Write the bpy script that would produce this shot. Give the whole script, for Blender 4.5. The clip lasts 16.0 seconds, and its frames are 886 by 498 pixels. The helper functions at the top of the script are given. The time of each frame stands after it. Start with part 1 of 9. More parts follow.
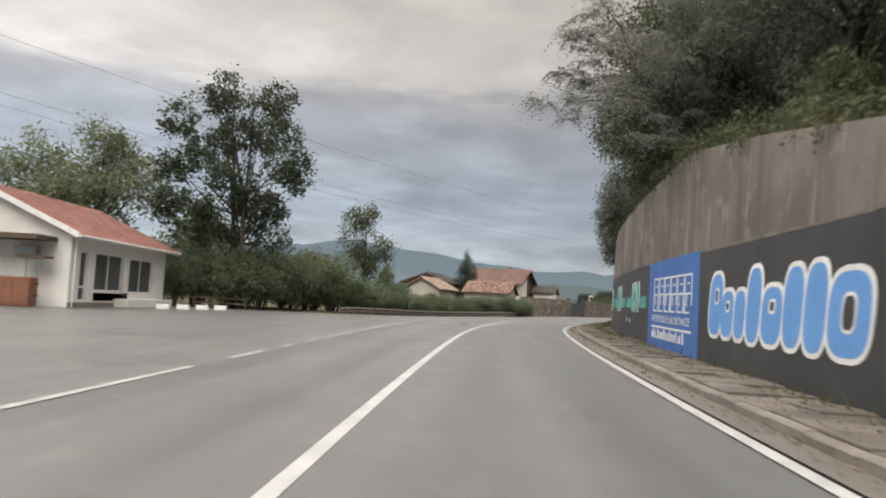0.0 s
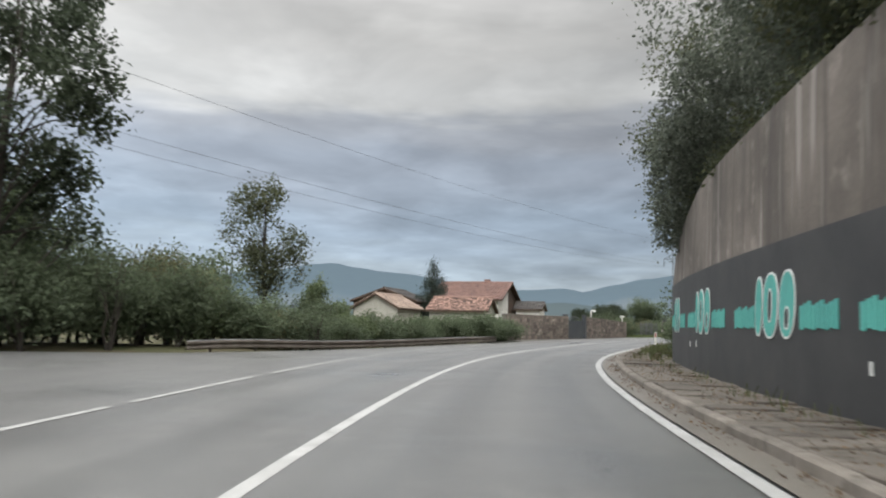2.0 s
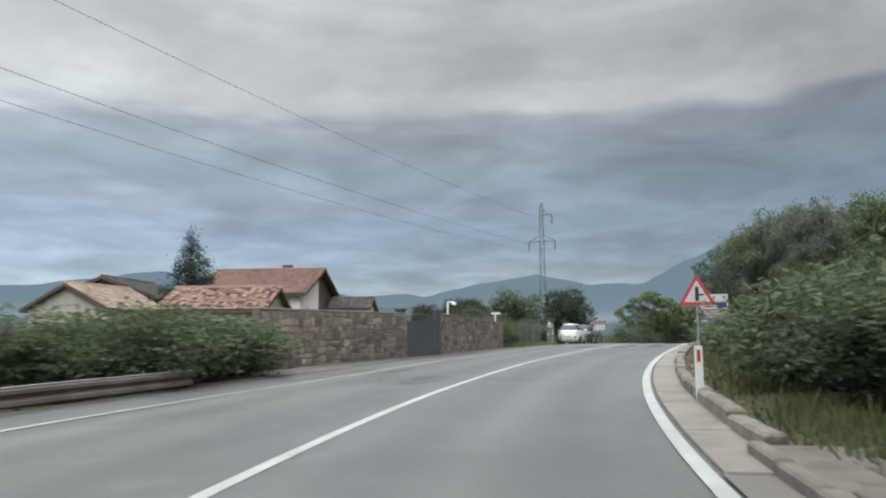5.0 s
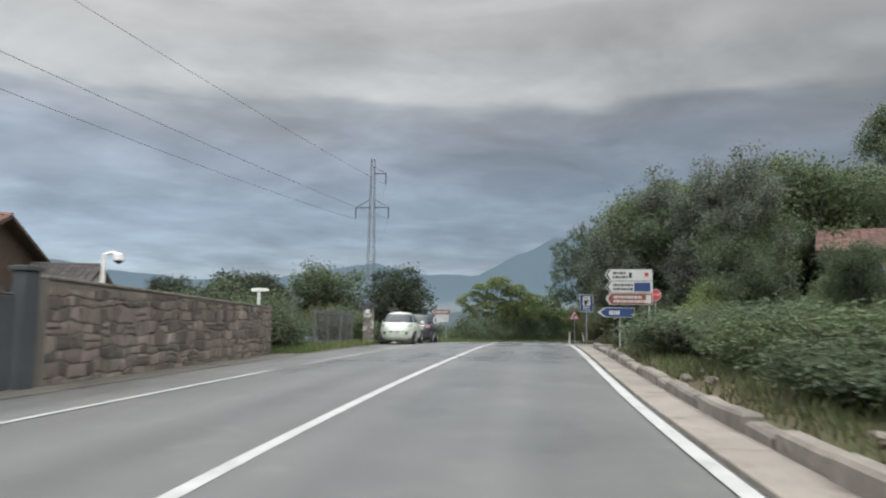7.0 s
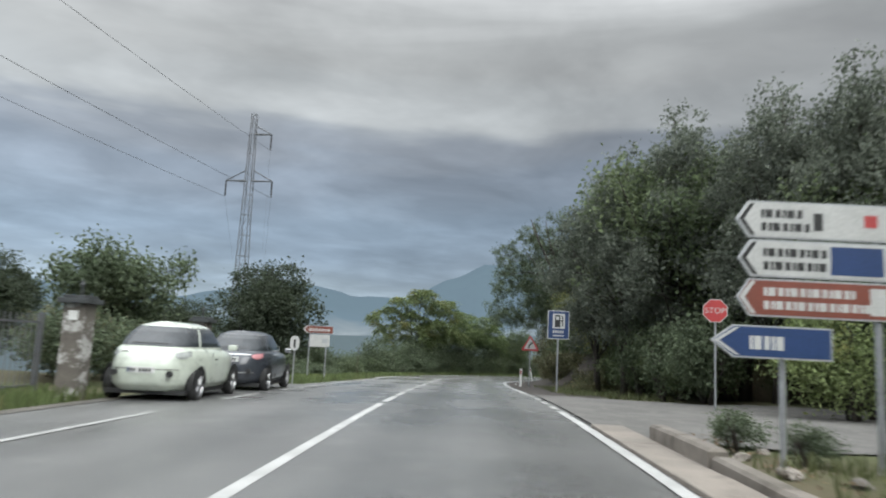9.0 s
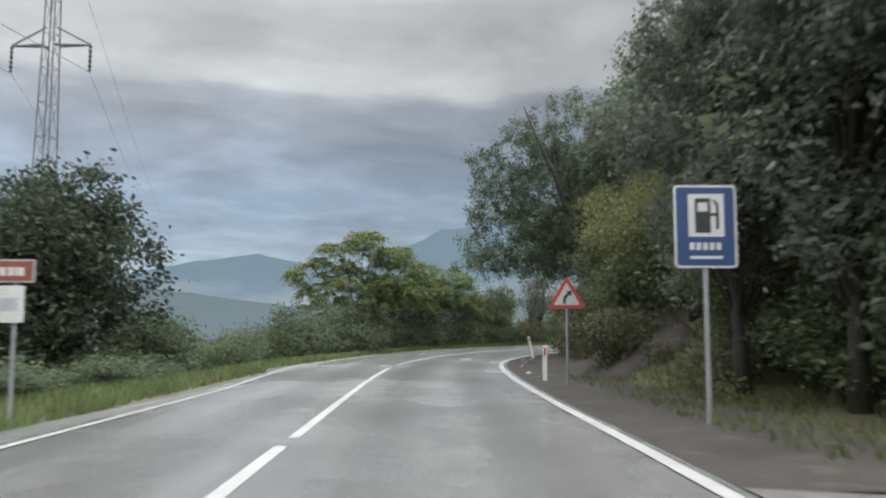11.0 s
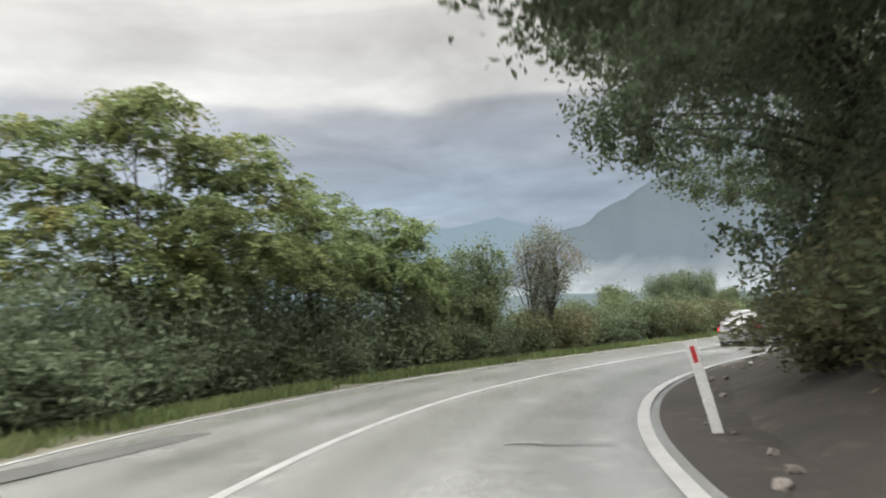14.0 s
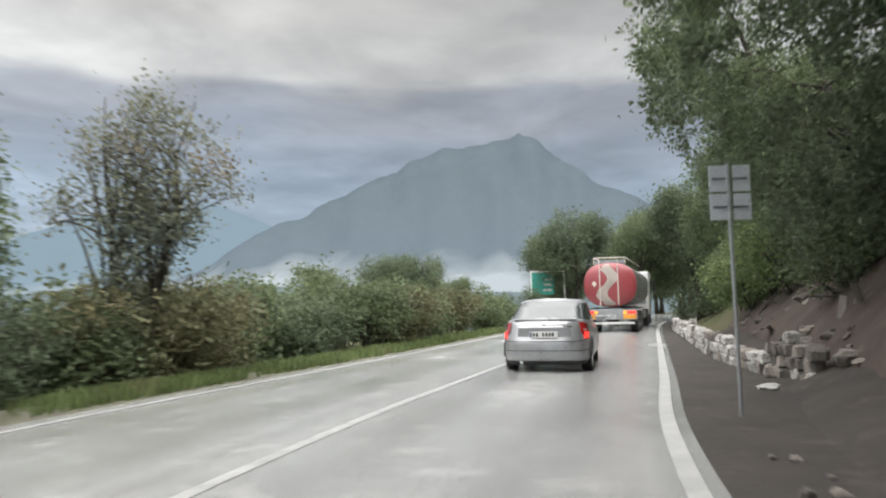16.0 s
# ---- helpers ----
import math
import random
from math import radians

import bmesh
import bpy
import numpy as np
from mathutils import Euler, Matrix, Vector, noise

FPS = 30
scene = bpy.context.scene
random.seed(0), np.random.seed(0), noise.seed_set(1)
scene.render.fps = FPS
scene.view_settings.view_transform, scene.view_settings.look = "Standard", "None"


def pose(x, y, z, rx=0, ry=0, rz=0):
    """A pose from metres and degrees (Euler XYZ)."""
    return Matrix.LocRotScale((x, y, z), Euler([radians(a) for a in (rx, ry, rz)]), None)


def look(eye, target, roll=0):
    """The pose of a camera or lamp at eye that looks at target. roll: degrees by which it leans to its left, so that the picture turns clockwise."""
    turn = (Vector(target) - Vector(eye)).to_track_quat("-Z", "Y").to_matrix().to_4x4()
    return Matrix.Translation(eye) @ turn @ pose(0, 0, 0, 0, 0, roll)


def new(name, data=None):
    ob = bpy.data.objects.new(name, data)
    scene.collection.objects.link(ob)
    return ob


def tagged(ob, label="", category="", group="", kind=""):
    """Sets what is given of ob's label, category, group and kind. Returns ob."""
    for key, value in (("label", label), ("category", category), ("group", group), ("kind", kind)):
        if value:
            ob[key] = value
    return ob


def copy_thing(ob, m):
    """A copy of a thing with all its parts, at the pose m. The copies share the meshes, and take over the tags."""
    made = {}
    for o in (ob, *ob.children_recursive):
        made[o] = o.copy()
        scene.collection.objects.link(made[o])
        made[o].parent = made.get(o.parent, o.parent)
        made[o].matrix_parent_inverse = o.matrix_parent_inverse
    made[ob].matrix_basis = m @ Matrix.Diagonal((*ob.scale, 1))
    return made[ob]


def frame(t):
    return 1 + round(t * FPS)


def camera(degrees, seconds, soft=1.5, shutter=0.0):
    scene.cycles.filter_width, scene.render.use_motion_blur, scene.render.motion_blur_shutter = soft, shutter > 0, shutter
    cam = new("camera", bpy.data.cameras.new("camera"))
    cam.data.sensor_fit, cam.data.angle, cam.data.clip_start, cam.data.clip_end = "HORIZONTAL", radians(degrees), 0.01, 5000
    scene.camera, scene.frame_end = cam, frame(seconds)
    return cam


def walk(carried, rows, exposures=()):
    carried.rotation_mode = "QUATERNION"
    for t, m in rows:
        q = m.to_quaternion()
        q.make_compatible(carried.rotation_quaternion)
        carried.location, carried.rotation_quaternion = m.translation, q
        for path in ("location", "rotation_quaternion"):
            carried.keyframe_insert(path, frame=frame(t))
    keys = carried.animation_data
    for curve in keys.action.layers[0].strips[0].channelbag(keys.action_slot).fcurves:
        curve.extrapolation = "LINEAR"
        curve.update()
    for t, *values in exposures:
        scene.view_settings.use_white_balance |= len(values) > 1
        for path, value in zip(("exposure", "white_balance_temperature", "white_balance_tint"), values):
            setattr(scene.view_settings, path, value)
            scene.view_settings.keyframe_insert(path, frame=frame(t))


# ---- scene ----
cam = camera(62.97, 16.0, soft=2.0, shutter=0.35)
PATH = [
    (0.0, pose(-0.000, 0.000, 1.200, 94.29, -3.03, 0.00)),
    (0.5, pose(0.524, 4.811, 1.232, 94.74, -1.64, -0.12)),
    (1.0, pose(0.976, 9.661, 1.271, 95.18, -1.03, -0.42)),
    (1.5, pose(1.407, 14.533, 1.315, 95.65, -0.98, -0.84)),
    (2.0, pose(1.887, 19.419, 1.355, 96.00, -1.32, -1.66)),
    (2.5, pose(2.472, 24.314, 1.390, 96.25, -1.29, -2.90)),
    (3.0, pose(3.197, 29.204, 1.416, 96.30, -0.97, -4.51)),
    (3.5, pose(4.083, 34.072, 1.435, 96.40, -0.43, -6.45)),
    (4.0, pose(5.148, 38.898, 1.447, 96.58, -0.03, -8.63)),
    (4.5, pose(6.410, 43.664, 1.455, 96.67, 0.27, -11.14)),
    (5.0, pose(7.885, 48.349, 1.465, 96.60, 0.45, -14.02)),
    (5.5, pose(9.584, 52.929, 1.489, 96.14, 0.43, -17.32)),
    (6.0, pose(11.511, 57.373, 1.534, 95.61, 0.09, -20.95)),
    (6.5, pose(13.654, 61.655, 1.587, 95.48, -0.34, -24.17)),
    (7.0, pose(15.958, 65.805, 1.642, 95.71, -0.67, -26.86)),
    (7.5, pose(18.388, 69.862, 1.695, 96.47, -1.19, -28.92)),
    (8.0, pose(20.924, 73.866, 1.737, 97.11, -2.05, -30.49)),
    (8.5, pose(23.543, 77.846, 1.775, 97.70, -3.03, -31.68)),
    (9.0, pose(26.225, 81.806, 1.808, 97.76, -2.80, -32.61)),
    (9.5, pose(28.928, 85.763, 1.828, 97.36, -1.72, -33.65)),
    (10.0, pose(31.614, 89.729, 1.828, 96.68, -0.21, -34.49)),
    (10.5, pose(34.269, 93.697, 1.795, 95.87, 0.07, -35.20)),
    (11.0, pose(36.886, 97.652, 1.728, 95.12, -0.14, -35.69)),
    (11.5, pose(39.481, 101.568, 1.627, 94.50, -0.65, -36.02)),
    (12.0, pose(42.079, 105.411, 1.502, 94.21, -1.33, -35.96)),
    (12.5, pose(44.731, 109.139, 1.365, 94.29, -0.97, -36.26)),
    (13.0, pose(47.484, 112.728, 1.252, 94.62, -0.27, -36.97)),
    (13.5, pose(50.364, 116.145, 1.148, 95.18, 0.74, -38.19)),
    (14.0, pose(53.403, 119.339, 1.030, 95.58, 3.01, -39.94)),
    (14.5, pose(56.624, 122.272, 0.910, 95.40, 4.23, -44.06)),
    (15.0, pose(60.063, 124.915, 0.825, 95.80, 4.77, -50.85)),
    (15.5, pose(63.730, 127.252, 0.760, 95.38, 2.33, -57.56)),
    (16.0, pose(67.630, 129.273, 0.698, 94.34, 1.11, -62.33)),
]
walk(cam, PATH, exposures=((0.0, 0.68, 6850, 12), (1.5, 0.70, 6450, 9), (3.0, 0.70, 6300, 8.5), (5.5, 0.62, 6050, 6), (7.0, 0.68, 6200, 7.5), (9.5, 0.70, 6050, 6), (12.0, 1.04, 6250, 9), (13.0, 1.15, 6400, 9), (14.0, 1.3, 6550, 9), (15.0, 1.36, 6500, 9), (16.0, 1.32, 6400, 9)))

# ---- world, sun ----
SUN_ROT = radians(-75)
world = bpy.data.worlds.new("overcast_sky")
scene.world = world
world.use_nodes = True


def build_world():
    nt = world.node_tree
    nt.nodes.clear()
    n, l = nt.nodes, nt.links

    def math_node(op, a, b=None, clamp=False):
        m = n.new("ShaderNodeMath")
        m.operation, m.use_clamp = op, clamp
        for k, v in enumerate((a, b)):
            if v is None:
                continue
            if isinstance(v, (int, float)):
                m.inputs[k].default_value = v
            else:
                l.new(v, m.inputs[k])
        return m.outputs[0]

    def noise_node(vec, scale, detail, rough, dist=0.0):
        t = n.new("ShaderNodeTexNoise")
        t.inputs["Scale"].default_value = scale
        t.inputs["Detail"].default_value = detail
        t.inputs["Roughness"].default_value = rough
        t.inputs["Distortion"].default_value = dist
        l.new(vec, t.inputs["Vector"])
        return t.outputs[0]

    tc = n.new("ShaderNodeTexCoord")
    sep = n.new("ShaderNodeSeparateXYZ")
    l.new(tc.outputs["Generated"], sep.inputs[0])
    up = math_node("MAXIMUM", sep.outputs[2], 0.0)
    # cloud deck: directions laid onto a flat ceiling of cloud
    inv = math_node("DIVIDE", 1.0, math_node("ADD", up, 0.12))
    comb = n.new("ShaderNodeCombineXYZ")
    l.new(math_node("MULTIPLY", sep.outputs[0], inv), comb.inputs[0])
    l.new(math_node("MULTIPLY", sep.outputs[1], inv), comb.inputs[1])
    deck = comb.outputs[0]
    big = noise_node(deck, 0.55, 3.0, 0.5, 0.6)
    mid = noise_node(deck, 1.5, 5.0, 0.55, 0.4)
    # streaks lying level
    st = n.new("ShaderNodeVectorMath")
    st.operation = "MULTIPLY"
    st.inputs[1].default_value = (2.2, 2.2, 16.0)
    l.new(tc.outputs["Generated"], st.inputs[0])
    streak = noise_node(st.outputs[0], 1.0, 4.0, 0.5, 0.3)
    # height in the sky, bent by the noise, drives the tone of the deck
    e = math_node("ADD", up, math_node("MULTIPLY", math_node("SUBTRACT", big, 0.5), 0.16))
    e = math_node("ADD", e, math_node("MULTIPLY", math_node("SUBTRACT", streak, 0.5), 0.1))
    ramp = n.new("ShaderNodeValToRGB")
    ramp.color_ramp.interpolation = "EASE"
    stops = ((0.0, (0.43, 0.48, 0.515)), (0.06, (0.37, 0.43, 0.485)), (0.13, (0.305, 0.365, 0.44)), (0.21, (0.315, 0.35, 0.405)),
             (0.265, (0.325, 0.34, 0.37)), (0.298, (0.53, 0.525, 0.512)), (0.38, (0.475, 0.462, 0.443)), (0.52, (0.9, 0.87, 0.84)), (0.70, (2.1, 2.05, 2.0)), (1.0, (3.3, 3.22, 3.15)))
    els = ramp.color_ramp.elements
    while len(els) < len(stops):
        els.new(0.5)
    for el, (p, c) in zip(els, stops):
        el.position, el.color = p, (*c, 1)
    l.new(e, ramp.inputs[0])
    east = math_node("SUBTRACT", 1.0, math_node("MULTIPLY", sep.outputs[0], 0.49))
    tone = math_node("MULTIPLY", east, math_node("ADD", 0.52, math_node("MULTIPLY", mid, 0.96)))
    tone = math_node("MULTIPLY", tone, math_node("ADD", 0.8, math_node("MULTIPLY", streak, 0.4)))
    # small torn puffs in the deck
    puff = noise_node(deck, 2.6, 4.0, 0.5, 0.15)
    tone = math_node("MULTIPLY", tone, math_node("ADD", 0.96, math_node("MULTIPLY", math_node("MAXIMUM", math_node("SUBTRACT", puff, 0.46), 0.0), 0.8)))
    mul = n.new("ShaderNodeVectorMath")
    mul.operation = "SCALE"
    l.new(ramp.outputs[0], mul.inputs[0])
    l.new(tone, mul.inputs["Scale"])
    sky = n.new("ShaderNodeTexSky")
    sky.sky_type, sky.sun_disc = "NISHITA", False
    sky.sun_elevation, sky.sun_rotation = radians(38), SUN_ROT
    bg_sky = n.new("ShaderNodeBackground")
    bg_sky.inputs[1].default_value = 0.05
    l.new(sky.outputs[0], bg_sky.inputs[0])
    bg_deck = n.new("ShaderNodeBackground")
    bg_deck.inputs[1].default_value = 0.78
    l.new(mul.outputs[0], bg_deck.inputs[0])
    mix = n.new("ShaderNodeMixShader")
    mix.inputs[0].default_value = 0.93
    l.new(bg_sky.outputs[0], mix.inputs[1])
    l.new(bg_deck.outputs[0], mix.inputs[2])
    out = n.new("ShaderNodeOutputWorld")
    l.new(mix.outputs[0], out.inputs[0])


build_world()
sun_data = bpy.data.lights.new("sun", "SUN")
sun_data.energy, sun_data.angle, sun_data.color = 1.1, radians(35), (1.0, 0.96, 0.9)
sun = new("sun", sun_data)
sun.matrix_world = look((40, -60, 80), (40, 40, 0))

# ---- materials ----


def material(name, colour, second=None, scale=3.0, rough=0.6, bump=0.15, fine=40.0, metal=0.0, vary=0.0, mix=(0.35, 0.7), coat=0.0, spec=0.5, through_light=0.0, stretch=None, island=0.0, third=None, third_at=(0.55, 0.75), third_scale=None):
    """A painted or natural surface: two noises for stains and grain, relief, and a shift from piece to piece."""
    m = bpy.data.materials.new(name)
    m.use_nodes = True
    nt = m.node_tree
    n, l = nt.nodes, nt.links
    b = n["Principled BSDF"]
    b.inputs["Metallic"].default_value = metal
    b.inputs["Coat Weight"].default_value = coat
    b.inputs["Specular IOR Level"].default_value = spec
    tc = n.new("ShaderNodeTexCoord")
    src = tc.outputs["Object"]
    if stretch:
        mp = n.new("ShaderNodeMapping")
        mp.inputs["Scale"].default_value = stretch
        l.new(src, mp.inputs[0])
        src = mp.outputs[0]

    def tex(sc, detail=6.0, rg=0.6):
        t = n.new("ShaderNodeTexNoise")
        t.inputs["Scale"].default_value, t.inputs["Detail"].default_value, t.inputs["Roughness"].default_value = sc, detail, rg
        l.new(src, t.inputs["Vector"])
        return t.outputs[0]

    def blend(fac, a, c, mode="MIX"):
        x = n.new("ShaderNodeMix")
        x.data_type, x.blend_type = "RGBA", mode
        for k, v in ((0, fac), (6, a), (7, c)):
            if isinstance(v, (int, float)):
                x.inputs[k].default_value = v
            elif isinstance(v, tuple):
                x.inputs[k].default_value = (*v[:3], 1)
            else:
                l.new(v, x.inputs[k])
        return x.outputs[2]

    def span(v, lo, hi, a=0.0, c=1.0):
        r = n.new("ShaderNodeMapRange")
        for k, q in enumerate((None, lo, hi, a, c)):
            if q is not None:
                r.inputs[k].default_value = q
        l.new(v, r.inputs[0])
        return r.outputs[0]

    second = second or tuple(c * 0.7 for c in colour)
    large, small = tex(scale), tex(fine, 4.0)
    col = blend(span(large, *mix), colour, second)
    if third:
        col = blend(span(tex(third_scale or scale * 0.6, 5.0), *third_at), col, third)
    grain = span(small, 0.25, 0.75, 0.82, 1.16)
    col = blend(1.0, col, grain, "MULTIPLY")
    if vary:
        oi = n.new("ShaderNodeObjectInfo")
        col = blend(1.0, col, span(oi.outputs["Random"], 0, 1, 1 - vary, 1 + vary), "MULTIPLY")
    if island:
        ge = n.new("ShaderNodeNewGeometry")
        col = blend(1.0, col, span(ge.outputs["Random Per Island"], 0, 1, 1 - island, 1 + island), "MULTIPLY")
    l.new(col, b.inputs["Base Color"])
    l.new(span(small, 0.2, 0.8, max(0.02, rough - 0.09), min(1, rough + 0.09)), b.inputs["Roughness"])
    if bump:
        bp = n.new("ShaderNodeBump")
        bp.inputs["Strength"].default_value, bp.inputs["Distance"].default_value = bump, 0.02
        l.new(small, bp.inputs["Height"])
        l.new(bp.outputs[0], b.inputs["Normal"])
    if through_light:
        tr = n.new("ShaderNodeBsdfTranslucent")
        l.new(col, tr.inputs[0])
        mx = n.new("ShaderNodeMixShader")
        mx.inputs[0].default_value = through_light
        l.new(b.outputs[0], mx.inputs[1])
        l.new(tr.outputs[0], mx.inputs[2])
        l.new(mx.outputs[0], n["Material Output"].inputs[0])
    return m


def glow(name, colour, strength):
    m = bpy.data.materials.new(name)
    m.use_nodes = True
    b = m.node_tree.nodes["Principled BSDF"]
    b.inputs["Base Color"].default_value = (*colour, 1)
    b.inputs["Emission Color"].default_value = (*colour, 1)
    b.inputs["Emission Strength"].default_value = strength
    return m


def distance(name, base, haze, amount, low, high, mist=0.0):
    """Far land: forest colour with air haze painted in as emission; more haze towards the valley floor."""
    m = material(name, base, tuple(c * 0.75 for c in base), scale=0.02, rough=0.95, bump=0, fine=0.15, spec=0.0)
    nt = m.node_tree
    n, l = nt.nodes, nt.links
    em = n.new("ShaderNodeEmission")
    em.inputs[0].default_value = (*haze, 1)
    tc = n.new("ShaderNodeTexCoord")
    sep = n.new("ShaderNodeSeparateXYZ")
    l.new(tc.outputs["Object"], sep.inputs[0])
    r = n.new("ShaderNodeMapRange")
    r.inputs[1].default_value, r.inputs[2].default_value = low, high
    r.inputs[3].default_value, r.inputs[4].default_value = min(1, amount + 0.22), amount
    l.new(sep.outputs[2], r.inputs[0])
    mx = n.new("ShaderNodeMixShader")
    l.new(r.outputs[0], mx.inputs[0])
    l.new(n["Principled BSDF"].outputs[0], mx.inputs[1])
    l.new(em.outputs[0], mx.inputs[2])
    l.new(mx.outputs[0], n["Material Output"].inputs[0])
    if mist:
        # mist painted into the emission at the foot of the slope, ragged along its top
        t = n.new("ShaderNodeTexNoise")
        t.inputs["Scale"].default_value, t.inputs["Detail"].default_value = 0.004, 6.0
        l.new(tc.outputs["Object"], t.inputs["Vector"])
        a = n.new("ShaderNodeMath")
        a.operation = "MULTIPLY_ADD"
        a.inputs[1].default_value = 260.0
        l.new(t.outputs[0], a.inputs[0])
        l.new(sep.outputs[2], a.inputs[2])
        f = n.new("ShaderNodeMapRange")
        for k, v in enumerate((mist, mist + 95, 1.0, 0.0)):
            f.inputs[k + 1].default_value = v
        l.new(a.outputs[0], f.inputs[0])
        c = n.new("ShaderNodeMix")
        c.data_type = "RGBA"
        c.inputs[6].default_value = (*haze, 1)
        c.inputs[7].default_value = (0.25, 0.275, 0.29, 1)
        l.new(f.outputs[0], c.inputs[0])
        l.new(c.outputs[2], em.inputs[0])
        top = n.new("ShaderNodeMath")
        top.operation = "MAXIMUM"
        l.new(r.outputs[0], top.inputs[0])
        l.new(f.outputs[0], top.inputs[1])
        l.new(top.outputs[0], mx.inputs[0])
    return m


def wet(m):
    """Standing damp: patches of low roughness, and the road wetter from the bend on."""
    n, l = m.node_tree.nodes, m.node_tree.links
    b = n["Principled BSDF"]
    dry = b.inputs["Roughness"].links[0].from_socket
    tc = n.new("ShaderNodeTexCoord")
    sep = n.new("ShaderNodeSeparateXYZ")
    l.new(tc.outputs["Object"], sep.inputs[0])
    t = n.new("ShaderNodeTexNoise")
    t.inputs["Scale"].default_value, t.inputs["Detail"].default_value = 0.22, 5.0
    l.new(tc.outputs["Object"], t.inputs["Vector"])
    r = n.new("ShaderNodeMapRange")
    for k, v in enumerate((18.0, 62.0, -0.12, 0.30)):
        r.inputs[k + 1].default_value = v
    l.new(sep.outputs[0], r.inputs[0])
    a = n.new("ShaderNodeMath")
    l.new(t.outputs[0], a.inputs[0])
    l.new(r.outputs[0], a.inputs[1])
    w = n.new("ShaderNodeMapRange")
    for k, v in enumerate((0.42, 0.75, 1.0, 0.38)):
        w.inputs[k + 1].default_value = v
    l.new(a.outputs[0], w.inputs[0])
    x = n.new("ShaderNodeMath")
    x.operation = "MULTIPLY"
    l.new(dry, x.inputs[0])
    l.new(w.outputs[0], x.inputs[1])
    l.new(x.outputs[0], b.inputs["Roughness"])
    # base colour scaled up along x, to 2.55 times from x = 62 on
    old = b.inputs["Base Color"].links[0].from_socket
    g = n.new("ShaderNodeMapRange")
    for k, v in enumerate((34.0, 62.0, 1.0, 2.55)):
        g.inputs[k + 1].default_value = v
    l.new(sep.outputs[0], g.inputs[0])
    s = n.new("ShaderNodeVectorMath")
    s.operation = "SCALE"
    l.new(old, s.inputs[0])
    l.new(g.outputs[0], s.inputs["Scale"])
    l.new(s.outputs[0], b.inputs["Base Color"])
    return m


def tracks(m):
    """Wheel tracks and long stains that run with the lanes; the surface's UV holds metres across and along."""
    n, l = m.node_tree.nodes, m.node_tree.links
    b = n["Principled BSDF"]
    uv = n.new("ShaderNodeUVMap")
    uv.uv_map = "lane"
    mp = n.new("ShaderNodeMapping")
    mp.inputs["Scale"].default_value = (1.9, 0.045, 1.0)
    l.new(uv.outputs[0], mp.inputs[0])
    t = n.new("ShaderNodeTexNoise")
    t.inputs["Scale"].default_value, t.inputs["Detail"].default_value = 1.0, 5.0
    l.new(mp.outputs[0], t.inputs["Vector"])
    sep = n.new("ShaderNodeSeparateXYZ")
    l.new(uv.outputs[0], sep.inputs[0])

    def calc(op, *args):
        q = n.new("ShaderNodeMath")
        q.operation = op
        for k, v in enumerate(args):
            if isinstance(v, (int, float)):
                q.inputs[k].default_value = v
            else:
                l.new(v, q.inputs[k])
        return q.outputs[0]
    wave = calc("COSINE", calc("MULTIPLY", calc("SUBTRACT", calc("ABSOLUTE", sep.outputs[0]), 1.05), 3.93))
    wave = calc("MULTIPLY", wave, calc("LESS_THAN", calc("ABSOLUTE", sep.outputs[0]), 3.9))
    f = calc("ADD", 0.74, calc("MULTIPLY", t.outputs[0], 0.52))
    f = calc("SUBTRACT", f, calc("MULTIPLY", wave, calc("MULTIPLY", t.outputs[0], 0.13)))
    s = n.new("ShaderNodeVectorMath")
    s.operation = "SCALE"
    l.new(b.inputs["Base Color"].links[0].from_socket, s.inputs[0])
    l.new(f, s.inputs["Scale"])
    l.new(s.outputs[0], b.inputs["Base Color"])
    old = b.inputs["Roughness"].links[0].from_socket
    l.new(calc("SUBTRACT", old, calc("MULTIPLY", wave, 0.035)), b.inputs["Roughness"])
    return m


def stained(m, drip, scale):
    """Pale lime drips and dark run-off on cast concrete, drawn down the face."""
    n, l = m.node_tree.nodes, m.node_tree.links
    b = n["Principled BSDF"]
    tc = n.new("ShaderNodeTexCoord")
    mp = n.new("ShaderNodeMapping")
    mp.inputs["Scale"].default_value = (1.0, 1.0, 0.07)
    l.new(tc.outputs["Object"], mp.inputs[0])
    col = b.inputs["Base Color"].links[0].from_socket
    for sc, lo, hi, colour, amount in ((scale, 0.60, 0.68, drip, 0.55), (scale * 0.45, 0.52, 0.68, (0.06, 0.053, 0.047), 0.75), (scale * 1.9, 0.56, 0.66, (0.085, 0.07, 0.058), 0.5)):
        t = n.new("ShaderNodeTexNoise")
        t.inputs["Scale"].default_value, t.inputs["Detail"].default_value, t.inputs["Roughness"].default_value = sc, 4.0, 0.55
        l.new(mp.outputs[0], t.inputs["Vector"])
        r = n.new("ShaderNodeMapRange")
        for k, v in enumerate((lo, hi, 0.0, amount)):
            r.inputs[k + 1].default_value = v
        l.new(t.outputs[0], r.inputs[0])
        x = n.new("ShaderNodeMix")
        x.data_type = "RGBA"
        l.new(r.outputs[0], x.inputs[0])
        l.new(col, x.inputs[6])
        x.inputs[7].default_value = (*colour, 1)
        col = x.outputs[2]
    l.new(col, b.inputs["Base Color"])
    return m


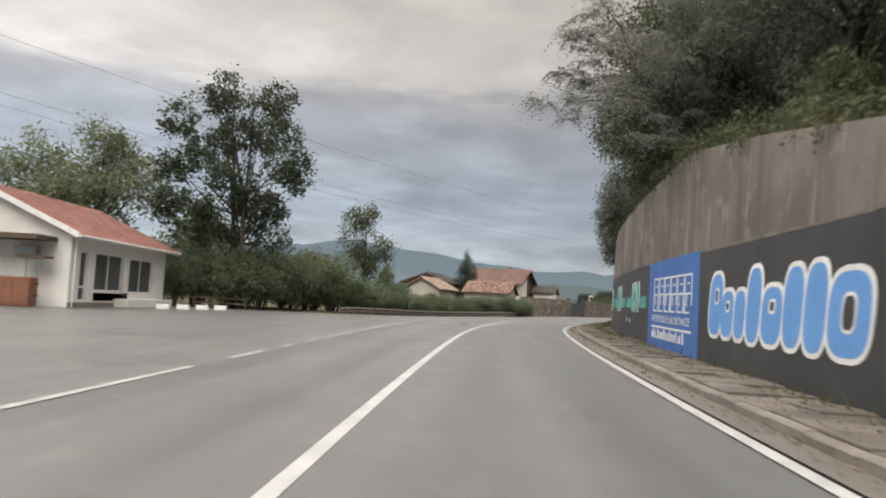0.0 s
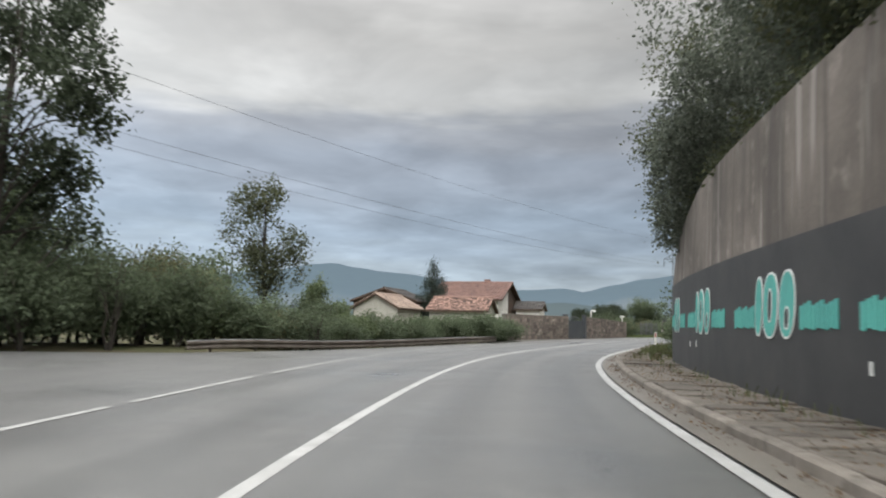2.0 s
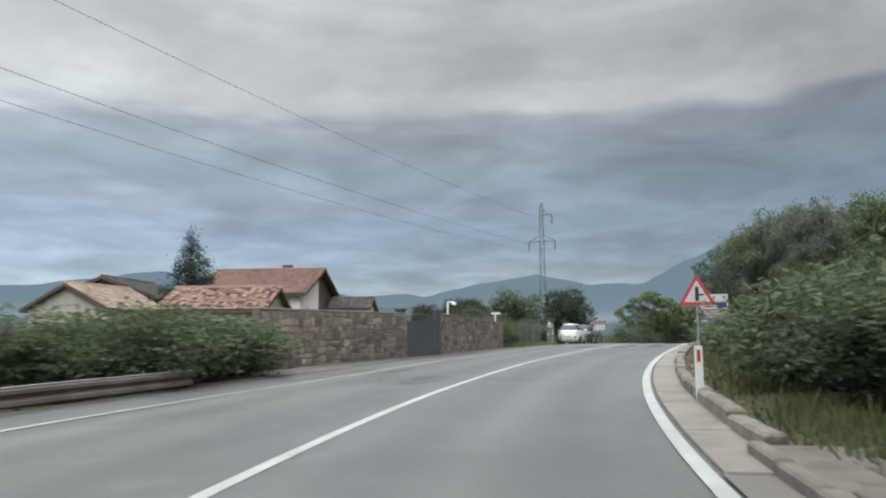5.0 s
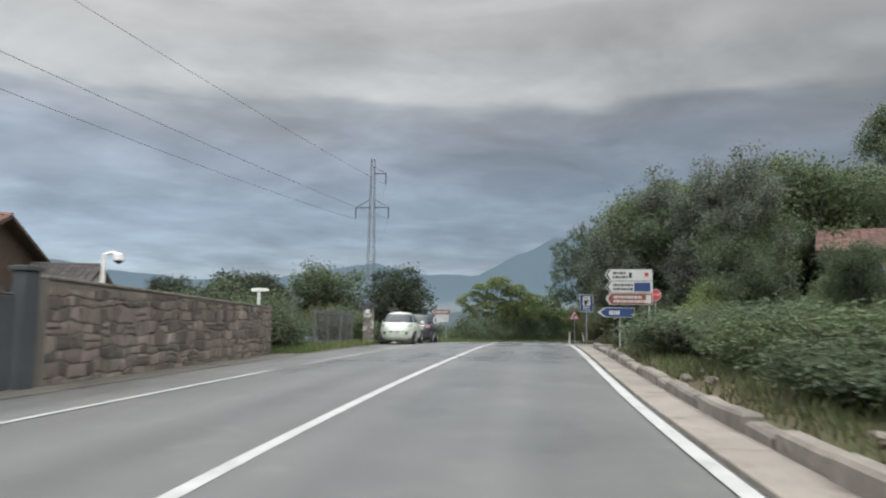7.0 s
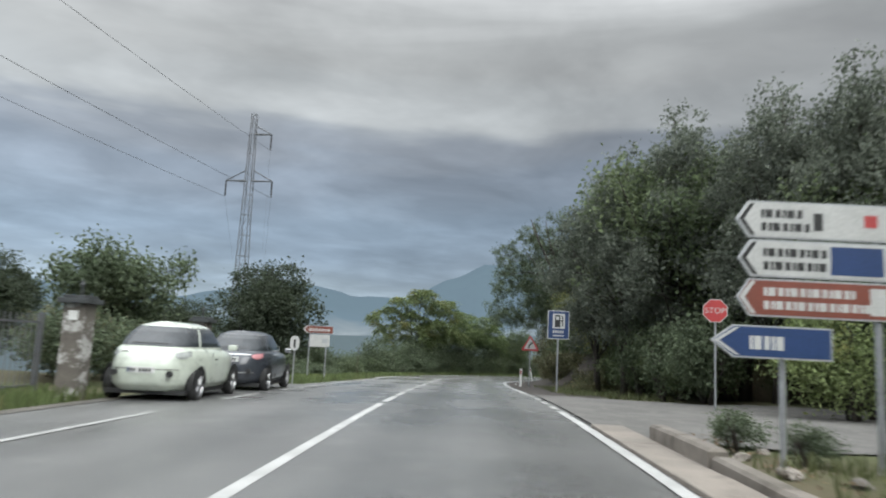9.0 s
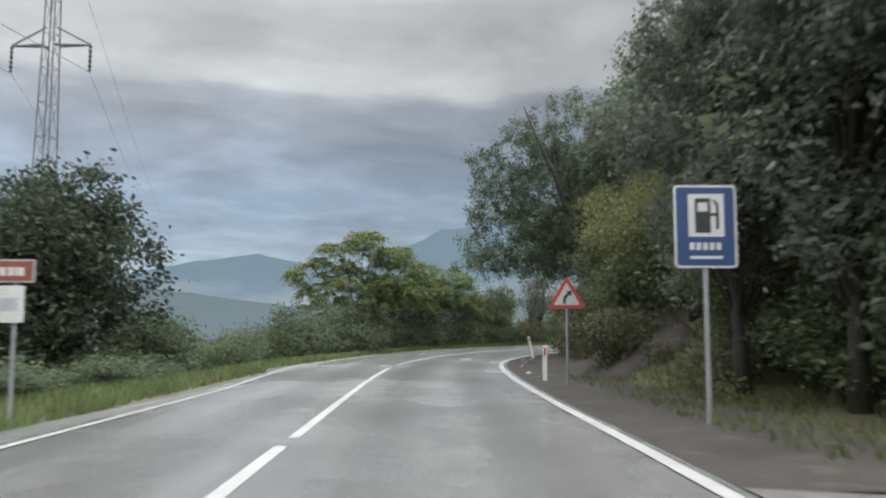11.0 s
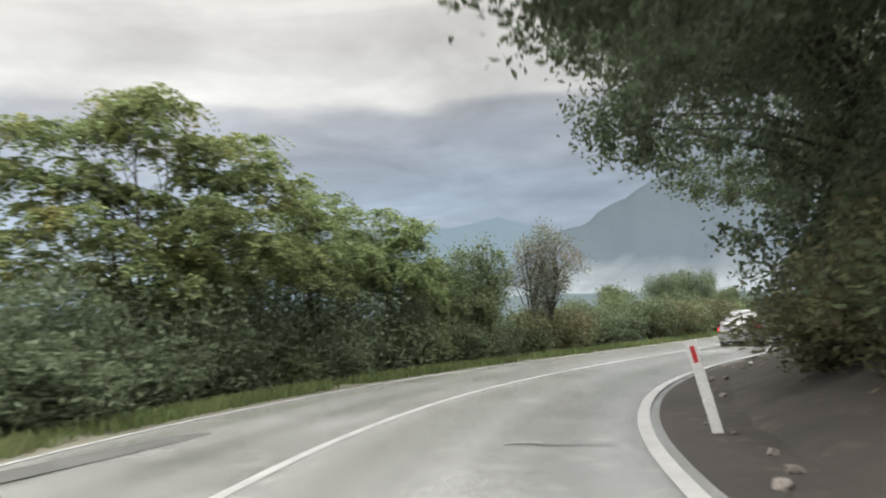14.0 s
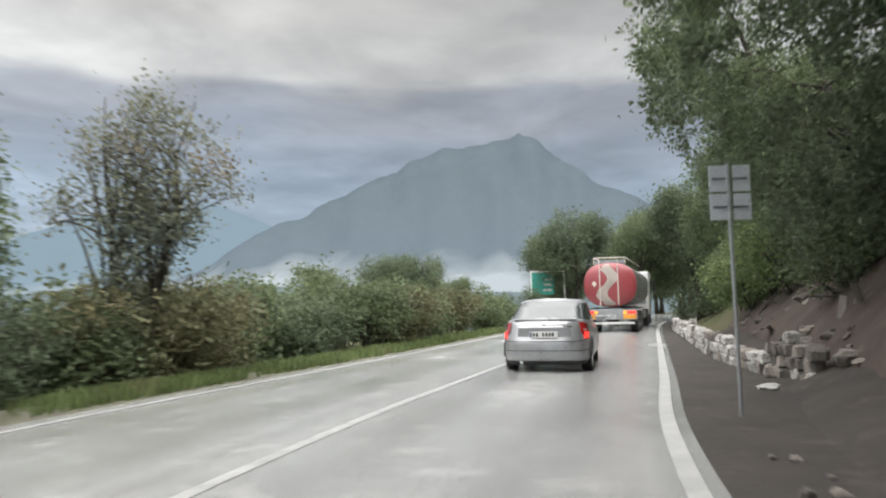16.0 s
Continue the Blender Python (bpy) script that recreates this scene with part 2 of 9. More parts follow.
M = {}
M["asphalt"] = tracks(wet(material("asphalt", (0.112, 0.112, 0.109), (0.086, 0.086, 0.084), 0.35, 0.4, 0.3, 60, third=(0.136, 0.134, 0.129), third_scale=1.7, spec=0.5)))
M["patch"] = material("asphalt_patch", (0.06, 0.06, 0.058), (0.10, 0.10, 0.095), 1.4, 0.45, 0.4, 50)
M["old_asphalt"] = material("old_asphalt", (0.152, 0.136, 0.116), (0.10, 0.091, 0.079), 0.4, 0.55, 0.3, 50, third=(0.20, 0.185, 0.165))
M["line"] = material("road_paint", (0.42, 0.42, 0.41), (0.31, 0.31, 0.30), 1.8, 0.5, 0.1, 60, third=(0.24, 0.24, 0.23), third_at=(0.58, 0.8), third_scale=3.5)
M["line_worn"] = material("worn_road_paint", (0.34, 0.34, 0.33), (0.26, 0.26, 0.25), 1.8, 0.55, 0.1, 60, third=(0.2, 0.2, 0.195), third_at=(0.5, 0.72), third_scale=4.0)
M["ground"] = material("ground", (0.075, 0.083, 0.042), (0.105, 0.085, 0.06), 0.25, 0.95, 0.5, 9, third=(0.06, 0.072, 0.03), third_scale=0.9, spec=0.1)
M["concrete"] = stained(material("concrete", (0.19, 0.165, 0.142), (0.108, 0.094, 0.081), 0.45, 0.88, 0.3, 14, third=(0.28, 0.25, 0.22), third_at=(0.56, 0.74), third_scale=1.3, mix=(0.36, 0.64)), (0.36, 0.335, 0.305), 2.4)
M["kerb"] = material("kerb_concrete", (0.21, 0.188, 0.162), (0.115, 0.10, 0.083), 1.9, 0.85, 0.45, 40, vary=0.18, third=(0.075, 0.065, 0.052), third_at=(0.58, 0.72), third_scale=3.0)
M["slab"] = material("pavement_slab", (0.15, 0.132, 0.112), (0.082, 0.071, 0.058), 1.6, 0.88, 0.5, 35, vary=0.22, third=(0.055, 0.046, 0.035), third_at=(0.55, 0.7), third_scale=2.4)
M["gutter"] = material("gutter_concrete", (0.235, 0.205, 0.175), (0.15, 0.134, 0.115), 0.9, 0.8, 0.4, 30, third=(0.12, 0.105, 0.088), third_scale=2.2)
M["band"] = material("charcoal_wall_paint", (0.030, 0.031, 0.033), (0.05, 0.05, 0.05), 0.8, 0.7, 0.15, 30)
M["blue"] = material("blue_wall_paint", (0.045, 0.15, 0.42), (0.04, 0.12, 0.34), 0.8, 0.7, 0.1, 30)
M["sky_blue"] = material("light_blue_wall_paint", (0.13, 0.33, 0.66), (0.10, 0.27, 0.58), 0.9, 0.7, 0.1, 30)
M["white"] = material("white_paint", (0.78, 0.78, 0.76), (0.62, 0.62, 0.60), 1.4, 0.6, 0.1, 30)
M["teal"] = material("teal_wall_paint", (0.10, 0.42, 0.36), (0.07, 0.30, 0.27), 1.2, 0.7, 0.1, 30)
M["bark"] = material("bark", (0.06, 0.05, 0.041), (0.032, 0.028, 0.023), 4, 0.95, 0.8, 25, stretch=(1, 1, 0.3))


def leafy(name, a, b, c=None, light=0.44):
    return material(name, a, b, 0.5, 0.62, 0, 8, through_light=light, island=0.36, vary=0.12, spec=0.28, third=c, third_scale=0.7)


M["leaf_dark"] = leafy("dark_green_leaves", (0.125, 0.155, 0.092), (0.088, 0.115, 0.068))
M["leaf_mid"] = leafy("green_leaves", (0.145, 0.178, 0.092), (0.10, 0.132, 0.07))
M["leaf_bright"] = leafy("bright_green_leaves", (0.195, 0.245, 0.105), (0.13, 0.175, 0.08))
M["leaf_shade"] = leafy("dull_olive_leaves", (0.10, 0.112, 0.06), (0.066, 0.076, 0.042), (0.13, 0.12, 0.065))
M["leaf_silver"] = leafy("silvery_acacia_leaves", (0.23, 0.235, 0.205), (0.17, 0.175, 0.155), light=0.5)
# leaf green lifted and greyed, with the haze mixed into its colour
M["leaf_haze"] = leafy("haze_grey_leaves", (0.165, 0.185, 0.145), (0.125, 0.142, 0.11))
M["leaf_yellow"] = leafy("yellowing_leaves", (0.225, 0.27, 0.115), (0.155, 0.207, 0.09), (0.34, 0.29, 0.10))
M["leaf_dry"] = leafy("dry_olive_leaves", (0.15, 0.145, 0.078), (0.108, 0.115, 0.062), (0.19, 0.145, 0.08))
M["leaf_autumn"] = leafy("thinning_autumn_leaves", (0.19, 0.19, 0.13), (0.13, 0.142, 0.09), (0.29, 0.175, 0.115))
M["leaf_deep"] = leafy("deep_green_leaves", (0.072, 0.09, 0.056), (0.048, 0.062, 0.04))
M["grass_dry"] = leafy("dry_bank_grass", (0.12, 0.135, 0.06), (0.085, 0.10, 0.045), (0.16, 0.14, 0.075))
M["leaf_olive"] = leafy("olive_green_leaves", (0.19, 0.20, 0.085), (0.13, 0.15, 0.065))
M["leaf_pale"] = leafy("pale_green_leaves", (0.20, 0.22, 0.14), (0.14, 0.165, 0.10))
M["needle"] = leafy("conifer_needles", (0.046, 0.062, 0.048), (0.03, 0.045, 0.035), light=0.1)
M["grass"] = leafy("verge_grass", (0.135, 0.175, 0.068), (0.095, 0.125, 0.05), (0.19, 0.17, 0.09))

# ---- building helpers ----


def mesh_object(name, verts, faces, mat=None, smooth=False):
    me = bpy.data.meshes.new(name)
    me.from_pydata([tuple(v) for v in verts], [], [tuple(f) for f in faces])
    if smooth:
        me.polygons.foreach_set("use_smooth", [True] * len(me.polygons))
    me.update()
    ob = new(name, me)
    if mat:
        me.materials.append(mat)
    return ob


def part(name, bm, mat, parent, label="", smooth=False):
    """One bmesh as one mesh object under a thing or a part."""
    me = bpy.data.meshes.new(name)
    bm.normal_update()
    bm.to_mesh(me)
    bm.free()
    if smooth:
        me.polygons.foreach_set("use_smooth", [True] * len(me.polygons))
    me.materials.append(mat)
    ob = new(name, me)
    ob.parent = parent
    if label:
        ob["label"] = label
    return ob


def thing(name, m, label, category, group=""):
    ob = new(name)
    ob.matrix_basis = m
    ob.empty_display_size = 0.2
    return tagged(ob, label, category, group)


def box(bm, x0, x1, y0, y1, z0, z1, bevel=0.0):
    r = bmesh.ops.create_cube(bm, size=1.0)
    vs = r["verts"]
    for v in vs:
        v.co = Vector(((x0 + x1) / 2 + v.co.x * (x1 - x0), (y0 + y1) / 2 + v.co.y * (y1 - y0), (z0 + z1) / 2 + v.co.z * (z1 - z0)))
    if bevel:
        es = list({e for v in vs for e in v.link_edges})
        bmesh.ops.bevel(bm, geom=es, offset=bevel, segments=2, profile=0.6, affect="EDGES")
    return bm


def boxes(*args, bevel=0.0):
    bm = bmesh.new()
    for a in args:
        box(bm, *a, bevel=bevel)
    return bm


def tube(bm, points, radii, sides=8, cap=True):
    """A round bar along points, with a radius at each."""
    rings = []
    pts = [Vector(p) for p in points]
    for i, p in enumerate(pts):
        d = (pts[min(i + 1, len(pts) - 1)] - pts[max(i - 1, 0)]).normalized()
        a = d.orthogonal().normalized() if abs(d.z) > 0.9 else d.cross(Vector((0, 0, 1))).normalized()
        if i and rings:
            a = (last - d * last.dot(d)).normalized()
        last = a
        b = d.cross(a)
        r = radii[i] if isinstance(radii, (list, tuple)) else radii
        rings.append([bm.verts.new(p + (a * math.cos(k * 2 * math.pi / sides) + b * math.sin(k * 2 * math.pi / sides)) * r) for k in range(sides)])
    for r0, r1 in zip(rings, rings[1:]):
        for k in range(sides):
            bm.faces.new((r0[k], r0[(k + 1) % sides], r1[(k + 1) % sides], r1[k]))
    if cap:
        bm.faces.new(rings[0][::-1])
        bm.faces.new(rings[-1])
    return bm


def tubes(*specs):
    bm = bmesh.new()
    for s in specs:
        tube(bm, *s)
    return bm


def prism(bm, outline, z0, z1, axis="z"):
    """An outline of (a, b) pulled along an axis."""
    def put(a, b, c):
        return {"z": (a, b, c), "y": (a, c, b), "x": (c, a, b)}[axis]
    lo = [bm.verts.new(put(a, b, z0)) for a, b in outline]
    hi = [bm.verts.new(put(a, b, z1)) for a, b in outline]
    k = len(outline)
    fs = [bm.faces.new(lo[::-1]), bm.faces.new(hi)]
    for i in range(k):
        fs.append(bm.faces.new((lo[i], lo[(i + 1) % k], hi[(i + 1) % k], hi[i])))
    bmesh.ops.recalc_face_normals(bm, faces=fs)
    return bm


# ---- road line ----
CENTRE = [(-2.6, -40.7, 0), (-2.25, -28.7, 0), (-1.85, -16.7, 0), (-1.46, -4.66, -0.00), (-1.15, 1.34, 0.01), (-0.77, 7.33, 0.05), (-0.33, 13.33, 0.10), (0.17, 19.32, 0.15), (0.77, 25.30, 0.20), (1.53, 31.26, 0.22),
          (2.51, 37.16, 0.24), (3.80, 42.99, 0.25), (5.47, 48.69, 0.26), (7.58, 54.23, 0.29), (10.09, 59.62, 0.35), (12.93, 64.87, 0.41), (16.04, 69.98, 0.49),
          (19.32, 75.00, 0.54), (22.72, 79.95, 0.59), (26.16, 84.87, 0.62), (29.60, 89.80, 0.63), (33.03, 94.75, 0.60), (36.46, 99.71, 0.50), (39.88, 104.69, 0.35),
          (43.29, 109.68, 0.18), (46.76, 114.60, 0.03), (50.37, 119.34, -0.11), (54.25, 123.72, -0.27), (58.53, 127.52, -0.38), (63.32, 130.53, -0.46), (68.62, 132.74, -0.54),
          (74.28, 134.32, -0.61), (80.16, 135.50, -0.66), (86.10, 136.70, -0.72), (92.00, 137.90, -0.76), (97.90, 139.10, -0.80), (103.80, 140.30, -0.84), (109.70, 141.40, -0.88),
          (115.60, 142.40, -0.90), (121.50, 143.20, -0.92), (127.50, 143.80, -0.94), (133.40, 144.20, -0.94), (139.40, 144.40, -0.94), (145.40, 144.30, -0.94), (151.40, 144.00, -0.94)]


def spline(points, step=1.0):
    p = np.array(points, float)
    out = []
    for i in range(len(p) - 1):
        a, b, c, d = p[max(i - 1, 0)], p[i], p[i + 1], p[min(i + 2, len(p) - 1)]
        k = max(2, int(np.linalg.norm(c - b) / 0.5))
        f = (np.arange(k) / k)[:, None]
        out.append(0.5 * (2 * b + (c - a) * f + (2 * a - 5 * b + 4 * c - d) * f ** 2 + (3 * b - a - 3 * c + d) * f ** 3))
    out.append(p[-1:])
    q = np.vstack(out)
    s = np.concatenate([[0], np.cumsum(np.linalg.norm(np.diff(q[:, :2], axis=0), axis=1))])
    t = np.arange(0, s[-1], step)
    return np.stack([np.interp(t, s, q[:, k]) for k in range(3)], 1)


LINE = spline(CENTRE)
S_END = len(LINE) - 1
TAN = np.gradient(LINE[:, :2], axis=0)
TAN /= np.linalg.norm(TAN, axis=1)[:, None]
START = 36.0  # road length before the walk begins, so that s = 0 lies beside its start


def road(s, u, z=0.0):
    """The place s metres along the road, u metres to the right of its middle line, z above it."""
    q = min(max(s + START, 0), S_END - 0.001)
    i = int(q)
    f = q - i
    p = LINE[i] * (1 - f) + LINE[i + 1] * f
    t = TAN[i] * (1 - f) + TAN[i + 1] * f
    return Vector((p[0] + t[1] * u, p[1] - t[0] * u, p[2] + z))


def heading(s):
    q = min(max(s + START, 0), S_END - 0.001)
    t = TAN[int(q)]
    return math.degrees(math.atan2(-t[0], t[1]))


def where(x, y):
    """Along and across the road: s, u and the road's height there (arrays)."""
    x, y = np.ravel(x), np.ravel(y)
    s, u, z = np.empty(len(x)), np.empty(len(x)), np.empty(len(x))
    for a in range(0, len(x), 4000):
        d = (x[a:a + 4000, None] - LINE[None, :, 0]) ** 2 + (y[a:a + 4000, None] - LINE[None, :, 1]) ** 2
        j = d.argmin(1)
        dx, dy = x[a:a + 4000] - LINE[j, 0], y[a:a + 4000] - LINE[j, 1]
        s[a:a + 4000] = j + dx * TAN[j, 0] + dy * TAN[j, 1] - START
        u[a:a + 4000] = dx * TAN[j, 1] - dy * TAN[j, 0]
        z[a:a + 4000] = LINE[j, 2]
    return s, u, z


def ease(v, a, b):
    t = np.clip((v - a) / (b - a), 0, 1)
    return t * t * (3 - 2 * t)


def ribbon(s0, s1, u0, u1, z, step=1.0):
    """A strip along the road; u0, u1 may be functions of s."""
    n = max(1, int((s1 - s0) / step))
    vs, fs = [], []
    for i in range(n + 1):
        s = s0 + (s1 - s0) * i / n
        a = u0(s) if callable(u0) else u0
        b = u1(s) if callable(u1) else u1
        vs += [road(s, a, z), road(s, b, z)]
        if i:
            fs.append((2 * i - 2, 2 * i - 1, 2 * i + 1, 2 * i))
    return vs, fs


def table(*pairs):
    xs, ys = [p[0] for p in pairs], [p[1] for p in pairs]
    return lambda s: float(np.interp(s, xs, ys))


# offsets from the middle line
LEFT_LINE = table((-40, -3.0), (26, -3.05), (34, -3.2), (42, -3.45), (48, -3.8), (53, -4.05), (58, -4.3), (63, -4.2), (72, -3.35), (90, -3.05), (128, -2.8), (136, -3.3), (150, -3.6), (165, -3.3), (300, -3.3))
RIGHT_LINE = 3.74
LEFT_EDGE = table((-40, -26), (38, -24), (43, -18), (46.5, -10.6), (49, -8.8), (52, -7.5), (56, -6.5), (60, -5.9), (66, -5.5), (74, -5.2), (84, -4.9), (112, -4.6), (128, -3.2), (140, -3.8), (300, -3.7))
WALL_U = table((-40, 5.6), (12, 5.72), (22, 5.8), (30, 5.9), (40, 6.0), (52, 6.15), (60, 6.6))
WALL_H = table((-40, 3.2), (12.5, 3.45), (18, 4.4), (23, 5.1), (43, 4.75), (47, 4.15), (51.2, 3.3))
WALL_END = 51.0


def land(x, y):
    """Height of the ground."""
    s, u, z = where(x, y)
    right = np.maximum(u, 0)
    left = np.maximum(-u, 0)
    a = 1 - ease(s, 51.5, 60)                      # behind the retaining wall
    b = ease(s, 51.5, 60) * (1 - ease(s, 98, 106))   # low bank
    c = ease(s, 126, 136)                         # steep bank in the bend
    wall_u = np.interp(s, [-40, 12, 30, 52, 60], [5.6, 5.72, 5.9, 6.15, 6.6])
    wall_h = np.interp(s, [-40, 12.5, 23, 43, 51], [3.2, 3.45, 5.1, 4.75, 3.3])
    h = a * (wall_h * 0.97 * ease(right, wall_u + 0.75, wall_u + 2.4) + np.clip(right - wall_u - 2.4, 0, 40) * 0.33)
    h += b * (0.2 * ease(right, 4.6, 5.2) + np.clip(right - 6.0, 0, 60) * 0.12)
    h += c * (np.clip(right - 6.4, 0, 6) * 1.05 + np.clip(right - 11, 0, 60) * 0.4)
    h += (1 - a - b - c).clip(0) * np.clip(right - 16, 0, 60) * 0.2
    d = ease(s, 122, 142)
    h -= d * (1 - 0.75 * ease(s, 170, 186)) * (np.clip(left - 5.5, 0, 45) * 0.42 + 0.25 * ease(left, 4.2, 6))
    h -= (1 - d) * 0.10 * ease(left, 5, 8) * ease(s, 50, 60)
    h -= ease(left, 60, 220) * 22
    far = ease(np.hypot(x - 40, y - 70), 260, 700)
    h = h * (1 - far) + far * (-24.0)
    rough = np.array([noise.noise(Vector((px * 0.13, py * 0.13, 0))) for px, py in zip(np.ravel(x), np.ravel(y))])
    h += 0.35 * rough * ease(np.maximum(left - 6, right - 5.5), 0, 6) * (1 - ease(s, -20, -10) * ease(-s, -50, -40) * (u < 0))
    return z + h - 0.07 - 0.02 * ease(np.abs(u), 3, 6)


def ground_z(x, y):
    return float(land(np.array([x]), np.array([y]))[0])


def build_ground():
    def axis(lo, hi):
        core = np.arange(lo, hi, 1.5)
        wide = np.array([30, 70, 140, 260, 500, 900, 1600, 2600, 4000])
        return np.concatenate([(lo - wide)[::-1], core, hi + wide])
    xs, ys = axis(-70, 150), axis(-50, 200)
    gx, gy = np.meshgrid(xs, ys)
    gz = land(gx.ravel(), gy.ravel())
    nx = len(xs)
    vs = np.stack([gx.ravel(), gy.ravel(), gz], 1)
    fs = [(j * nx + i, j * nx + i + 1, (j + 1) * nx + i + 1, (j + 1) * nx + i) for j in range(len(ys) - 1) for i in range(nx - 1)]
    tagged(mesh_object("ground", vs, fs, M["ground"], True), "earth and grass ground with grassy verges and banks", "ground", kind="structure")


build_ground()


def build_road():
    n = S_END
    vs, fs = [], []
    for i in range(n):
        s = i - START
        le = LEFT_EDGE(s)
        for u, z in ((le, -0.03), (-2.0, 0.02), (0, 0.03), (2.0, 0.02), (4.15, -0.02)):
            vs.append(road(s, u, z))
        if i:
            for k in range(4):
                a = 5 * (i - 1) + k
                fs.append((a, a + 1, a + 6, a + 5))
    r = mesh_object("road", vs, fs, M["asphalt"], True)
    lane = r.data.uv_layers.new(name="lane")
    across = [u for i in range(n) for u in (LEFT_EDGE(i - START), -2.0, 0.0, 2.0, 4.15)]
    for lp in r.data.loops:
        lane.data[lp.index].uv = (across[lp.vertex_index], lp.vertex_index // 5)
    tagged(r, "grey damp two-lane asphalt road with worn patches", "road", kind="structure")

    def stripe(s0, s1, uc, w, label, mat="line"):
        f0 = (lambda s: uc(s) - w / 2) if callable(uc) else uc - w / 2
        f1 = (lambda s: uc(s) + w / 2) if callable(uc) else uc + w / 2
        v, f = ribbon(s0, s1, f0, f1, 0.034)
        for k, p in enumerate(v):
            sk = s0 + (s1 - s0) * (k // 2) / (len(v) // 2 - 1)
            uu = (f0, f1)[k % 2]
            uu = uu(sk) if callable(uu) else uu
            if uu < -2:
                p.z += -0.004 + (2 + uu) * 0.05 / (abs(LEFT_EDGE(sk)) - 2)
            else:
                p.z += 0.0 if abs(uu) < 1.5 else -0.03
        o = mesh_object("road_line", v, f, M[mat])
        tagged(o, label, "road marking", "road markings", "structure")

    stripe(-34, 108.4, 0.03, 0.14, "solid white centre line on asphalt")
    for a, c in ((108.9, 111.2), (111.7, 113.8), (114.6, 117.0), (117.6, 120.0)):
        stripe(a, c, 0.03, 0.14, "short white centre line dash on asphalt")
    stripe(120.6, 136.2, 0.05, 0.13, "solid white centre line on asphalt")
    stripe(138.9, 215, lambda s: 0.05 + 0.36 * float(ease(np.array(s), 142, 164)), 0.13, "worn white centre line on asphalt", "line_worn")
    stripe(-34, 109.2, RIGHT_LINE, 0.16, "solid white edge line on asphalt")
    for k in range(4):
        stripe(109.7 + k * 1.95, 110.8 + k * 1.95, RIGHT_LINE, 0.16, "short white edge line dash on asphalt")
    stripe(117.6, 215, RIGHT_LINE, 0.16, "solid white edge line on asphalt")
    for a, c in ((-25, -20), (-16, -11), (-7, -2), (3, 7), (11.0, 15.1), (16.6, 18.3), (19.5, 20.3), (21.3, 22.1), (23.3, 24.2), (24.9, 26.4), (27.4, 28.4), (29.2, 33.2), (33.8, 38.4), (39.4, 47.1), (47.4, 52.3), (52.8, 57.3)):
        stripe(a, c, LEFT_LINE, 0.13, "white edge line dash on asphalt", "line_worn")
    for a, c in ((58, 79.5), (80.3, 88.9), (90.8, 104.4), (107.3, 109.7), (111.6, 215)):
        stripe(a, c, LEFT_LINE, 0.13, "worn white edge line on asphalt", "line_worn")


build_road()


def spread(name, label, outline, mat, z=0.036, category="road patch"):
    """A flat repair or crack on the road, its outline in (s, u)."""
    o = mesh_object(name, [road(s, u, z - 0.012 * (abs(u) > 1.5)) for s, u in outline], [tuple(range(len(outline)))], mat)
    tagged(o, label, category, kind="structure")


spread("asphalt_patch", "dark wet asphalt repair in the far lane", [(145.2, -3.0), (147.3, -3.05), (149.6, -2.5), (149.8, -2.0), (148.6, -2.1), (147.4, -2.35), (146.3, -2.6)], M["patch"])
spread("asphalt_patch", "dark crack across the white centre line", [(136.2, -0.06), (137.4, -0.03), (138.9, 0.0), (138.9, 0.1), (137.5, 0.13), (136.2, 0.1)], M["patch"])
spread("asphalt_patch", "ragged dark crack across the near lane", [(148.3, 2.2), (148.42, 2.45), (148.3, 2.65), (148.22, 2.9), (148.3, 3.1), (148.12, 3.45), (148.08, 3.45), (148.24, 3.1), (148.15, 2.88), (148.24, 2.62), (148.36, 2.45), (148.24, 2.2)], M["patch"])


def forecourt():
    vs, fs = [], []
    n = 90
    for i in range(n + 1):
        s = -35 + 92 * i / n
        le = LEFT_EDGE(s)
        inner = min(LEFT_LINE(s) - 0.75 + 0.25 * math.sin(s * 0.7) + 0.2 * math.sin(s * 1.9), le * 0.98)
        slope = 0.05 / (abs(le) - 2)
        for k in range(4):
            u = le + 0.2 + (inner - le - 0.2) * k / 3
            vs.append(road(s, u, 0.036 - (abs(u) - 2) * slope))
        if i:
            fs += [(4 * i - 4 + k, 4 * i - 3 + k, 4 * i + 1 + k, 4 * i + k) for k in range(3)]
    tagged(mesh_object("forecourt", vs, fs, M["old_asphalt"], True), "brownish worn asphalt forecourt beside the road", "pavement", kind="structure")


forecourt()


def shoulder():
    vs, fs = [], []
    for i in range(76):
        s = 57 + 0.8 * i
        le = LEFT_EDGE(s)
        inner = LEFT_LINE(s) - 0.3 + 0.15 * math.sin(s * 0.9) + 0.1 * math.sin(s * 2.7)
        slope = 0.05 / (abs(le) - 2)
        reach = 1.7 if 69 < s < 97 else 0.25
        for u in (le - reach, min(inner, le + 0.1)):
            vs.append(road(s, u, 0.03 - (abs(u) - 2) * slope))
        if i:
            fs.append((2 * i - 2, 2 * i - 1, 2 * i + 1, 2 * i))
    tagged(mesh_object("road_shoulder", vs, fs, M["grime"], True), "dirty brown strip of broken asphalt along the road's edge", "verge", kind="structure")


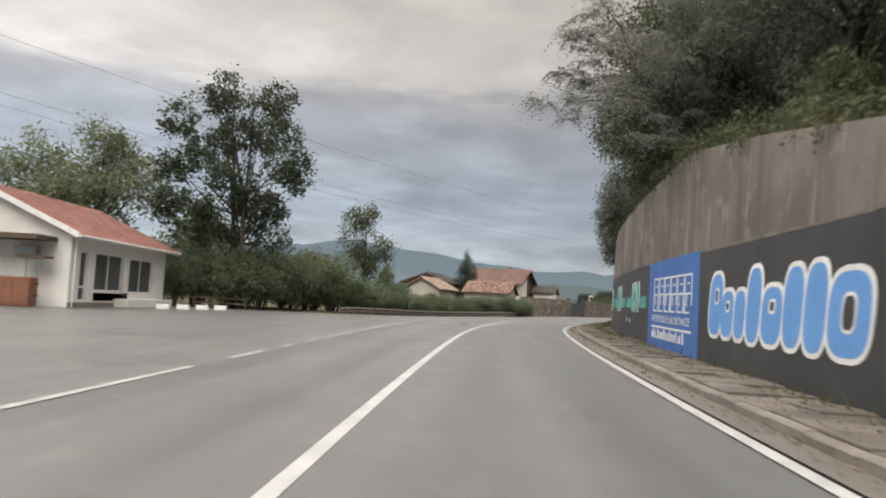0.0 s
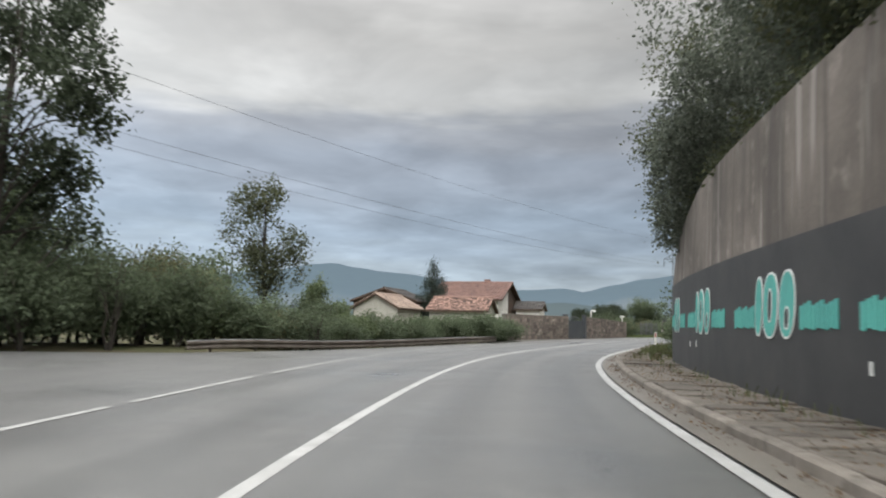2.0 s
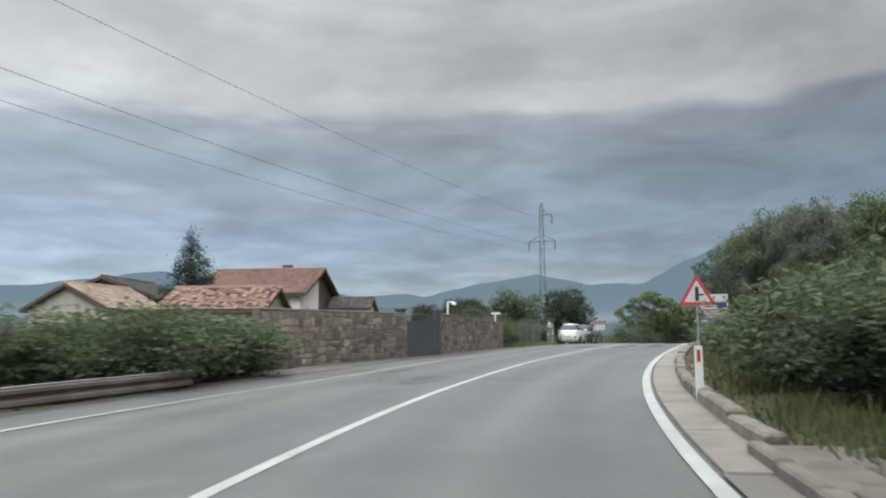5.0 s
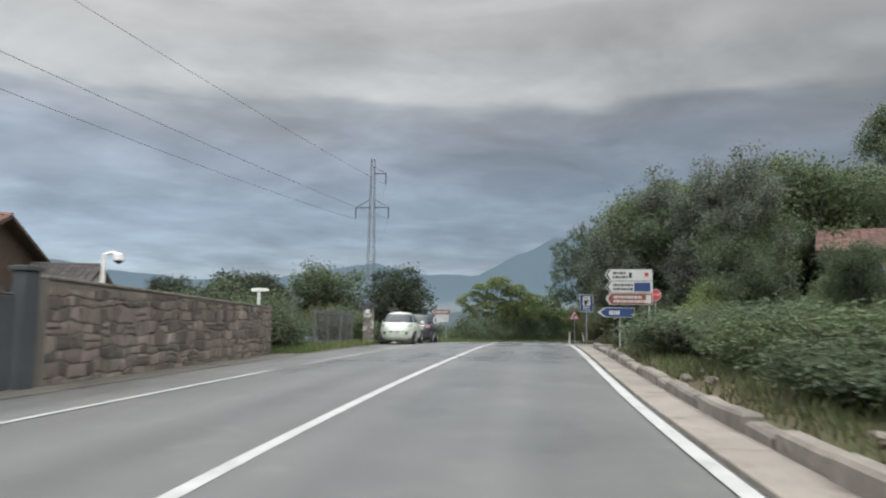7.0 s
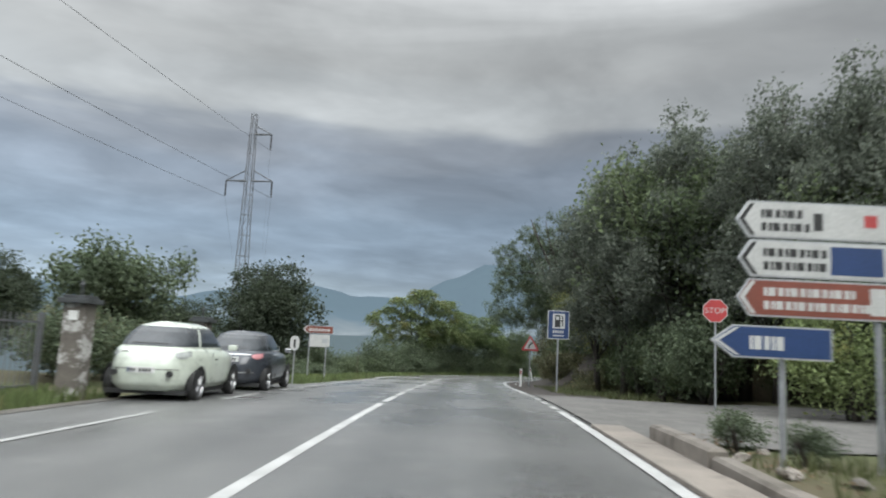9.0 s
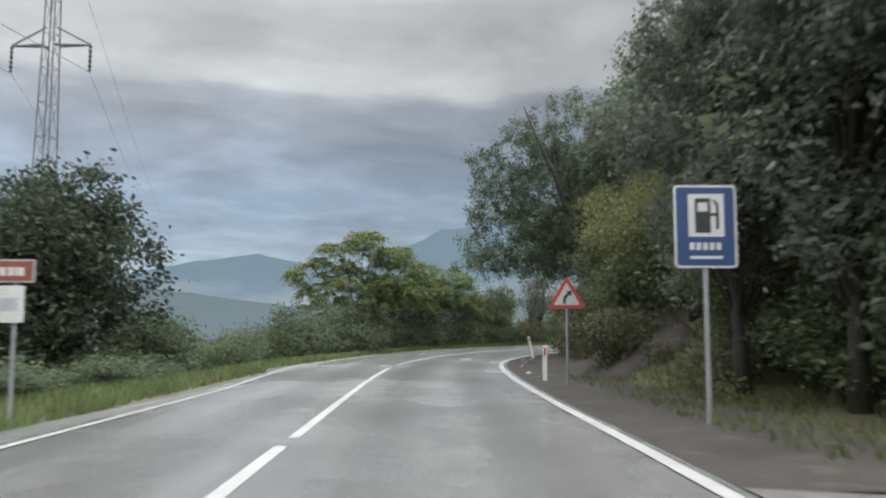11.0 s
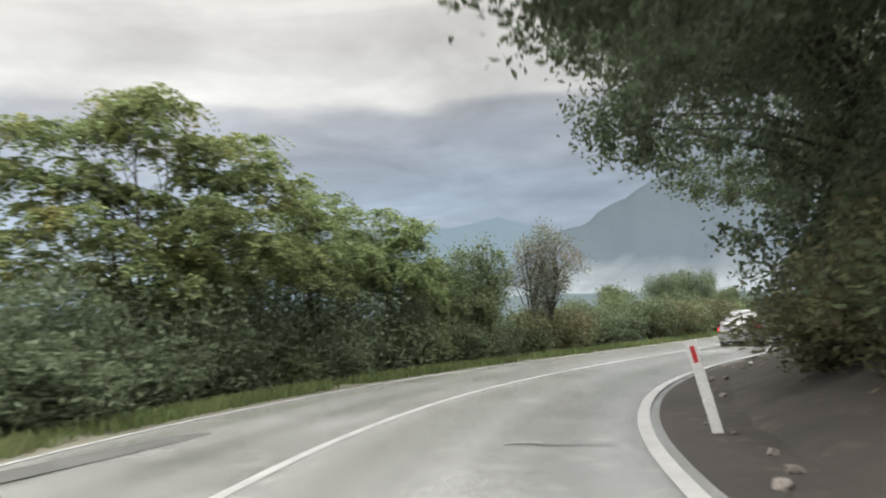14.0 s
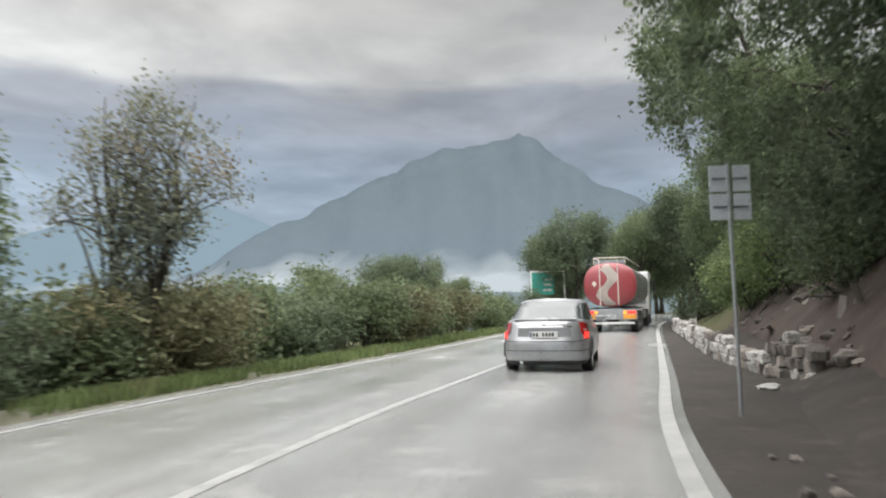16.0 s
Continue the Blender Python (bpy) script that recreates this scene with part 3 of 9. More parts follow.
M["grime"] = material("dirty_asphalt", (0.10, 0.09, 0.075), (0.065, 0.06, 0.05), 0.9, 0.6, 0.4, 30, third=(0.15, 0.135, 0.11), third_scale=2.2)
shoulder()
vs_, fs_ = ribbon(117, 214, lambda s: LEFT_EDGE(s) - 0.9 - 0.25 * math.sin(s * 0.8) - 0.15 * math.sin(s * 2.3), lambda s: LEFT_EDGE(s) + 0.12, -0.035, 0.7)
M["grit"] = material("gritty_earth", (0.115, 0.108, 0.078), (0.08, 0.077, 0.055), 1.1, 0.9, 0.5, 40, third=(0.10, 0.118, 0.055), third_scale=2.0)
tagged(mesh_object("gravel_verge", vs_, fs_, M["grit"]), "gritty grass-grown earth strip along the road's edge", "verge", kind="structure")

# ---- retaining wall ----


def build_wall():
    n = 84
    s0 = -36.0
    rows = []
    vs, fs = [], []
    for i in range(n + 1):
        s = s0 + (WALL_END - s0) * i / n
        w, h = WALL_U(s), WALL_H(s)
        for u, z in ((w, -0.4), (w, 1.2), (w + 0.02, 2.40), (w + 0.10, h), (w + 0.62, h + 0.02), (w + 0.7, -0.4)):
            vs.append(road(s, u, z))
        if i:
            a, b = 6 * (i - 1), 6 * i
            for k in range(6):
                fs.append((a + k, a + (k + 1) % 6, b + (k + 1) % 6, b + k))
    fs.append(tuple(range(6)))
    fs.append(tuple(range(6 * n, 6 * n + 6))[::-1])
    wall = mesh_object("wall_east", vs, fs, M["concrete"])
    tagged(wall, "tall stained concrete retaining wall beside the road, lower part painted charcoal", "wall", kind="structure")

    def sheet(name, sa, sb, z0, z1, mat, label, proud):
        v, f = [], []
        k = max(1, int((sb - sa) / 1.0))
        for i in range(k + 1):
            s = sa + (sb - sa) * i / k
            for du, z in ((-proud, z0), (-proud, z1), (0.02, z1), (0.02, z0)):
                lean = 0.02 * max(0, z - 1.2) / 1.2
                v.append(road(s, WALL_U(s) + du + lean, z))
            if i:
                a, b = 4 * (i - 1), 4 * i
                f += [(a + q, b + q, b + (q + 1) % 4, a + (q + 1) % 4) for q in range(4)]
        f += [(0, 1, 2, 3), (4 * k + 3, 4 * k + 2, 4 * k + 1, 4 * k)]
        o = mesh_object(name, v, f, mat)
        o.parent = wall
        if label:
            o["label"] = label
        return o

    sheet("painted_band", -36, 21.5, -0.05, 2.52, M["band"], "charcoal painted lower band", 0.012)
    sheet("painted_band", 27.9, WALL_END - 0.02, -0.05, 2.57, M["band"], "charcoal painted lower band", 0.012)
    sheet("painted_panel", 21.5, 27.9, -0.05, 2.56, M["blue"], "blue painted advertising panel", 0.014)
    return wall


wall_east = build_wall()


def on_wall(s, z, proud):
    return road(s, WALL_U(s) - proud + 0.02 * max(0, z - 1.2) / 1.2, z)


# ---- plants ----


def leaves(name, centres, normals_seed, size, aspect, mat, parent, droop=0.3, along=None):
    """Many small leaves, each a folded blade of its own."""
    rng = np.random.RandomState(normals_seed)
    c = np.asarray(centres, float)
    n = len(c)
    a = rng.normal(size=(n, 3))
    a[:, 2] = a[:, 2] * 0.6 - droop
    if along is not None:
        a = along + a * 0.22
    a /= np.linalg.norm(a, axis=1)[:, None]
    b = rng.normal(size=(n, 3))
    b -= (b * a).sum(1)[:, None] * a
    b /= np.linalg.norm(b, axis=1)[:, None]
    k = size * rng.uniform(0.6, 1.35, n)[:, None]
    w = k * aspect
    up = np.cross(a, b) * k * 0.12
    v = np.stack([c - a * k * 0.5, c + b * w * 0.5 + up, c + a * k * 0.5, c - b * w * 0.5 + up], 1).reshape(-1, 3)
    me = bpy.data.meshes.new(name)
    me.vertices.add(4 * n)
    me.vertices.foreach_set("co", v.ravel())
    me.loops.add(4 * n)
    me.loops.foreach_set("vertex_index", np.arange(4 * n))
    me.polygons.add(n)
    me.polygons.foreach_set("loop_start", np.arange(0, 4 * n, 4))
    me.update(calc_edges=True)
    me.validate()
    me.materials.append(mat)
    ob = new(name, me)
    ob.parent = parent
    return ob


def crown_points(rng, blobs, n, spread, per=26, shell=0.45):
    """Leaf places: sprays of leaves round twig ends within lumps of the crown."""
    vol = np.array([b[3] * b[4] * b[5] for b in blobs]) ** 0.75
    pick = rng.choice(len(blobs), size=max(1, n // per), p=vol / vol.sum())
    bl = np.array(blobs)[pick]
    d = rng.normal(size=(len(pick), 3))
    d /= np.linalg.norm(d, axis=1)[:, None]
    r = rng.uniform(shell, 1.08, len(pick))[:, None] ** 0.7
    tips = bl[:, :3] + d * r * bl[:, 3:6]
    pts = np.repeat(tips, per, axis=0) + rng.normal(size=(len(pick) * per, 3)) * spread * rng.uniform(0.5, 1.3, (len(pick) * per, 1))
    return tips, pts


def fronds(rng, tips, count, length=0.75, pairs=8):
    """Feathery leaves: leaflets in pairs along arching stalks round each tip."""
    t = np.repeat(tips, count, axis=0)
    n = len(t)
    an = rng.uniform(0, 6.28, n)
    out = np.stack([np.cos(an), np.sin(an), rng.uniform(0.1, 0.9, n)], 1)
    side = np.stack([-np.sin(an), np.cos(an), np.zeros(n)], 1)
    size = length * rng.uniform(0.6, 1.2, n)
    pts, along = [], []
    for k in range(pairs):
        f = (k + 0.8) / pairs
        stalk = t + out * (size * f)[:, None]
        stalk[:, 2] -= size * 0.95 * f * f
        for sg in (-1, 1):
            d = side * sg + out * 0.35
            d[:, 2] -= 0.35
            d /= np.linalg.norm(d, axis=1)[:, None]
            pts.append(stalk + d * (0.09 * size * (1.25 - 0.6 * f))[:, None])
            along.append(d)
    return np.vstack(pts), np.vstack(along)


def tree(name, label, base, blobs, n, leaf, leaf_mat, trunk=0.2, stems=1, seed=1, spread=0.35, aspect=0.5, category="tree", group="", lean=0.0, limbs=26, shell=0.45, droop=0.3, per=26, feather=0):
    rng = np.random.RandomState(seed)
    ob = thing(name, Matrix.Translation(base), label, category, group)
    tips, pts = crown_points(rng, blobs, n, spread, per, shell)
    bm = bmesh.new()
    low = min(b[2] - b[5] for b in blobs)
    top = max(b[2] + b[5] * 0.5 for b in blobs)
    mid = np.mean([b[:2] for b in blobs], axis=0)
    lines = []
    for k in range(stems):
        an = rng.uniform(0, 6.28)
        off = 0.0 if stems == 1 else trunk * 1.3
        p0 = np.array([math.cos(an) * off, math.sin(an) * off, -0.25])
        p3 = np.array([mid[0] + math.cos(an) * (0 if stems == 1 else 0.9), mid[1] + math.sin(an) * (0 if stems == 1 else 0.9), top])
        ks = np.linspace(0, 1, 7)
        line = [p0 + (p3 - p0) * t + np.array([lean * math.sin(t * 3), 0, 0]) + (rng.normal(size=3) * 0.12 * t if 0 < t < 1 else 0) for t in ks]
        lines.append(line)
        tube(bm, line, [trunk * (1.25 if t == 0 else (1 - 0.88 * t)) for t in ks], 8)
    for k in range(limbs):
        line = lines[k % stems]
        tip = tips[rng.randint(len(tips))]
        f = rng.uniform(0.25, 0.85)
        i = min(int(f * 6), 5)
        a = line[i] + (line[i + 1] - line[i]) * (f * 6 - i)
        if a[2] > tip[2] + 0.8:
            i = max(0, i - 2)
            a = line[i]
        m = (a + tip) / 2 + np.array([0, 0, 0.08 * np.linalg.norm(tip - a)])
        r = trunk * (1 - 0.85 * f) * 0.5
        tube(bm, [a, m, tip], [r, r * 0.6, r * 0.12], 5)
    part("trunk", bm, M["bark"], ob, smooth=True)
    if feather:
        pts, along = fronds(rng, tips, feather)
        leaves("crown", pts, seed + 7, leaf, aspect, leaf_mat, ob, 0.1, along)
    else:
        leaves("crown", pts, seed + 7, leaf, aspect, leaf_mat, ob, droop)
    return ob


def lumps(rng, rx, ry, z0, z1, k, lump=0.45):
    """Lumps of foliage filling an egg from z0 to z1."""
    out = []
    zc, rz = (z0 + z1) / 2, (z1 - z0) / 2
    for _ in range(k):
        d = rng.normal(size=3)
        d /= np.linalg.norm(d)
        r = rng.uniform(0.25, 1.0) ** 0.6
        s = rng.uniform(0.7, 1.2) * lump
        q = 1 - 0.9 * s
        out.append((d[0] * r * rx * q, d[1] * r * ry * q, zc + d[2] * r * rz * q, rx * s, ry * s, rz * s * 0.8))
    return out


def at_ground(x, y, dz=0.0):
    return Vector((x, y, ground_z(x, y) + dz))


R = np.random.RandomState


def beside(s, u, dz=0.0):
    p = road(s, u)
    return at_ground(p.x, p.y, dz)


tree("oak_tree", "large dark oak with twin leaning trunks and a loose open crown", at_ground(-12.6, 43.6), [(-4.1, 0.1, 11.3, 1.4, 1.4, 1.2), (-1.4, -0.3, 12.7, 1.7, 1.6, 1.3), (1.2, 2.0, 13.1, 1.5, 1.4, 1.2), (-2.7, -0.2, 9.4, 1.7, 1.5, 1.2), (-0.6, 0.5, 10.6, 1.9, 1.7, 1.4), (2.1, -0.2, 10.8, 1.4, 1.3, 1.2), (-4.2, 0.0, 8.3, 1.4, 1.3, 1.0), (2.9, -0.7, 8.7, 1.5, 1.4, 1.3), (-0.5, -1.0, 7.6, 1.8, 1.6, 1.2), (-2.7, -1.2, 6.0, 1.7, 1.5, 1.1), (0.9, 1.3, 6.6, 1.9, 1.6, 1.2), (3.5, 0.1, 7.6, 0.9, 0.8, 0.6), (-1.8, 0.6, 4.6, 2.2, 1.8, 1.2), (1.4, 2.1, 4.8, 1.8, 1.5, 1.1), (-3.5, -2.5, 6.0, 1.2, 1.2, 1.1)], 19000, 0.25, M["leaf_deep"], 0.19, 2, 3, 0.26, limbs=60, shell=0.2, per=34)
tree("tree", "tall green tree with a loose crown behind the house", at_ground(-24.5, 50), lumps(R(5), 4.6, 4.6, 3.5, 12.4, 24, 0.30), 9000, 0.3, M["leaf_pale"], 0.25, 1, 5, 0.45)
tree("tree", "tall grey-green tree with thin upper branches behind the house", at_ground(-33, 58), lumps(R(6), 4.6, 4.6, 4, 15, 20, 0.33), 7000, 0.32, M["leaf_pale"], 0.25, 1, 6, 0.45)
tree("tree", "tall grey-green tree rising behind a tiled roof", at_ground(-19, 56), lumps(R(16), 3.4, 3.4, 2, 9, 18, 0.33), 6000, 0.28, M["leaf_mid"], 0.2, 1, 16, 0.4)
tree("young_tree", "slender young poplar with a narrow leafy crown", at_ground(-6.3, 56.8), lumps(R(8), 2.4, 2.3, 0.9, 9.6, 24, 0.27), 7800, 0.17, M["leaf_shade"], 0.10, 1, 8, 0.24, limbs=40, per=18)
round_one = tree("round_tree", "round dense dark green tree beside the parked cars", at_ground(39.6, 121.6), lumps(R(9), 3.75, 3.7, 0.5, 8.3, 34, 0.34), 30000, 0.2, M["leaf_deep"], 0.2, 1, 9, 0.24, shell=0.7)
tree("dark_tree", "loose dark tree standing behind an iron fence", at_ground(30.5, 112.5), lumps(R(10), 3.4, 2.8, 0.6, 6.0, 20, 0.34), 12000, 0.2, M["leaf_dark"], 0.14, 1, 10, 0.26)
tree("spruce_tree", "dark ragged conifer rising behind the tiled roofs", at_ground(3.1, 101.3), [((0.5 - 0.04 * k) * math.sin(k * 2.1), (0.5 - 0.04 * k) * math.cos(k * 1.7), 1.4 + k * 0.495, (1.75 * (1 - (k / 13.2) ** 1.9) + 0.14) * (1.0 + 0.14 * math.sin(k * 3.0)), 1.7 * (1 - (k / 13.2) ** 1.9) + 0.14, 0.36) for k in range(14)], 17000, 0.17, M["needle"], 0.16, 1, 13, 0.24, 0.35, limbs=50, per=30)
tree("tree", "small light green tree above a roadside hedge", at_ground(-6.1, 72.6), lumps(R(14), 1.15, 1.1, 1.6, 5.2, 10, 0.42), 3200, 0.18, M["leaf_mid"], 0.07, 1, 14, 0.22)

# trees that lean out over the retaining wall
over = tree("wall_tree", "leafy green tree leaning out over the retaining wall", beside(33, 9.2), lumps(R(21), 5.4, 5.0, 1.0, 10.0, 30, 0.28), 24000, 0.17, M["leaf_shade"], 0.24, 2, 21, 0.34, group="trees above the wall")
dark = tree("wall_tree", "broad leafy green tree growing above the retaining wall", beside(23.5, 9.6), lumps(R(22), 5.0, 4.8, 0.2, 9.5, 30, 0.30), 26000, 0.17, M["leaf_haze"], 0.24, 2, 22, 0.32, group="trees above the wall")
for k, (s, u, a, h, o) in enumerate(((13, 10.5, 60, 0.95, dark), (17.5, 10.2, 190, 0.9, over), (4, 11, 120, 0.9, dark), (28.5, 8.8, 250, 0.82, dark), (39, 9.0, 140, 0.92, dark), (45.5, 9.0, 20, 0.95, dark), (51, 8.6, 200, 0.9, over), (55.5, 8.6, 290, 0.85, dark), (36.5, 8.4, 310, 0.85, over), (-6, 10.5, 80, 0.9, dark), (31, 14, 10, 1.2, over), (42, 14, 77, 1.2, dark), (20, 14.5, 40, 1.2, dark))):
    copy_thing(o, Matrix.Translation(beside(s, u)) @ Euler((0, 0, radians(a))).to_matrix().to_4x4() @ Matrix.Scale(h, 4))

# a light tree whose feathery boughs reach out past the wall's top
TW = beside(27.5, 8.0)
tree("acacia_tree", "light grey-green acacia with feathery boughs over the wall", TW, [(p.x - TW.x, p.y - TW.y, p.z - TW.z, a, b, c) for p, a, b, c in ((road(24.5, 3.7, 6.9), 0.9, 0.9, 0.6), (road(25.0, 4.6, 7.4), 1.1, 1.1, 0.8), (road(24.3, 5.2, 6.3), 1.0, 1.0, 0.7), (road(26.5, 6.0, 7.2), 1.4, 1.3, 1.1), (road(26.0, 6.4, 9.0), 1.5, 1.4, 1.2), (road(24.6, 4.2, 8.3), 1.2, 1.1, 0.8), (road(30.6, 3.1, 8.4), 1.1, 1.0, 0.7), (road(30.2, 3.3, 9.6), 1.3, 1.2, 0.9), (road(29.0, 3.9, 8.9), 1.2, 1.1, 0.9), (road(28.0, 4.5, 7.0), 1.0, 1.0, 0.7), (road(27.6, 4.9, 8.6), 1.3, 1.2, 1.0), (road(29.4, 4.3, 10.6), 1.4, 1.3, 1.0))], 2300, 0.11, M["leaf_silver"], 0.1, 2, 24, 0.2, 0.34, feather=11, limbs=24, per=26)

# greenery spilling over the top of the wall
def spill():
    rng = R(68)
    pts = []
    s = 8.0
    while s < 51:
        p = road(s, WALL_U(s) + rng.uniform(0.35, 1.0), WALL_H(s) + rng.uniform(0.0, 0.35))
        r = rng.uniform(0.3, 0.7)
        pts.append(crown_points(rng, [(p.x, p.y, p.z, r, r, r * 0.6)], int(240 * r / 0.5), 0.14, 12, 0.5)[1])
        s += rng.uniform(0.35, 1.0)
    tagged(leaves("wall_top_creeper", np.vstack(pts), 68, 0.11, 0.5, M["leaf_shade"], None), "low green creeper spilling over the wall's top edge", "creeper", kind="stuff")


spill()
TV = beside(46.5, 6.9)
tree("bushy_tree", "rounded grey-green bush hanging out over the wall's far end", TV, [(p.x - TV.x, p.y - TV.y, p.z - TV.z, a, b, c) for p, a, b, c in ((road(44.6, 6.1, 6.2), 0.9, 0.9, 0.9), (road(45.6, 5.95, 5.5), 0.9, 0.9, 0.9), (road(47.0, 6.0, 4.9), 0.9, 0.9, 0.9), (road(48.4, 6.15, 4.3), 0.8, 0.8, 0.8), (road(46.5, 6.2, 6.4), 1.3, 1.3, 1.2), (road(43.2, 6.2, 7.2), 1.0, 1.0, 0.9))], 15000, 0.12, M["leaf_haze"], 0.06, 1, 27, 0.16, per=20, limbs=0)
TY = beside(18.6, 7.6)
tree("young_tree", "small dull olive tree above the wall", TY, lumps(R(25), 1.3, 1.3, 0.2, 3.4, 10, 0.4), 5000, 0.14, M["leaf_shade"], 0.06, 2, 25, 0.18)

# trees on the banks further on
bank = tree("bank_tree", "dense green tree on the grassy bank", beside(128, 33), lumps(R(31), 4.2, 4.2, 0.6, 9.2, 28, 0.32), 20000, 0.2, M["leaf_mid"], 0.2, 2, 31, 0.34, group="trees on the bank")
deep = tree("bank_tree", "dark broad-leaved tree with an uneven crown on the bank", beside(123, 12.5), lumps(R(32), 4.6, 4.4, 0.8, 11.0, 30, 0.30), 24000, 0.2, M["leaf_dark"], 0.24, 2, 32, 0.34, group="trees on the bank")
for s, u, a, h, o in ((88, 30, 100, 1.15, bank), (96, 31, 20, 1.0, deep), (82, 27, 60, 1.1, bank), (100, 26, 140, 1.1, bank), (80, 17, 200, 0.75, deep), (72, 18, 150, 0.8, bank), (64, 16, 290, 0.75, bank), (125.5, 21.5, 222, 0.8, bank), (129, 25, 30, 0.95, deep), (133, 29, 110, 0.9, bank), (128, 29, 300, 0.85, bank), (103.5, 13.6, 40, 0.36, bank), (107.5, 15.0, 170, 0.38, bank), (101.5, 16.5, 280, 0.42, bank), (98, 12.0, 100, 0.3, deep), (115.5, 13.5, 20, 0.86, bank), (121, 16, 160, 0.86, deep), (127.5, 11.6, 250, 0.92, deep), (132, 11.6, 80, 0.85, deep), (137, 11.5, 190, 0.82, deep), (128, 17, 60, 1.15, bank), (142, 14, 120, 0.68, deep), (92, 25, 120, 1.1, deep), (104, 24, 10, 1.1, deep), (76, 26, 300, 1.1, deep), (112, 12, 310, 0.58, deep)):
    copy_thing(o, Matrix.Translation(beside(s, u)) @ Euler((0, 0, radians(a))).to_matrix().to_4x4() @ Matrix.Scale(h, 4))

lacy = tree("lacy_tree", "tall grey-green tree with a thin lacy crown on the bank", beside(121, 9.8), lumps(R(37), 3.3, 3.2, 1.2, 11.0, 34, 0.2) + [(0, 0, 10.5, 0.9, 0.9, 0.8), (0.5, 0.3, 9.4, 1.1, 1.0, 0.8), (-0.6, -0.2, 9.0, 1.0, 1.0, 0.8)], 19000, 0.17, M["leaf_haze"], 0.16, 1, 37, 0.2, group="trees on the bank", limbs=60, per=16)
for x, y, top, a, o in ((*beside(123.6, 8.2).xy, 10.6, 100, lacy), (*beside(126.4, 7.6).xy, 9.9, 30, lacy), (*beside(117.5, 11.8).xy, 11.2, 210, lacy), (*beside(114.5, 13.2).xy, 11.2, 310, lacy), (52.5, 98, 11.6, 40, lacy), (56.0, 95, 13.6, 160, bank), (60.5, 98.5, 13.4, 260, deep), (50.0, 101.5, 11.4, 20, bank), (61.5, 91, 14.0, 75, bank), (58.0, 88, 12.2, 290, deep)):
    q = at_ground(x, y)
    copy_thing(o, Matrix.Translation(q) @ Euler((0, 0, radians(a))).to_matrix().to_4x4() @ Matrix.Scale((top - q.z) / (11.2 if o is lacy else 9.4 if o is bank else 11.0), 4))

TB = beside(147.5, 8.2)
over_road = [(55.6, 122.2, 3.75, 0.9, 0.8, 0.5), (56.7, 122.6, 4.5, 1.1, 1.0, 0.8), (57.9, 123.3, 4.2, 1.2, 1.1, 0.9), (59.4, 122.8, 4.6, 1.7, 1.6, 1.3), (57.5, 123.0, 6.2, 1.2, 1.2, 1.1), (59.0, 123.2, 6.9, 1.6, 1.5, 1.4), (60.8, 122.0, 7.2, 2.3, 2.2, 2.0), (58.4, 123.8, 8.4, 1.3, 1.3, 1.2), (60.2, 123.0, 9.4, 2.0, 1.9, 1.8), (62.0, 121.5, 10.2, 2.8, 2.6, 2.2), (61.4, 123.6, 4.2, 1.5, 1.4, 1.3), (62.6, 122.4, 5.6, 2.2, 2.0, 1.8), (64.4, 122.0, 8.2, 2.6, 2.4, 2.2), (61.2, 120.4, 5.4, 2.2, 2.2, 2.2)]
tree("roadside_tree", "big dark tree leaning over the road from the bank", TB, [(x - TB.x, y - TB.y, z - TB.z, a, b, c) for x, y, z, a, b, c in over_road], 82000, 0.11, M["leaf_dark"], 0.2, 2, 11, 0.15, limbs=26, shell=0.25, per=60)


def leaning(s, u, label, leaf_mat, seed, n, reach=4.4, boughs=()):
    """A tree on the bank whose crown hangs out over the near lane."""
    base = beside(s, u)
    rng = R(seed)
    rows = []
    for k in range(22):
        f = rng.uniform()
        lift = rng.uniform()
        uu = reach + (8.2 - reach) * f + (1.6 if lift < 0.2 else 0.0)
        p = road(s + rng.uniform(-3.4, 3.4), uu, 2.2 + 8.4 * lift if uu > 6.3 else 4.9 + 5.4 * lift)
        r = rng.uniform(1.0, 1.7)
        rows.append((p.x - base.x, p.y - base.y, p.z - base.z, r, r, r * 0.85))
    for q, uu, z in boughs:
        p = road(q, uu, z)
        rows.append((p.x - base.x, p.y - base.y, p.z - base.z, 1.0, 1.0, 0.75))
    return tree("bank_tree", label, base, rows, n, 0.13, leaf_mat, 0.2, 2, seed, 0.17, group="trees on the bank", limbs=30, shell=0.3, per=50)


leaning(156.5, 9.0, "dark broad-leaved tree reaching far out over the road", M["leaf_dark"], 51, 52000, 3.6, ((155.3, 3.3, 5.3), (156.6, 3.4, 5.1), (158.2, 3.6, 5.2), (156.0, 3.9, 6.5), (158.0, 4.2, 6.7), (154.6, 4.0, 5.8)))
leaning(164.5, 9.0, "green broad-leaved tree hanging out over the road", M["leaf_mid"], 52, 46000, 3.8, ((161.2, 3.5, 5.4), (162.8, 3.6, 5.2), (164.6, 4.0, 5.2), (166.2, 4.2, 5.2), (163.0, 4.2, 6.5), (165.5, 4.5, 6.6), (168.0, 4.4, 5.4)))
leaning(172.5, 9.2, "dark green tree hanging out over the road", M["leaf_dark"], 53, 36000, 4.2, ((170.3, 4.1, 5.4), (172.0, 4.2, 5.2), (174.0, 4.4, 5.2)))
leaning(181, 9.6, "olive green tree hanging out over the road", M["leaf_mid"], 54, 28000)
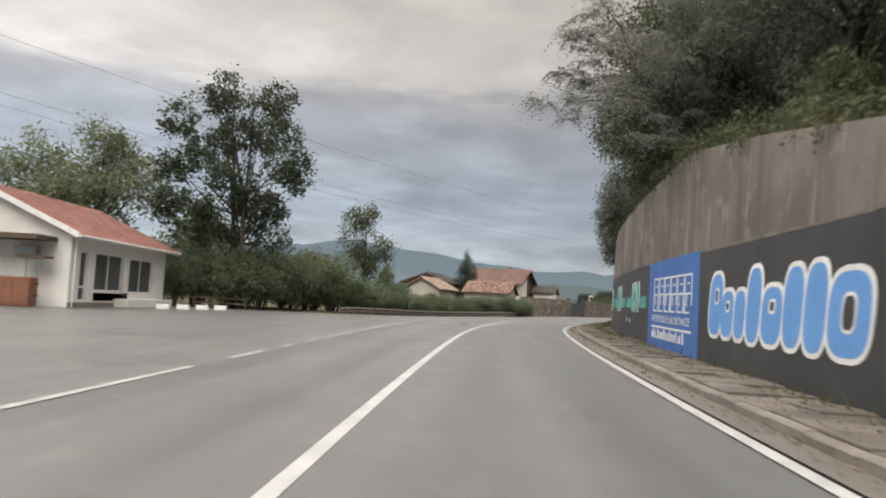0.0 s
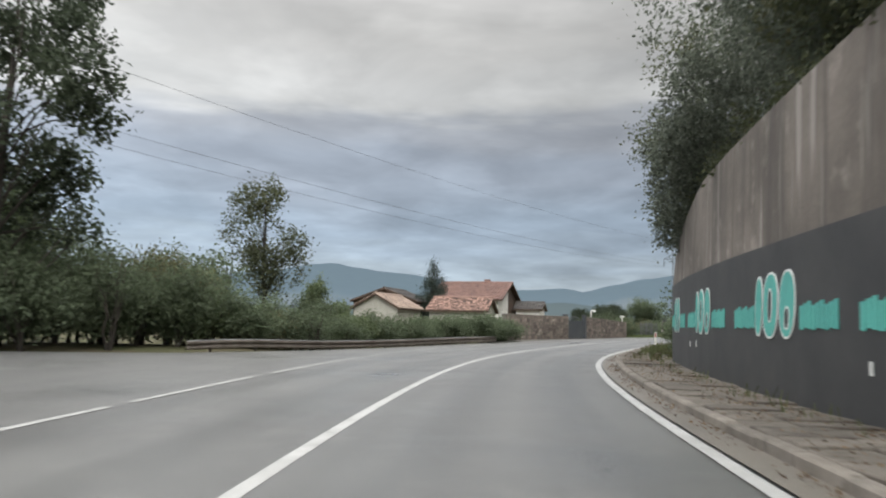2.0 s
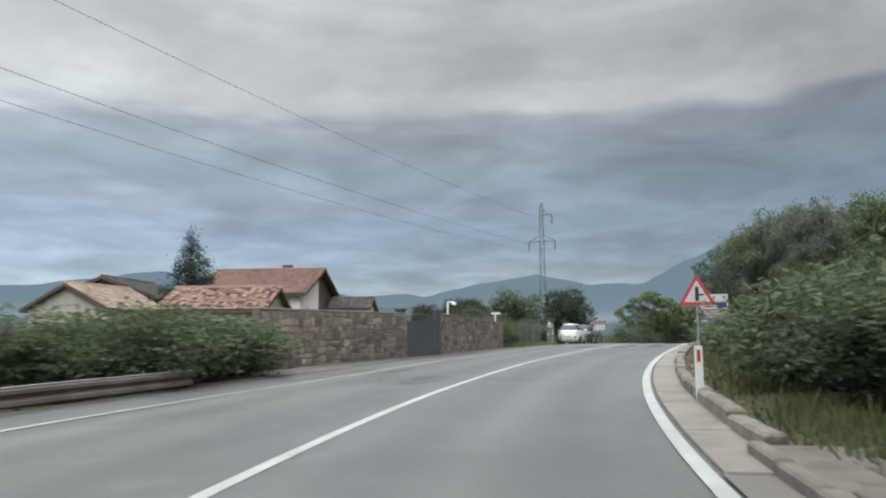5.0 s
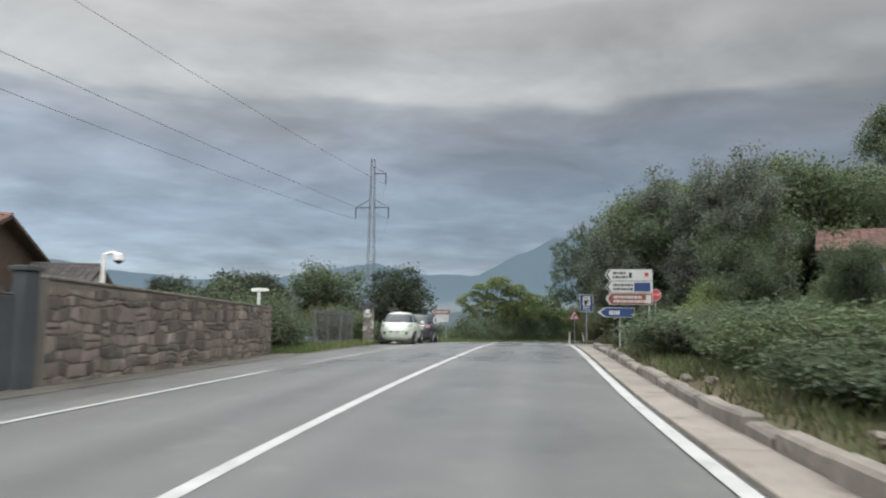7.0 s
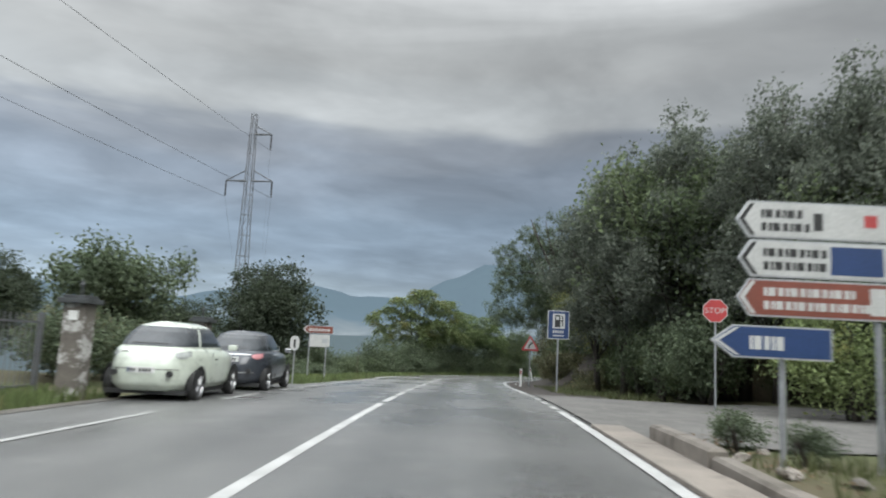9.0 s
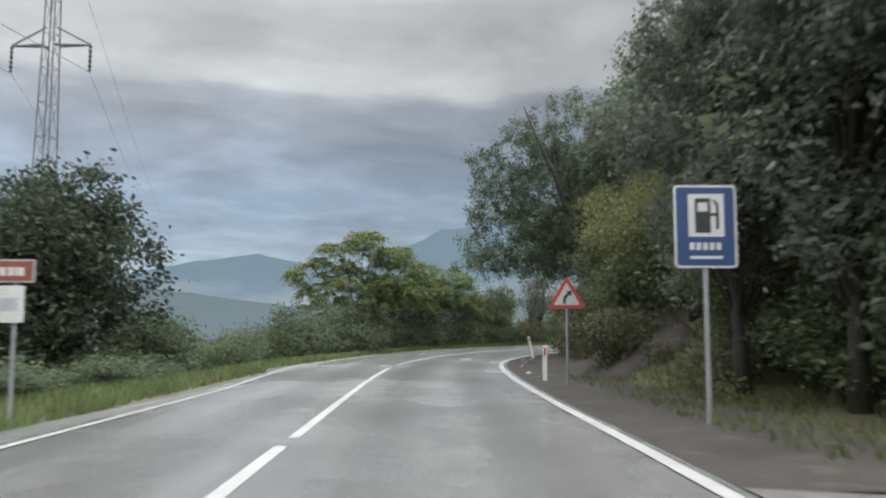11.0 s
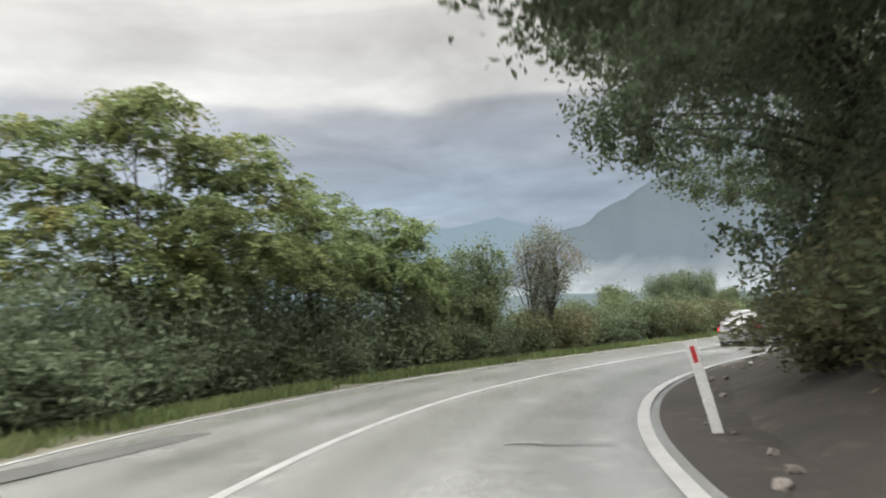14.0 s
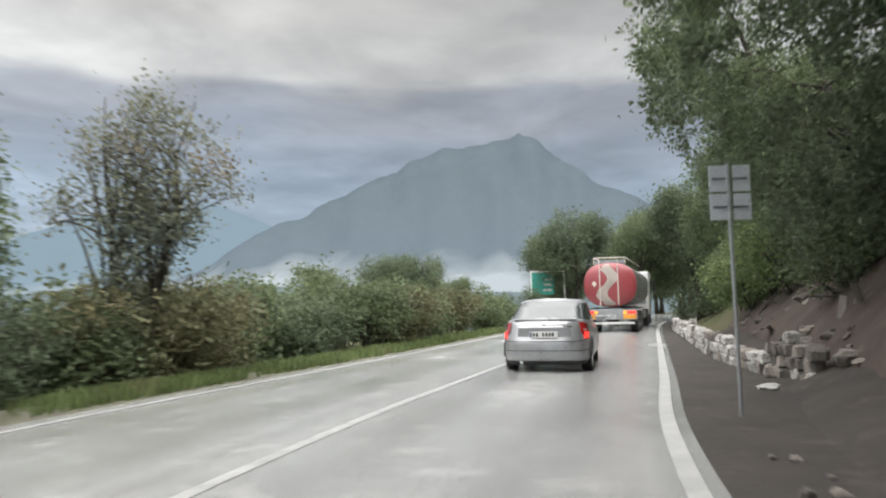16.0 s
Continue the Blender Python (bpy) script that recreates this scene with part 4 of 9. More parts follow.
for s, u, a, h, o in ((158, 12.5, 70, 0.9, deep), (166, 12.5, 160, 0.9, bank), (174, 12.8, 250, 0.95, deep), (183, 13, 340, 0.95, bank), (191, 9.6, 30, 0.95, bank), (199, 9.6, 110, 1.0, deep), (207, 8.6, 190, 1.0, bank), (214, 6.5, 0, 1.05, deep), (219, 1.5, 50, 1.05, bank), (222, -4.5, 140, 1.0, deep), (228, 4, 250, 1.2, bank), (232, -9, 20, 0.95, deep), (225, 9, 210, 1.2, deep), (238, -3, 60, 1.2, bank), (205, -13.5, 75, 0.62, deep), (209.5, -10.5, 15, 0.5, bank), (200, -16, 215, 0.6, bank), (213, -15, 300, 0.72, deep), (152, 14, 200, 1.0, bank), (143.5, 9.8, 20, 0.72, deep), (147.5, 10.6, 130, 0.85, deep), (151.5, 10.2, 260, 0.8, deep), (139.5, 11.5, 300, 0.85, bank)):
    copy_thing(o, Matrix.Translation(beside(s, u)) @ Euler((0, 0, radians(a))).to_matrix().to_4x4() @ Matrix.Scale(h, 4))

olive = tree("olive_tree", "yellowish green bushy tree at the foot of the bank", beside(128.5, 9.2), lumps(R(36), 2.6, 2.4, 0.0, 5.6, 18, 0.36), 16000, 0.14, M["leaf_olive"], 0.1, 3, 36, 0.22, group="bushy trees")
for s, u, a, h in ((132.5, 8.8, 70, 1.05), (136.5, 8.4, 200, 0.95), (140.5, 8.6, 300, 0.9), (124.5, 10.2, 130, 0.9)):
    copy_thing(olive, Matrix.Translation(beside(s, u)) @ Euler((0, 0, radians(a))).to_matrix().to_4x4() @ Matrix.Scale(h, 4))

for x, y, a, h in ((158, 147, 20, 1.1), (160, 141, 130, 1.2), (156, 152, 240, 1.0), (166, 145, 300, 1.3), (152, 157, 60, 1.0), (148, 136, 90, 1.0)):
    copy_thing(deep, Matrix.Translation(at_ground(x, y)) @ Euler((0, 0, radians(a))).to_matrix().to_4x4() @ Matrix.Scale(h, 4))

tree("bushy_tree", "yellow-green bush spreading beside the side road", beside(111.2, 10.9), lumps(R(37), 1.9, 1.8, -0.1, 3.6, 16, 0.38), 12000, 0.11, M["leaf_yellow"], 0.06, 4, 37, 0.2, limbs=20, shell=0.6)

# left of the bend
TF = at_ground(59.0, 137.4)
ail = [(59.0, 136.6, 6.0, 1.4, 1.3, 0.8), (57.2, 137.2, 5.3, 1.4, 1.3, 0.8), (55.9, 138.3, 3.9, 1.3, 1.3, 0.8), (61.0, 136.8, 5.3, 1.3, 1.2, 0.8), (62.2, 137.0, 4.7, 1.0, 1.0, 0.7), (58.2, 136.8, 3.9, 1.7, 1.5, 1.0), (60.6, 136.4, 3.4, 1.6, 1.5, 1.0), (56.6, 138.0, 2.6, 1.5, 1.4, 0.9), (62.6, 137.2, 2.9, 1.4, 1.3, 0.8), (59.2, 137.0, 2.4, 1.6, 1.4, 0.8)]
tree("ailanthus_tree", "yellow-green ailanthus with drooping feathery leaves", TF, [(x - TF.x, y - TF.y, z - TF.z, a, b, c) for x, y, z, a, b, c in ail], 5200, 0.17, M["leaf_yellow"], 0.09, 3, 12, 0.2, 0.34, group="ailanthus trees", feather=16, limbs=30, per=26)
TG = at_ground(64.6, 138.6)
green = tree("ailanthus_tree", "bright green ailanthus with feathery leaves above the verge", TG, lumps(R(15), 2.0, 1.9, 2.3, 7.2, 14, 0.32), 2500, 0.16, M["leaf_bright"], 0.07, 2, 15, 0.2, 0.34, group="ailanthus trees", feather=9, limbs=26, per=26)
for x, y, a, h, o in ((68.6, 139.8, 60, 0.95, green), (66.6, 140.2, 160, 1.0, green), (54.0, 140.4, 100, 0.7, green), (61.8, 140.2, 220, 1.0, green), (70.6, 140.6, 130, 0.7, green)):
    copy_thing(o, Matrix.Translation(at_ground(x, y)) @ Euler((0, 0, radians(a))).to_matrix().to_4x4() @ Matrix.Scale(h, 4))
copy_thing(bank, Matrix.Translation(at_ground(39.6, 126.0)) @ Matrix.Scale(0.62, 4))
for x, y, a, h in ((34.5, 119.5, 30, 0.62), (26.5, 110.5, 120, 0.54), (23.5, 106.5, 250, 0.52), (20.0, 101.5, 80, 0.42)):
    copy_thing(round_one, Matrix.Translation(at_ground(x, y)) @ Euler((0, 0, radians(a))).to_matrix().to_4x4() @ Matrix.Scale(h, 4))
narrow = tree("narrow_tree", "narrow olive green tree among the ailanthus", at_ground(72.4, 139.8), lumps(R(19), 1.4, 1.3, 0.4, 5.9, 14, 0.34), 9000, 0.12, M["leaf_mid"], 0.08, 2, 19, 0.16)
copy_thing(narrow, Matrix.Translation(at_ground(73.6, 141.4)) @ Matrix.Scale(0.95, 4))
copy_thing(narrow, Matrix.Translation(at_ground(71.2, 141.2)) @ Euler((0, 0, 2.0)).to_matrix().to_4x4() @ Matrix.Scale(1.05, 4))
TT = at_ground(77.0, 141.0)
thin_blobs = [(0.47 * d, -0.88 * d, z - TT.z, a, a, b) for d, z, a, b in ((0.4, 4.6, 0.45, 0.45), (0.8, 4.3, 0.5, 0.45), (0.0, 4.2, 0.5, 0.45), (-0.6, 4.0, 0.45, 0.4), (0.4, 3.8, 0.6, 0.5), (-0.4, 3.5, 0.5, 0.4), (1.3, 3.9, 0.5, 0.4), (1.7, 3.5, 0.45, 0.35), (1.2, 3.1, 0.55, 0.4), (2.0, 3.0, 0.4, 0.3), (0.5, 3.0, 0.7, 0.5), (-0.9, 3.0, 0.5, 0.4), (-1.3, 2.6, 0.4, 0.35), (-0.2, 2.5, 0.6, 0.5), (0.9, 2.4, 0.6, 0.4))]
thin = tree("thin_tree", "half-bare tree with reddish dry leaves and an ivy-clad trunk", TT, thin_blobs, 5200, 0.1, M["leaf_autumn"], 0.11, 2, 18, 0.2, limbs=80, per=8, shell=0.3)
leaves("ivy", crown_points(R(181), [(0, 0, 1.0, 0.55, 0.55, 1.0), (0.05, 0, 2.2, 0.65, 0.65, 0.9), (0.15, -0.3, 3.1, 0.8, 0.8, 0.6), (0.45, -0.8, 3.5, 0.6, 0.6, 0.4), (0.1, -0.2, 4.0, 0.5, 0.5, 0.5)], 5200, 0.13, 18, 0.4)[1], 181, 0.09, 0.6, M["leaf_haze"], thin)["label"] = "grey-green ivy round the trunk"

# shrubs, built once in four kinds
shrubs = {}
for key, mat_key, label, seed in (("dark", "leaf_dark", "dark green roadside shrub with dense small leaves", 41), ("mid", "leaf_mid", "green roadside shrub with loose leafy shoots", 42), ("bright", "leaf_bright", "bright green bramble thicket beside the road", 43), ("dry", "leaf_dry", "olive and brown half-dry shrub beside the road", 44)):
    shrubs[key] = tree("shrub", label, beside(60, 9 + seed - 41), lumps(R(seed), 1.6, 1.5, 0.0, 2.6, 14, 0.38), 4200, 0.13, M[mat_key], 0.05, 4, seed, 0.18, 0.45, "shrub", "roadside shrubs", limbs=18, shell=0.6)


def shrub(kind, p, a, w, h):
    copy_thing(shrubs[kind], Matrix.Translation(p) @ Euler((0, 0, radians(a))).to_matrix().to_4x4() @ Matrix.Diagonal((w, w, h, 1)))


def hedge(kinds, s0, s1, step, u0, u1, h0, h1, seed, w=1.1):
    rng = R(seed)
    s = s0
    while s < s1:
        u = rng.uniform(u0, u1)
        h = rng.uniform(h0, h1)
        shrub(kinds[rng.randint(len(kinds))], beside(s, u, -0.1), rng.uniform(0, 360), w * rng.uniform(0.8, 1.25), h)
        s += step * rng.uniform(0.7, 1.3)


def thicket(name, label, mat, strips, clumps, leaf, seed, per=420):
    """Dense scrub in strips (s0, s1, u0, u1, low, high), too tangled to count."""
    rng = R(seed)
    area = np.array([(b - a) * abs(d - c) for a, b, c, d, e, f in strips])
    pts = []
    for k in rng.choice(len(strips), size=clumps, p=area / area.sum()):
        s0, s1, u0, u1, h0, h1 = strips[k]
        p = road(rng.uniform(s0, s1), rng.uniform(u0, u1))
        h = rng.uniform(h0, h1)
        z = ground_z(p.x, p.y)
        r = rng.uniform(0.7, 1.2) * (0.5 + 0.3 * h)
        blobs = [(q[0] + p.x, q[1] + p.y, q[2] + z, *q[3:]) for q in lumps(rng, r, r, -0.1, h, 6, 0.45)]
        pts.append(crown_points(rng, blobs, int(per * (0.5 + h / 3)), 0.2, 14, 0.6)[1])
    ob = leaves(name, np.vstack(pts), seed, leaf, 0.45, M[mat], None)
    tagged(ob, label, "shrubs", kind="stuff")


# left: beyond the wide forecourt, behind the guard rail, round the walled garden
rng = R(70)
edge = spline([(-18, 47.6, 0), (-12, 47.4, 0), (-7.4, 48.0, 0), (-4.6, 50.2, 0), (-2.2, 53.8, 0), (0.4, 58.4, 0), (2.6, 62.0, 0), (4.8, 65.2, 0)], 0.75)
for k, (x, y, z) in enumerate(edge):
    f = k / len(edge)
    h = (1.75 - 1.1 * min(1, f * 1.7)) * rng.uniform(0.75, 1.25)
    off = rng.uniform(0.0, 1.0)
    shrub(("dark", "mid", "dark", "dark", "dark")[rng.randint(5)], at_ground(x - off, y + off, -0.1), rng.uniform(0, 360), 0.8 if f > 0.4 else 1.1, max(0.5, h))
for k in range(14):
    x, y = -16 + k * 1.0 + rng.uniform(-0.5, 0.5), 47.8 + k * 0.2 + rng.uniform(-0.6, 0.6)
    shrub(("dark", "dark", "dry")[rng.randint(3)], at_ground(x, y, -0.1), rng.uniform(0, 360), 1.0, rng.uniform(0.8, 1.9) if x < -6 else 0.8)
for x, y, h, kind in ((-9.0, 50.6, 1.8, "dry"), (-10.6, 51.4, 1.9, "dry"), (-4.4, 58.5, 1.05, "dark"), (-4.6, 74.2, 1.4, "mid"), (-7.9, 53.2, 1.75, "dark"), (-8.6, 55.0, 1.9, "dark"), (-9.6, 53.0, 1.9, "dark"), (-21, 47, 1.8, "dark"), (-25, 45, 1.6, "dark"), (-14.6, 43.2, 1.5, "dark"), (-11.0, 43.6, 1.3, "dark"), (-16.6, 44.4, 1.7, "dark"), (-9.3, 45.8, 1.5, "dark"), (-12.8, 45.4, 1.8, "dark"), (-7.6, 49.4, 1.3, "dark"), (-12.9, 42.8, 1.6, "dark"), (-11.9, 43.0, 1.45, "dark")):
    shrub(kind, at_ground(x, y, -0.1), x * 40, 1.2, h)
for x, y, h, w in ((56.2, 139.6, 1.25, 0.9), (57.6, 138.6, 1.1, 0.9), (59.4, 139.2, 1.4, 1.0), (61.0, 138.2, 1.15, 0.9), (62.6, 139.4, 1.35, 1.0), (64.2, 138.8, 1.2, 0.9), (66.0, 139.6, 1.3, 0.9), (68.0, 139.4, 1.2, 0.9), (70.0, 140.0, 1.3, 0.9), (54.4, 139.4, 0.8, 0.8), (52.6, 138.4, 0.55, 0.8)):
    shrub("dark" if x < 66 else "mid", at_ground(x, y, -0.1), x * 47, w, h)
hedge(("dark", "dark", "dark"), 66, 74.5, 0.8, -8.8, -6.4, 0.6, 0.9, 71)
hedge(("dark", "mid", "dry"), 97.5, 106, 2.2, -10.5, -8.5, 0.7, 1.15, 72)
hedge(("dark", "dry"), 112, 119, 1.8, -10, -8, 0.7, 1.0, 73)
hedge(("mid", "dark", "dark"), 119, 133, 1.6, -7.9, -5.8, 0.26, 0.5, 74)
hedge(("mid", "dark", "dark"), 133, 152, 1.3, -9.5, -6.4, 0.75, 1.25, 75)
hedge(("dark", "dark", "mid"), 146, 171, 0.8, -7.6, -6.0, 0.7, 1.15, 76)
hedge(("mid", "mid", "dark", "dry", "dark"), 171, 216, 1.4, -8.0, -5.6, 0.75, 1.3, 77)
hedge(("mid", "dark"), 168, 178, 1.3, -8.6, -6.6, 1.0, 1.5, 79)
hedge(("dark", "dark", "dry"), 95.8, 100.6, 0.55, -9.0, -6.6, 0.6, 0.95, 78, 0.8)
# right: foot of the wall's end, the low bank and the steep bank
hedge(("dark", "mid", "dark"), 52.5, 64, 1.3, 6.9, 8.4, 0.5, 1.0, 80)
hedge(("dark", "dark", "mid", "dark"), 64, 75, 1.2, 6.4, 8.6, 0.5, 0.85, 81)
hedge(("dark", "dark", "mid", "dark"), 75, 101, 1.1, 6.2, 8.6, 0.35, 0.62, 82)
hedge(("dark", "mid"), 117, 131, 1.3, 8.6, 11.5, 0.8, 1.5, 83, 1.2)
hedge(("dark", "dry", "mid"), 133, 160, 1.1, 6.6, 8.4, 0.6, 1.2, 84, 1.0)
hedge(("dry", "dark", "mid"), 160, 190, 1.3, 8.6, 10.2, 0.7, 1.2, 85, 1.0)
hedge(("mid", "dark", "bright"), 176, 215, 2.0, 7.2, 9, 0.8, 1.4, 86, 1.2)
thicket("scrub", "dense green scrub covering the roadside bank", "leaf_dark", [(60, 75, 8.5, 14.5, 1.5, 3.8), (75, 84, 8.5, 14.5, 0.6, 1.5), (84, 101, 8.5, 14.5, 0.5, 1.2)], 170, 0.17, 61)
thicket("scrub", "dark tangled scrub on the steep bank", "leaf_dark", [(126, 160, 7.4, 13, 1.5, 5.0), (160, 187, 9.0, 13, 1.5, 4.5), (187, 225, 8, 13, 2, 5)], 290, 0.15, 62)
thicket("scrub", "olive-brown scrub hanging on the steep bank", "leaf_dry", [(126, 137, 6.5, 8.6, 0.35, 1.1), (136, 160, 6.4, 10, 0.8, 2.6), (160, 186, 8.2, 10.5, 0.6, 2.0)], 110, 0.13, 63)
thicket("scrub", "dark green scrub below the road on the valley side", "leaf_dark", [(146, 152, -9.4, -6.4, 2.8, 4.2), (152, 163, -9.2, -6.4, 3.6, 5.2), (163, 170, -9.6, -6.8, 2.2, 3.6), (170, 180, -10.5, -7.4, 1.4, 2.4)], 240, 0.15, 64)
thicket("scrub", "dark bushes under the trees beyond the bend", "leaf_dark", [(100, 119, 14.2, 20, 1.2, 3.2), (204, 226, 4.6, 11, 1.5, 3.6), (160, 190, 9.5, 12, 2.0, 4.0)], 90, 0.17, 66)
thicket("scrub", "green and yellowish bushes beyond the bend", "leaf_mid", [(182, 228, -20, -9, 2.0, 4.6)], 150, 0.2, 65)


def grass(name, label, strips, count, seed, tall=0.22, mat="grass"):
    """Upright blades scattered over strips (s0, s1, u0, u1)."""
    rng = R(seed)
    area = np.array([(b - a) * abs(d - c) for a, b, c, d in strips])
    pick = rng.choice(len(strips), size=count, p=area / area.sum())
    st = np.array(strips)[pick]
    s = st[:, 0] + rng.uniform(size=count) * (st[:, 1] - st[:, 0])
    u = st[:, 2] + rng.uniform(size=count) * (st[:, 3] - st[:, 2])
    q = np.clip(s + START, 0, S_END - 1.01)
    i = q.astype(int)
    f = (q - i)[:, None]
    p = LINE[i, :2] * (1 - f) + LINE[i + 1, :2] * f
    t = TAN[i]
    p = p + np.stack([t[:, 1], -t[:, 0]], 1) * u[:, None]
    keep = np.array([noise.noise(Vector((a * 0.5, b * 0.5, 3.0))) for a, b in p]) > rng.uniform(-0.55, 0.25, count)
    p = p[keep]
    z = land(p[:, 0], p[:, 1])
    n = len(p)
    h = tall * rng.uniform(0.4, 1.5, n)
    an = rng.uniform(0, 6.28, n)
    w = 0.012 + 0.012 * rng.uniform(size=n)
    lean = rng.normal(size=(n, 2)) * 0.35 * h[:, None]
    v = np.zeros((n, 4, 3))
    side = np.stack([np.cos(an) * w, np.sin(an) * w], 1)
    v[:, 0, :2], v[:, 1, :2] = p - side, p + side
    v[:, 0, 2] = v[:, 1, 2] = z - 0.02
    v[:, 2, :2], v[:, 3, :2] = p + side * 0.3 + lean, p - side * 0.3 + lean
    v[:, 2, 2] = v[:, 3, 2] = z + h
    me = bpy.data.meshes.new(name)
    me.vertices.add(4 * n)
    me.vertices.foreach_set("co", v.ravel())
    me.loops.add(4 * n)
    me.loops.foreach_set("vertex_index", np.arange(4 * n))
    me.polygons.add(n)
    me.polygons.foreach_set("loop_start", np.arange(0, 4 * n, 4))
    me.update(calc_edges=True)
    me.materials.append(M[mat])
    tagged(new(name, me), label, "grass", kind="stuff")


for q, uu, h in ((103.4, 5.4, 0.36), (102.2, 5.8, 0.3)):
    shrub("dark", beside(q, uu, -0.05), q * 30, 0.3, h * 0.75)
for q, uu, h in ((107.5, 14.5, 1.0), (109.5, 15.2, 1.2), (106.0, 15.0, 1.1)):
    shrub("bright", beside(q, uu, -0.1), q * 30, 1.2, h)
grass("verge_grass", "bright green grass along the road's verge", [(96, 107, -9, -4.9), (117, 135, -6.5, -3.6), (135, 200, -6.9, -3.95), (140, 200, -5.4, -4.05)], 115000, 91)
grass("bank_grass", "rough dry grass and weeds on the roadside bank", [(55, 102, 4.9, 8.5), (119, 132, 5.2, 9), (130, 190, 5.8, 7.5)], 32000, 92, 0.17, "grass_dry")

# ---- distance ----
# air haze is painted into all three as emission, mist into two
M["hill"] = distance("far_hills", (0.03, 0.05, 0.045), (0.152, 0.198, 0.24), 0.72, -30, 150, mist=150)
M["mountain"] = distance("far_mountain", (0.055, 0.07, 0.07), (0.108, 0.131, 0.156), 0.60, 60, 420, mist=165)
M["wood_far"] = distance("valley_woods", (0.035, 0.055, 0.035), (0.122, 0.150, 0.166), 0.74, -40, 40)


def ridge(name, label, mat, radius, depth, crest, a0, a1, step, seed, base=-26.0, eye=(45, 70)):
    """Land on the horizon: crest gives its height in degrees for each bearing (left is positive)."""
    vs, fs = [], []
    n = int((a1 - a0) / step)
    rows = 9
    for i in range(n + 1):
        b = a0 + (a1 - a0) * i / n
        top = radius * math.tan(radians(crest(b))) * (1 + 0.05 * noise.fractal(Vector((b * 0.35, seed, 0)), 1.0, 2.0, 5))
        for k in range(rows):
            f = k / (rows - 1)
            r = radius - depth * (1 - f)
            z = base + (top - base) * (f ** 1.15) * (1 + 0.10 * (1 - f) * noise.noise(Vector((b * 0.6, f * 4, seed))))
            wob = depth * 0.12 * noise.noise(Vector((b * 0.45, f * 3, seed + 4)))
            a = radians(b)
            vs.append((eye[0] - math.sin(a) * (r + wob), eye[1] + math.cos(a) * (r + wob), z))
        a = radians(b)
        vs.append((eye[0] - math.sin(a) * (radius + 40), eye[1] + math.cos(a) * (radius + 40), base - 10))
        if i:
            p, q = (rows + 1) * (i - 1), (rows + 1) * i
            fs += [(p + k, q + k, q + k + 1, p + k + 1) for k in range(rows)]
    tagged(mesh_object(name, vs, fs, mat, True), label, "hills", kind="structure")


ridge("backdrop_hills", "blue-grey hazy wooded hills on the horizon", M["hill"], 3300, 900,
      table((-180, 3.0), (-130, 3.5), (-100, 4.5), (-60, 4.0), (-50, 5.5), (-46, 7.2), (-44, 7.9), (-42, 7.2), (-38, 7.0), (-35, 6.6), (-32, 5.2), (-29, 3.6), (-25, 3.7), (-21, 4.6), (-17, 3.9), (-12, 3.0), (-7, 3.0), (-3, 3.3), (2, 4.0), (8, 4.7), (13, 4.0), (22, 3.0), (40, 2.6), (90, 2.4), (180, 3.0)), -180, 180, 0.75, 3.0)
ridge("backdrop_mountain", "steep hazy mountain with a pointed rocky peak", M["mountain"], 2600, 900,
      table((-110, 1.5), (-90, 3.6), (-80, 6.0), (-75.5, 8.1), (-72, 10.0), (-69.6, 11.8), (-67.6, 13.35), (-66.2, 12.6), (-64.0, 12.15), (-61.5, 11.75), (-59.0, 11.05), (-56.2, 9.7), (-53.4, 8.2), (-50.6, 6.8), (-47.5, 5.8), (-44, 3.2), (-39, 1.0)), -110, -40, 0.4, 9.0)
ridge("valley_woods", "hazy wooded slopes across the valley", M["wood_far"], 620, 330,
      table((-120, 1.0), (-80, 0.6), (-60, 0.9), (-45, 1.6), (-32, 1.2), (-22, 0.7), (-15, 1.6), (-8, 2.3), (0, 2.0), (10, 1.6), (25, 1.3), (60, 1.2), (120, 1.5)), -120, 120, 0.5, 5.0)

# ---- buildings ----
M["render_white"] = material("white_render", (0.74, 0.73, 0.70), (0.6, 0.585, 0.55), 0.6, 0.85, 0.2, 25, third=(0.5, 0.48, 0.44), third_at=(0.6, 0.8))
M["tile_red"] = material("red_roof_tile", (0.27, 0.115, 0.09), (0.19, 0.09, 0.072), 1.2, 0.8, 0.3, 20, island=0.25)
M["tile_brown"] = material("brown_roof_tile", (0.205, 0.118, 0.098), (0.145, 0.088, 0.075), 1.0, 0.8, 0.3, 20, island=0.25)
M["tile_pale"] = material("weathered_roof_tile", (0.33, 0.25, 0.20), (0.23, 0.175, 0.142), 1.0, 0.85, 0.3, 20, island=0.35)
M["tile_mixed"] = material("chequered_roof_tile", (0.27, 0.17, 0.135), (0.21, 0.135, 0.11), 1.0, 0.85, 0.3, 20, island=0.9)
M["tile_dark"] = material("dark_roof_tile", (0.085, 0.078, 0.074), (0.055, 0.051, 0.05), 1.0, 0.92, 0.3, 20, island=0.3)
# grey of reflected sky and trees is put into this base colour
M["glass"] = material("window_glass", (0.07, 0.076, 0.078), (0.10, 0.106, 0.108), 0.8, 0.08, 0, 5, spec=0.7)
M["frame_white"] = material("white_window_frame", (0.72, 0.72, 0.70), (0.62, 0.62, 0.6), 3, 0.4, 0.05, 30)
M["dark_wood"] = material("dark_wood", (0.10, 0.065, 0.045), (0.06, 0.04, 0.03), 3, 0.7, 0.3, 30)
M["rust_wood"] = material("brown_cabinet_paint", (0.22, 0.09, 0.05), (0.14, 0.06, 0.035), 2, 0.6, 0.2, 30)
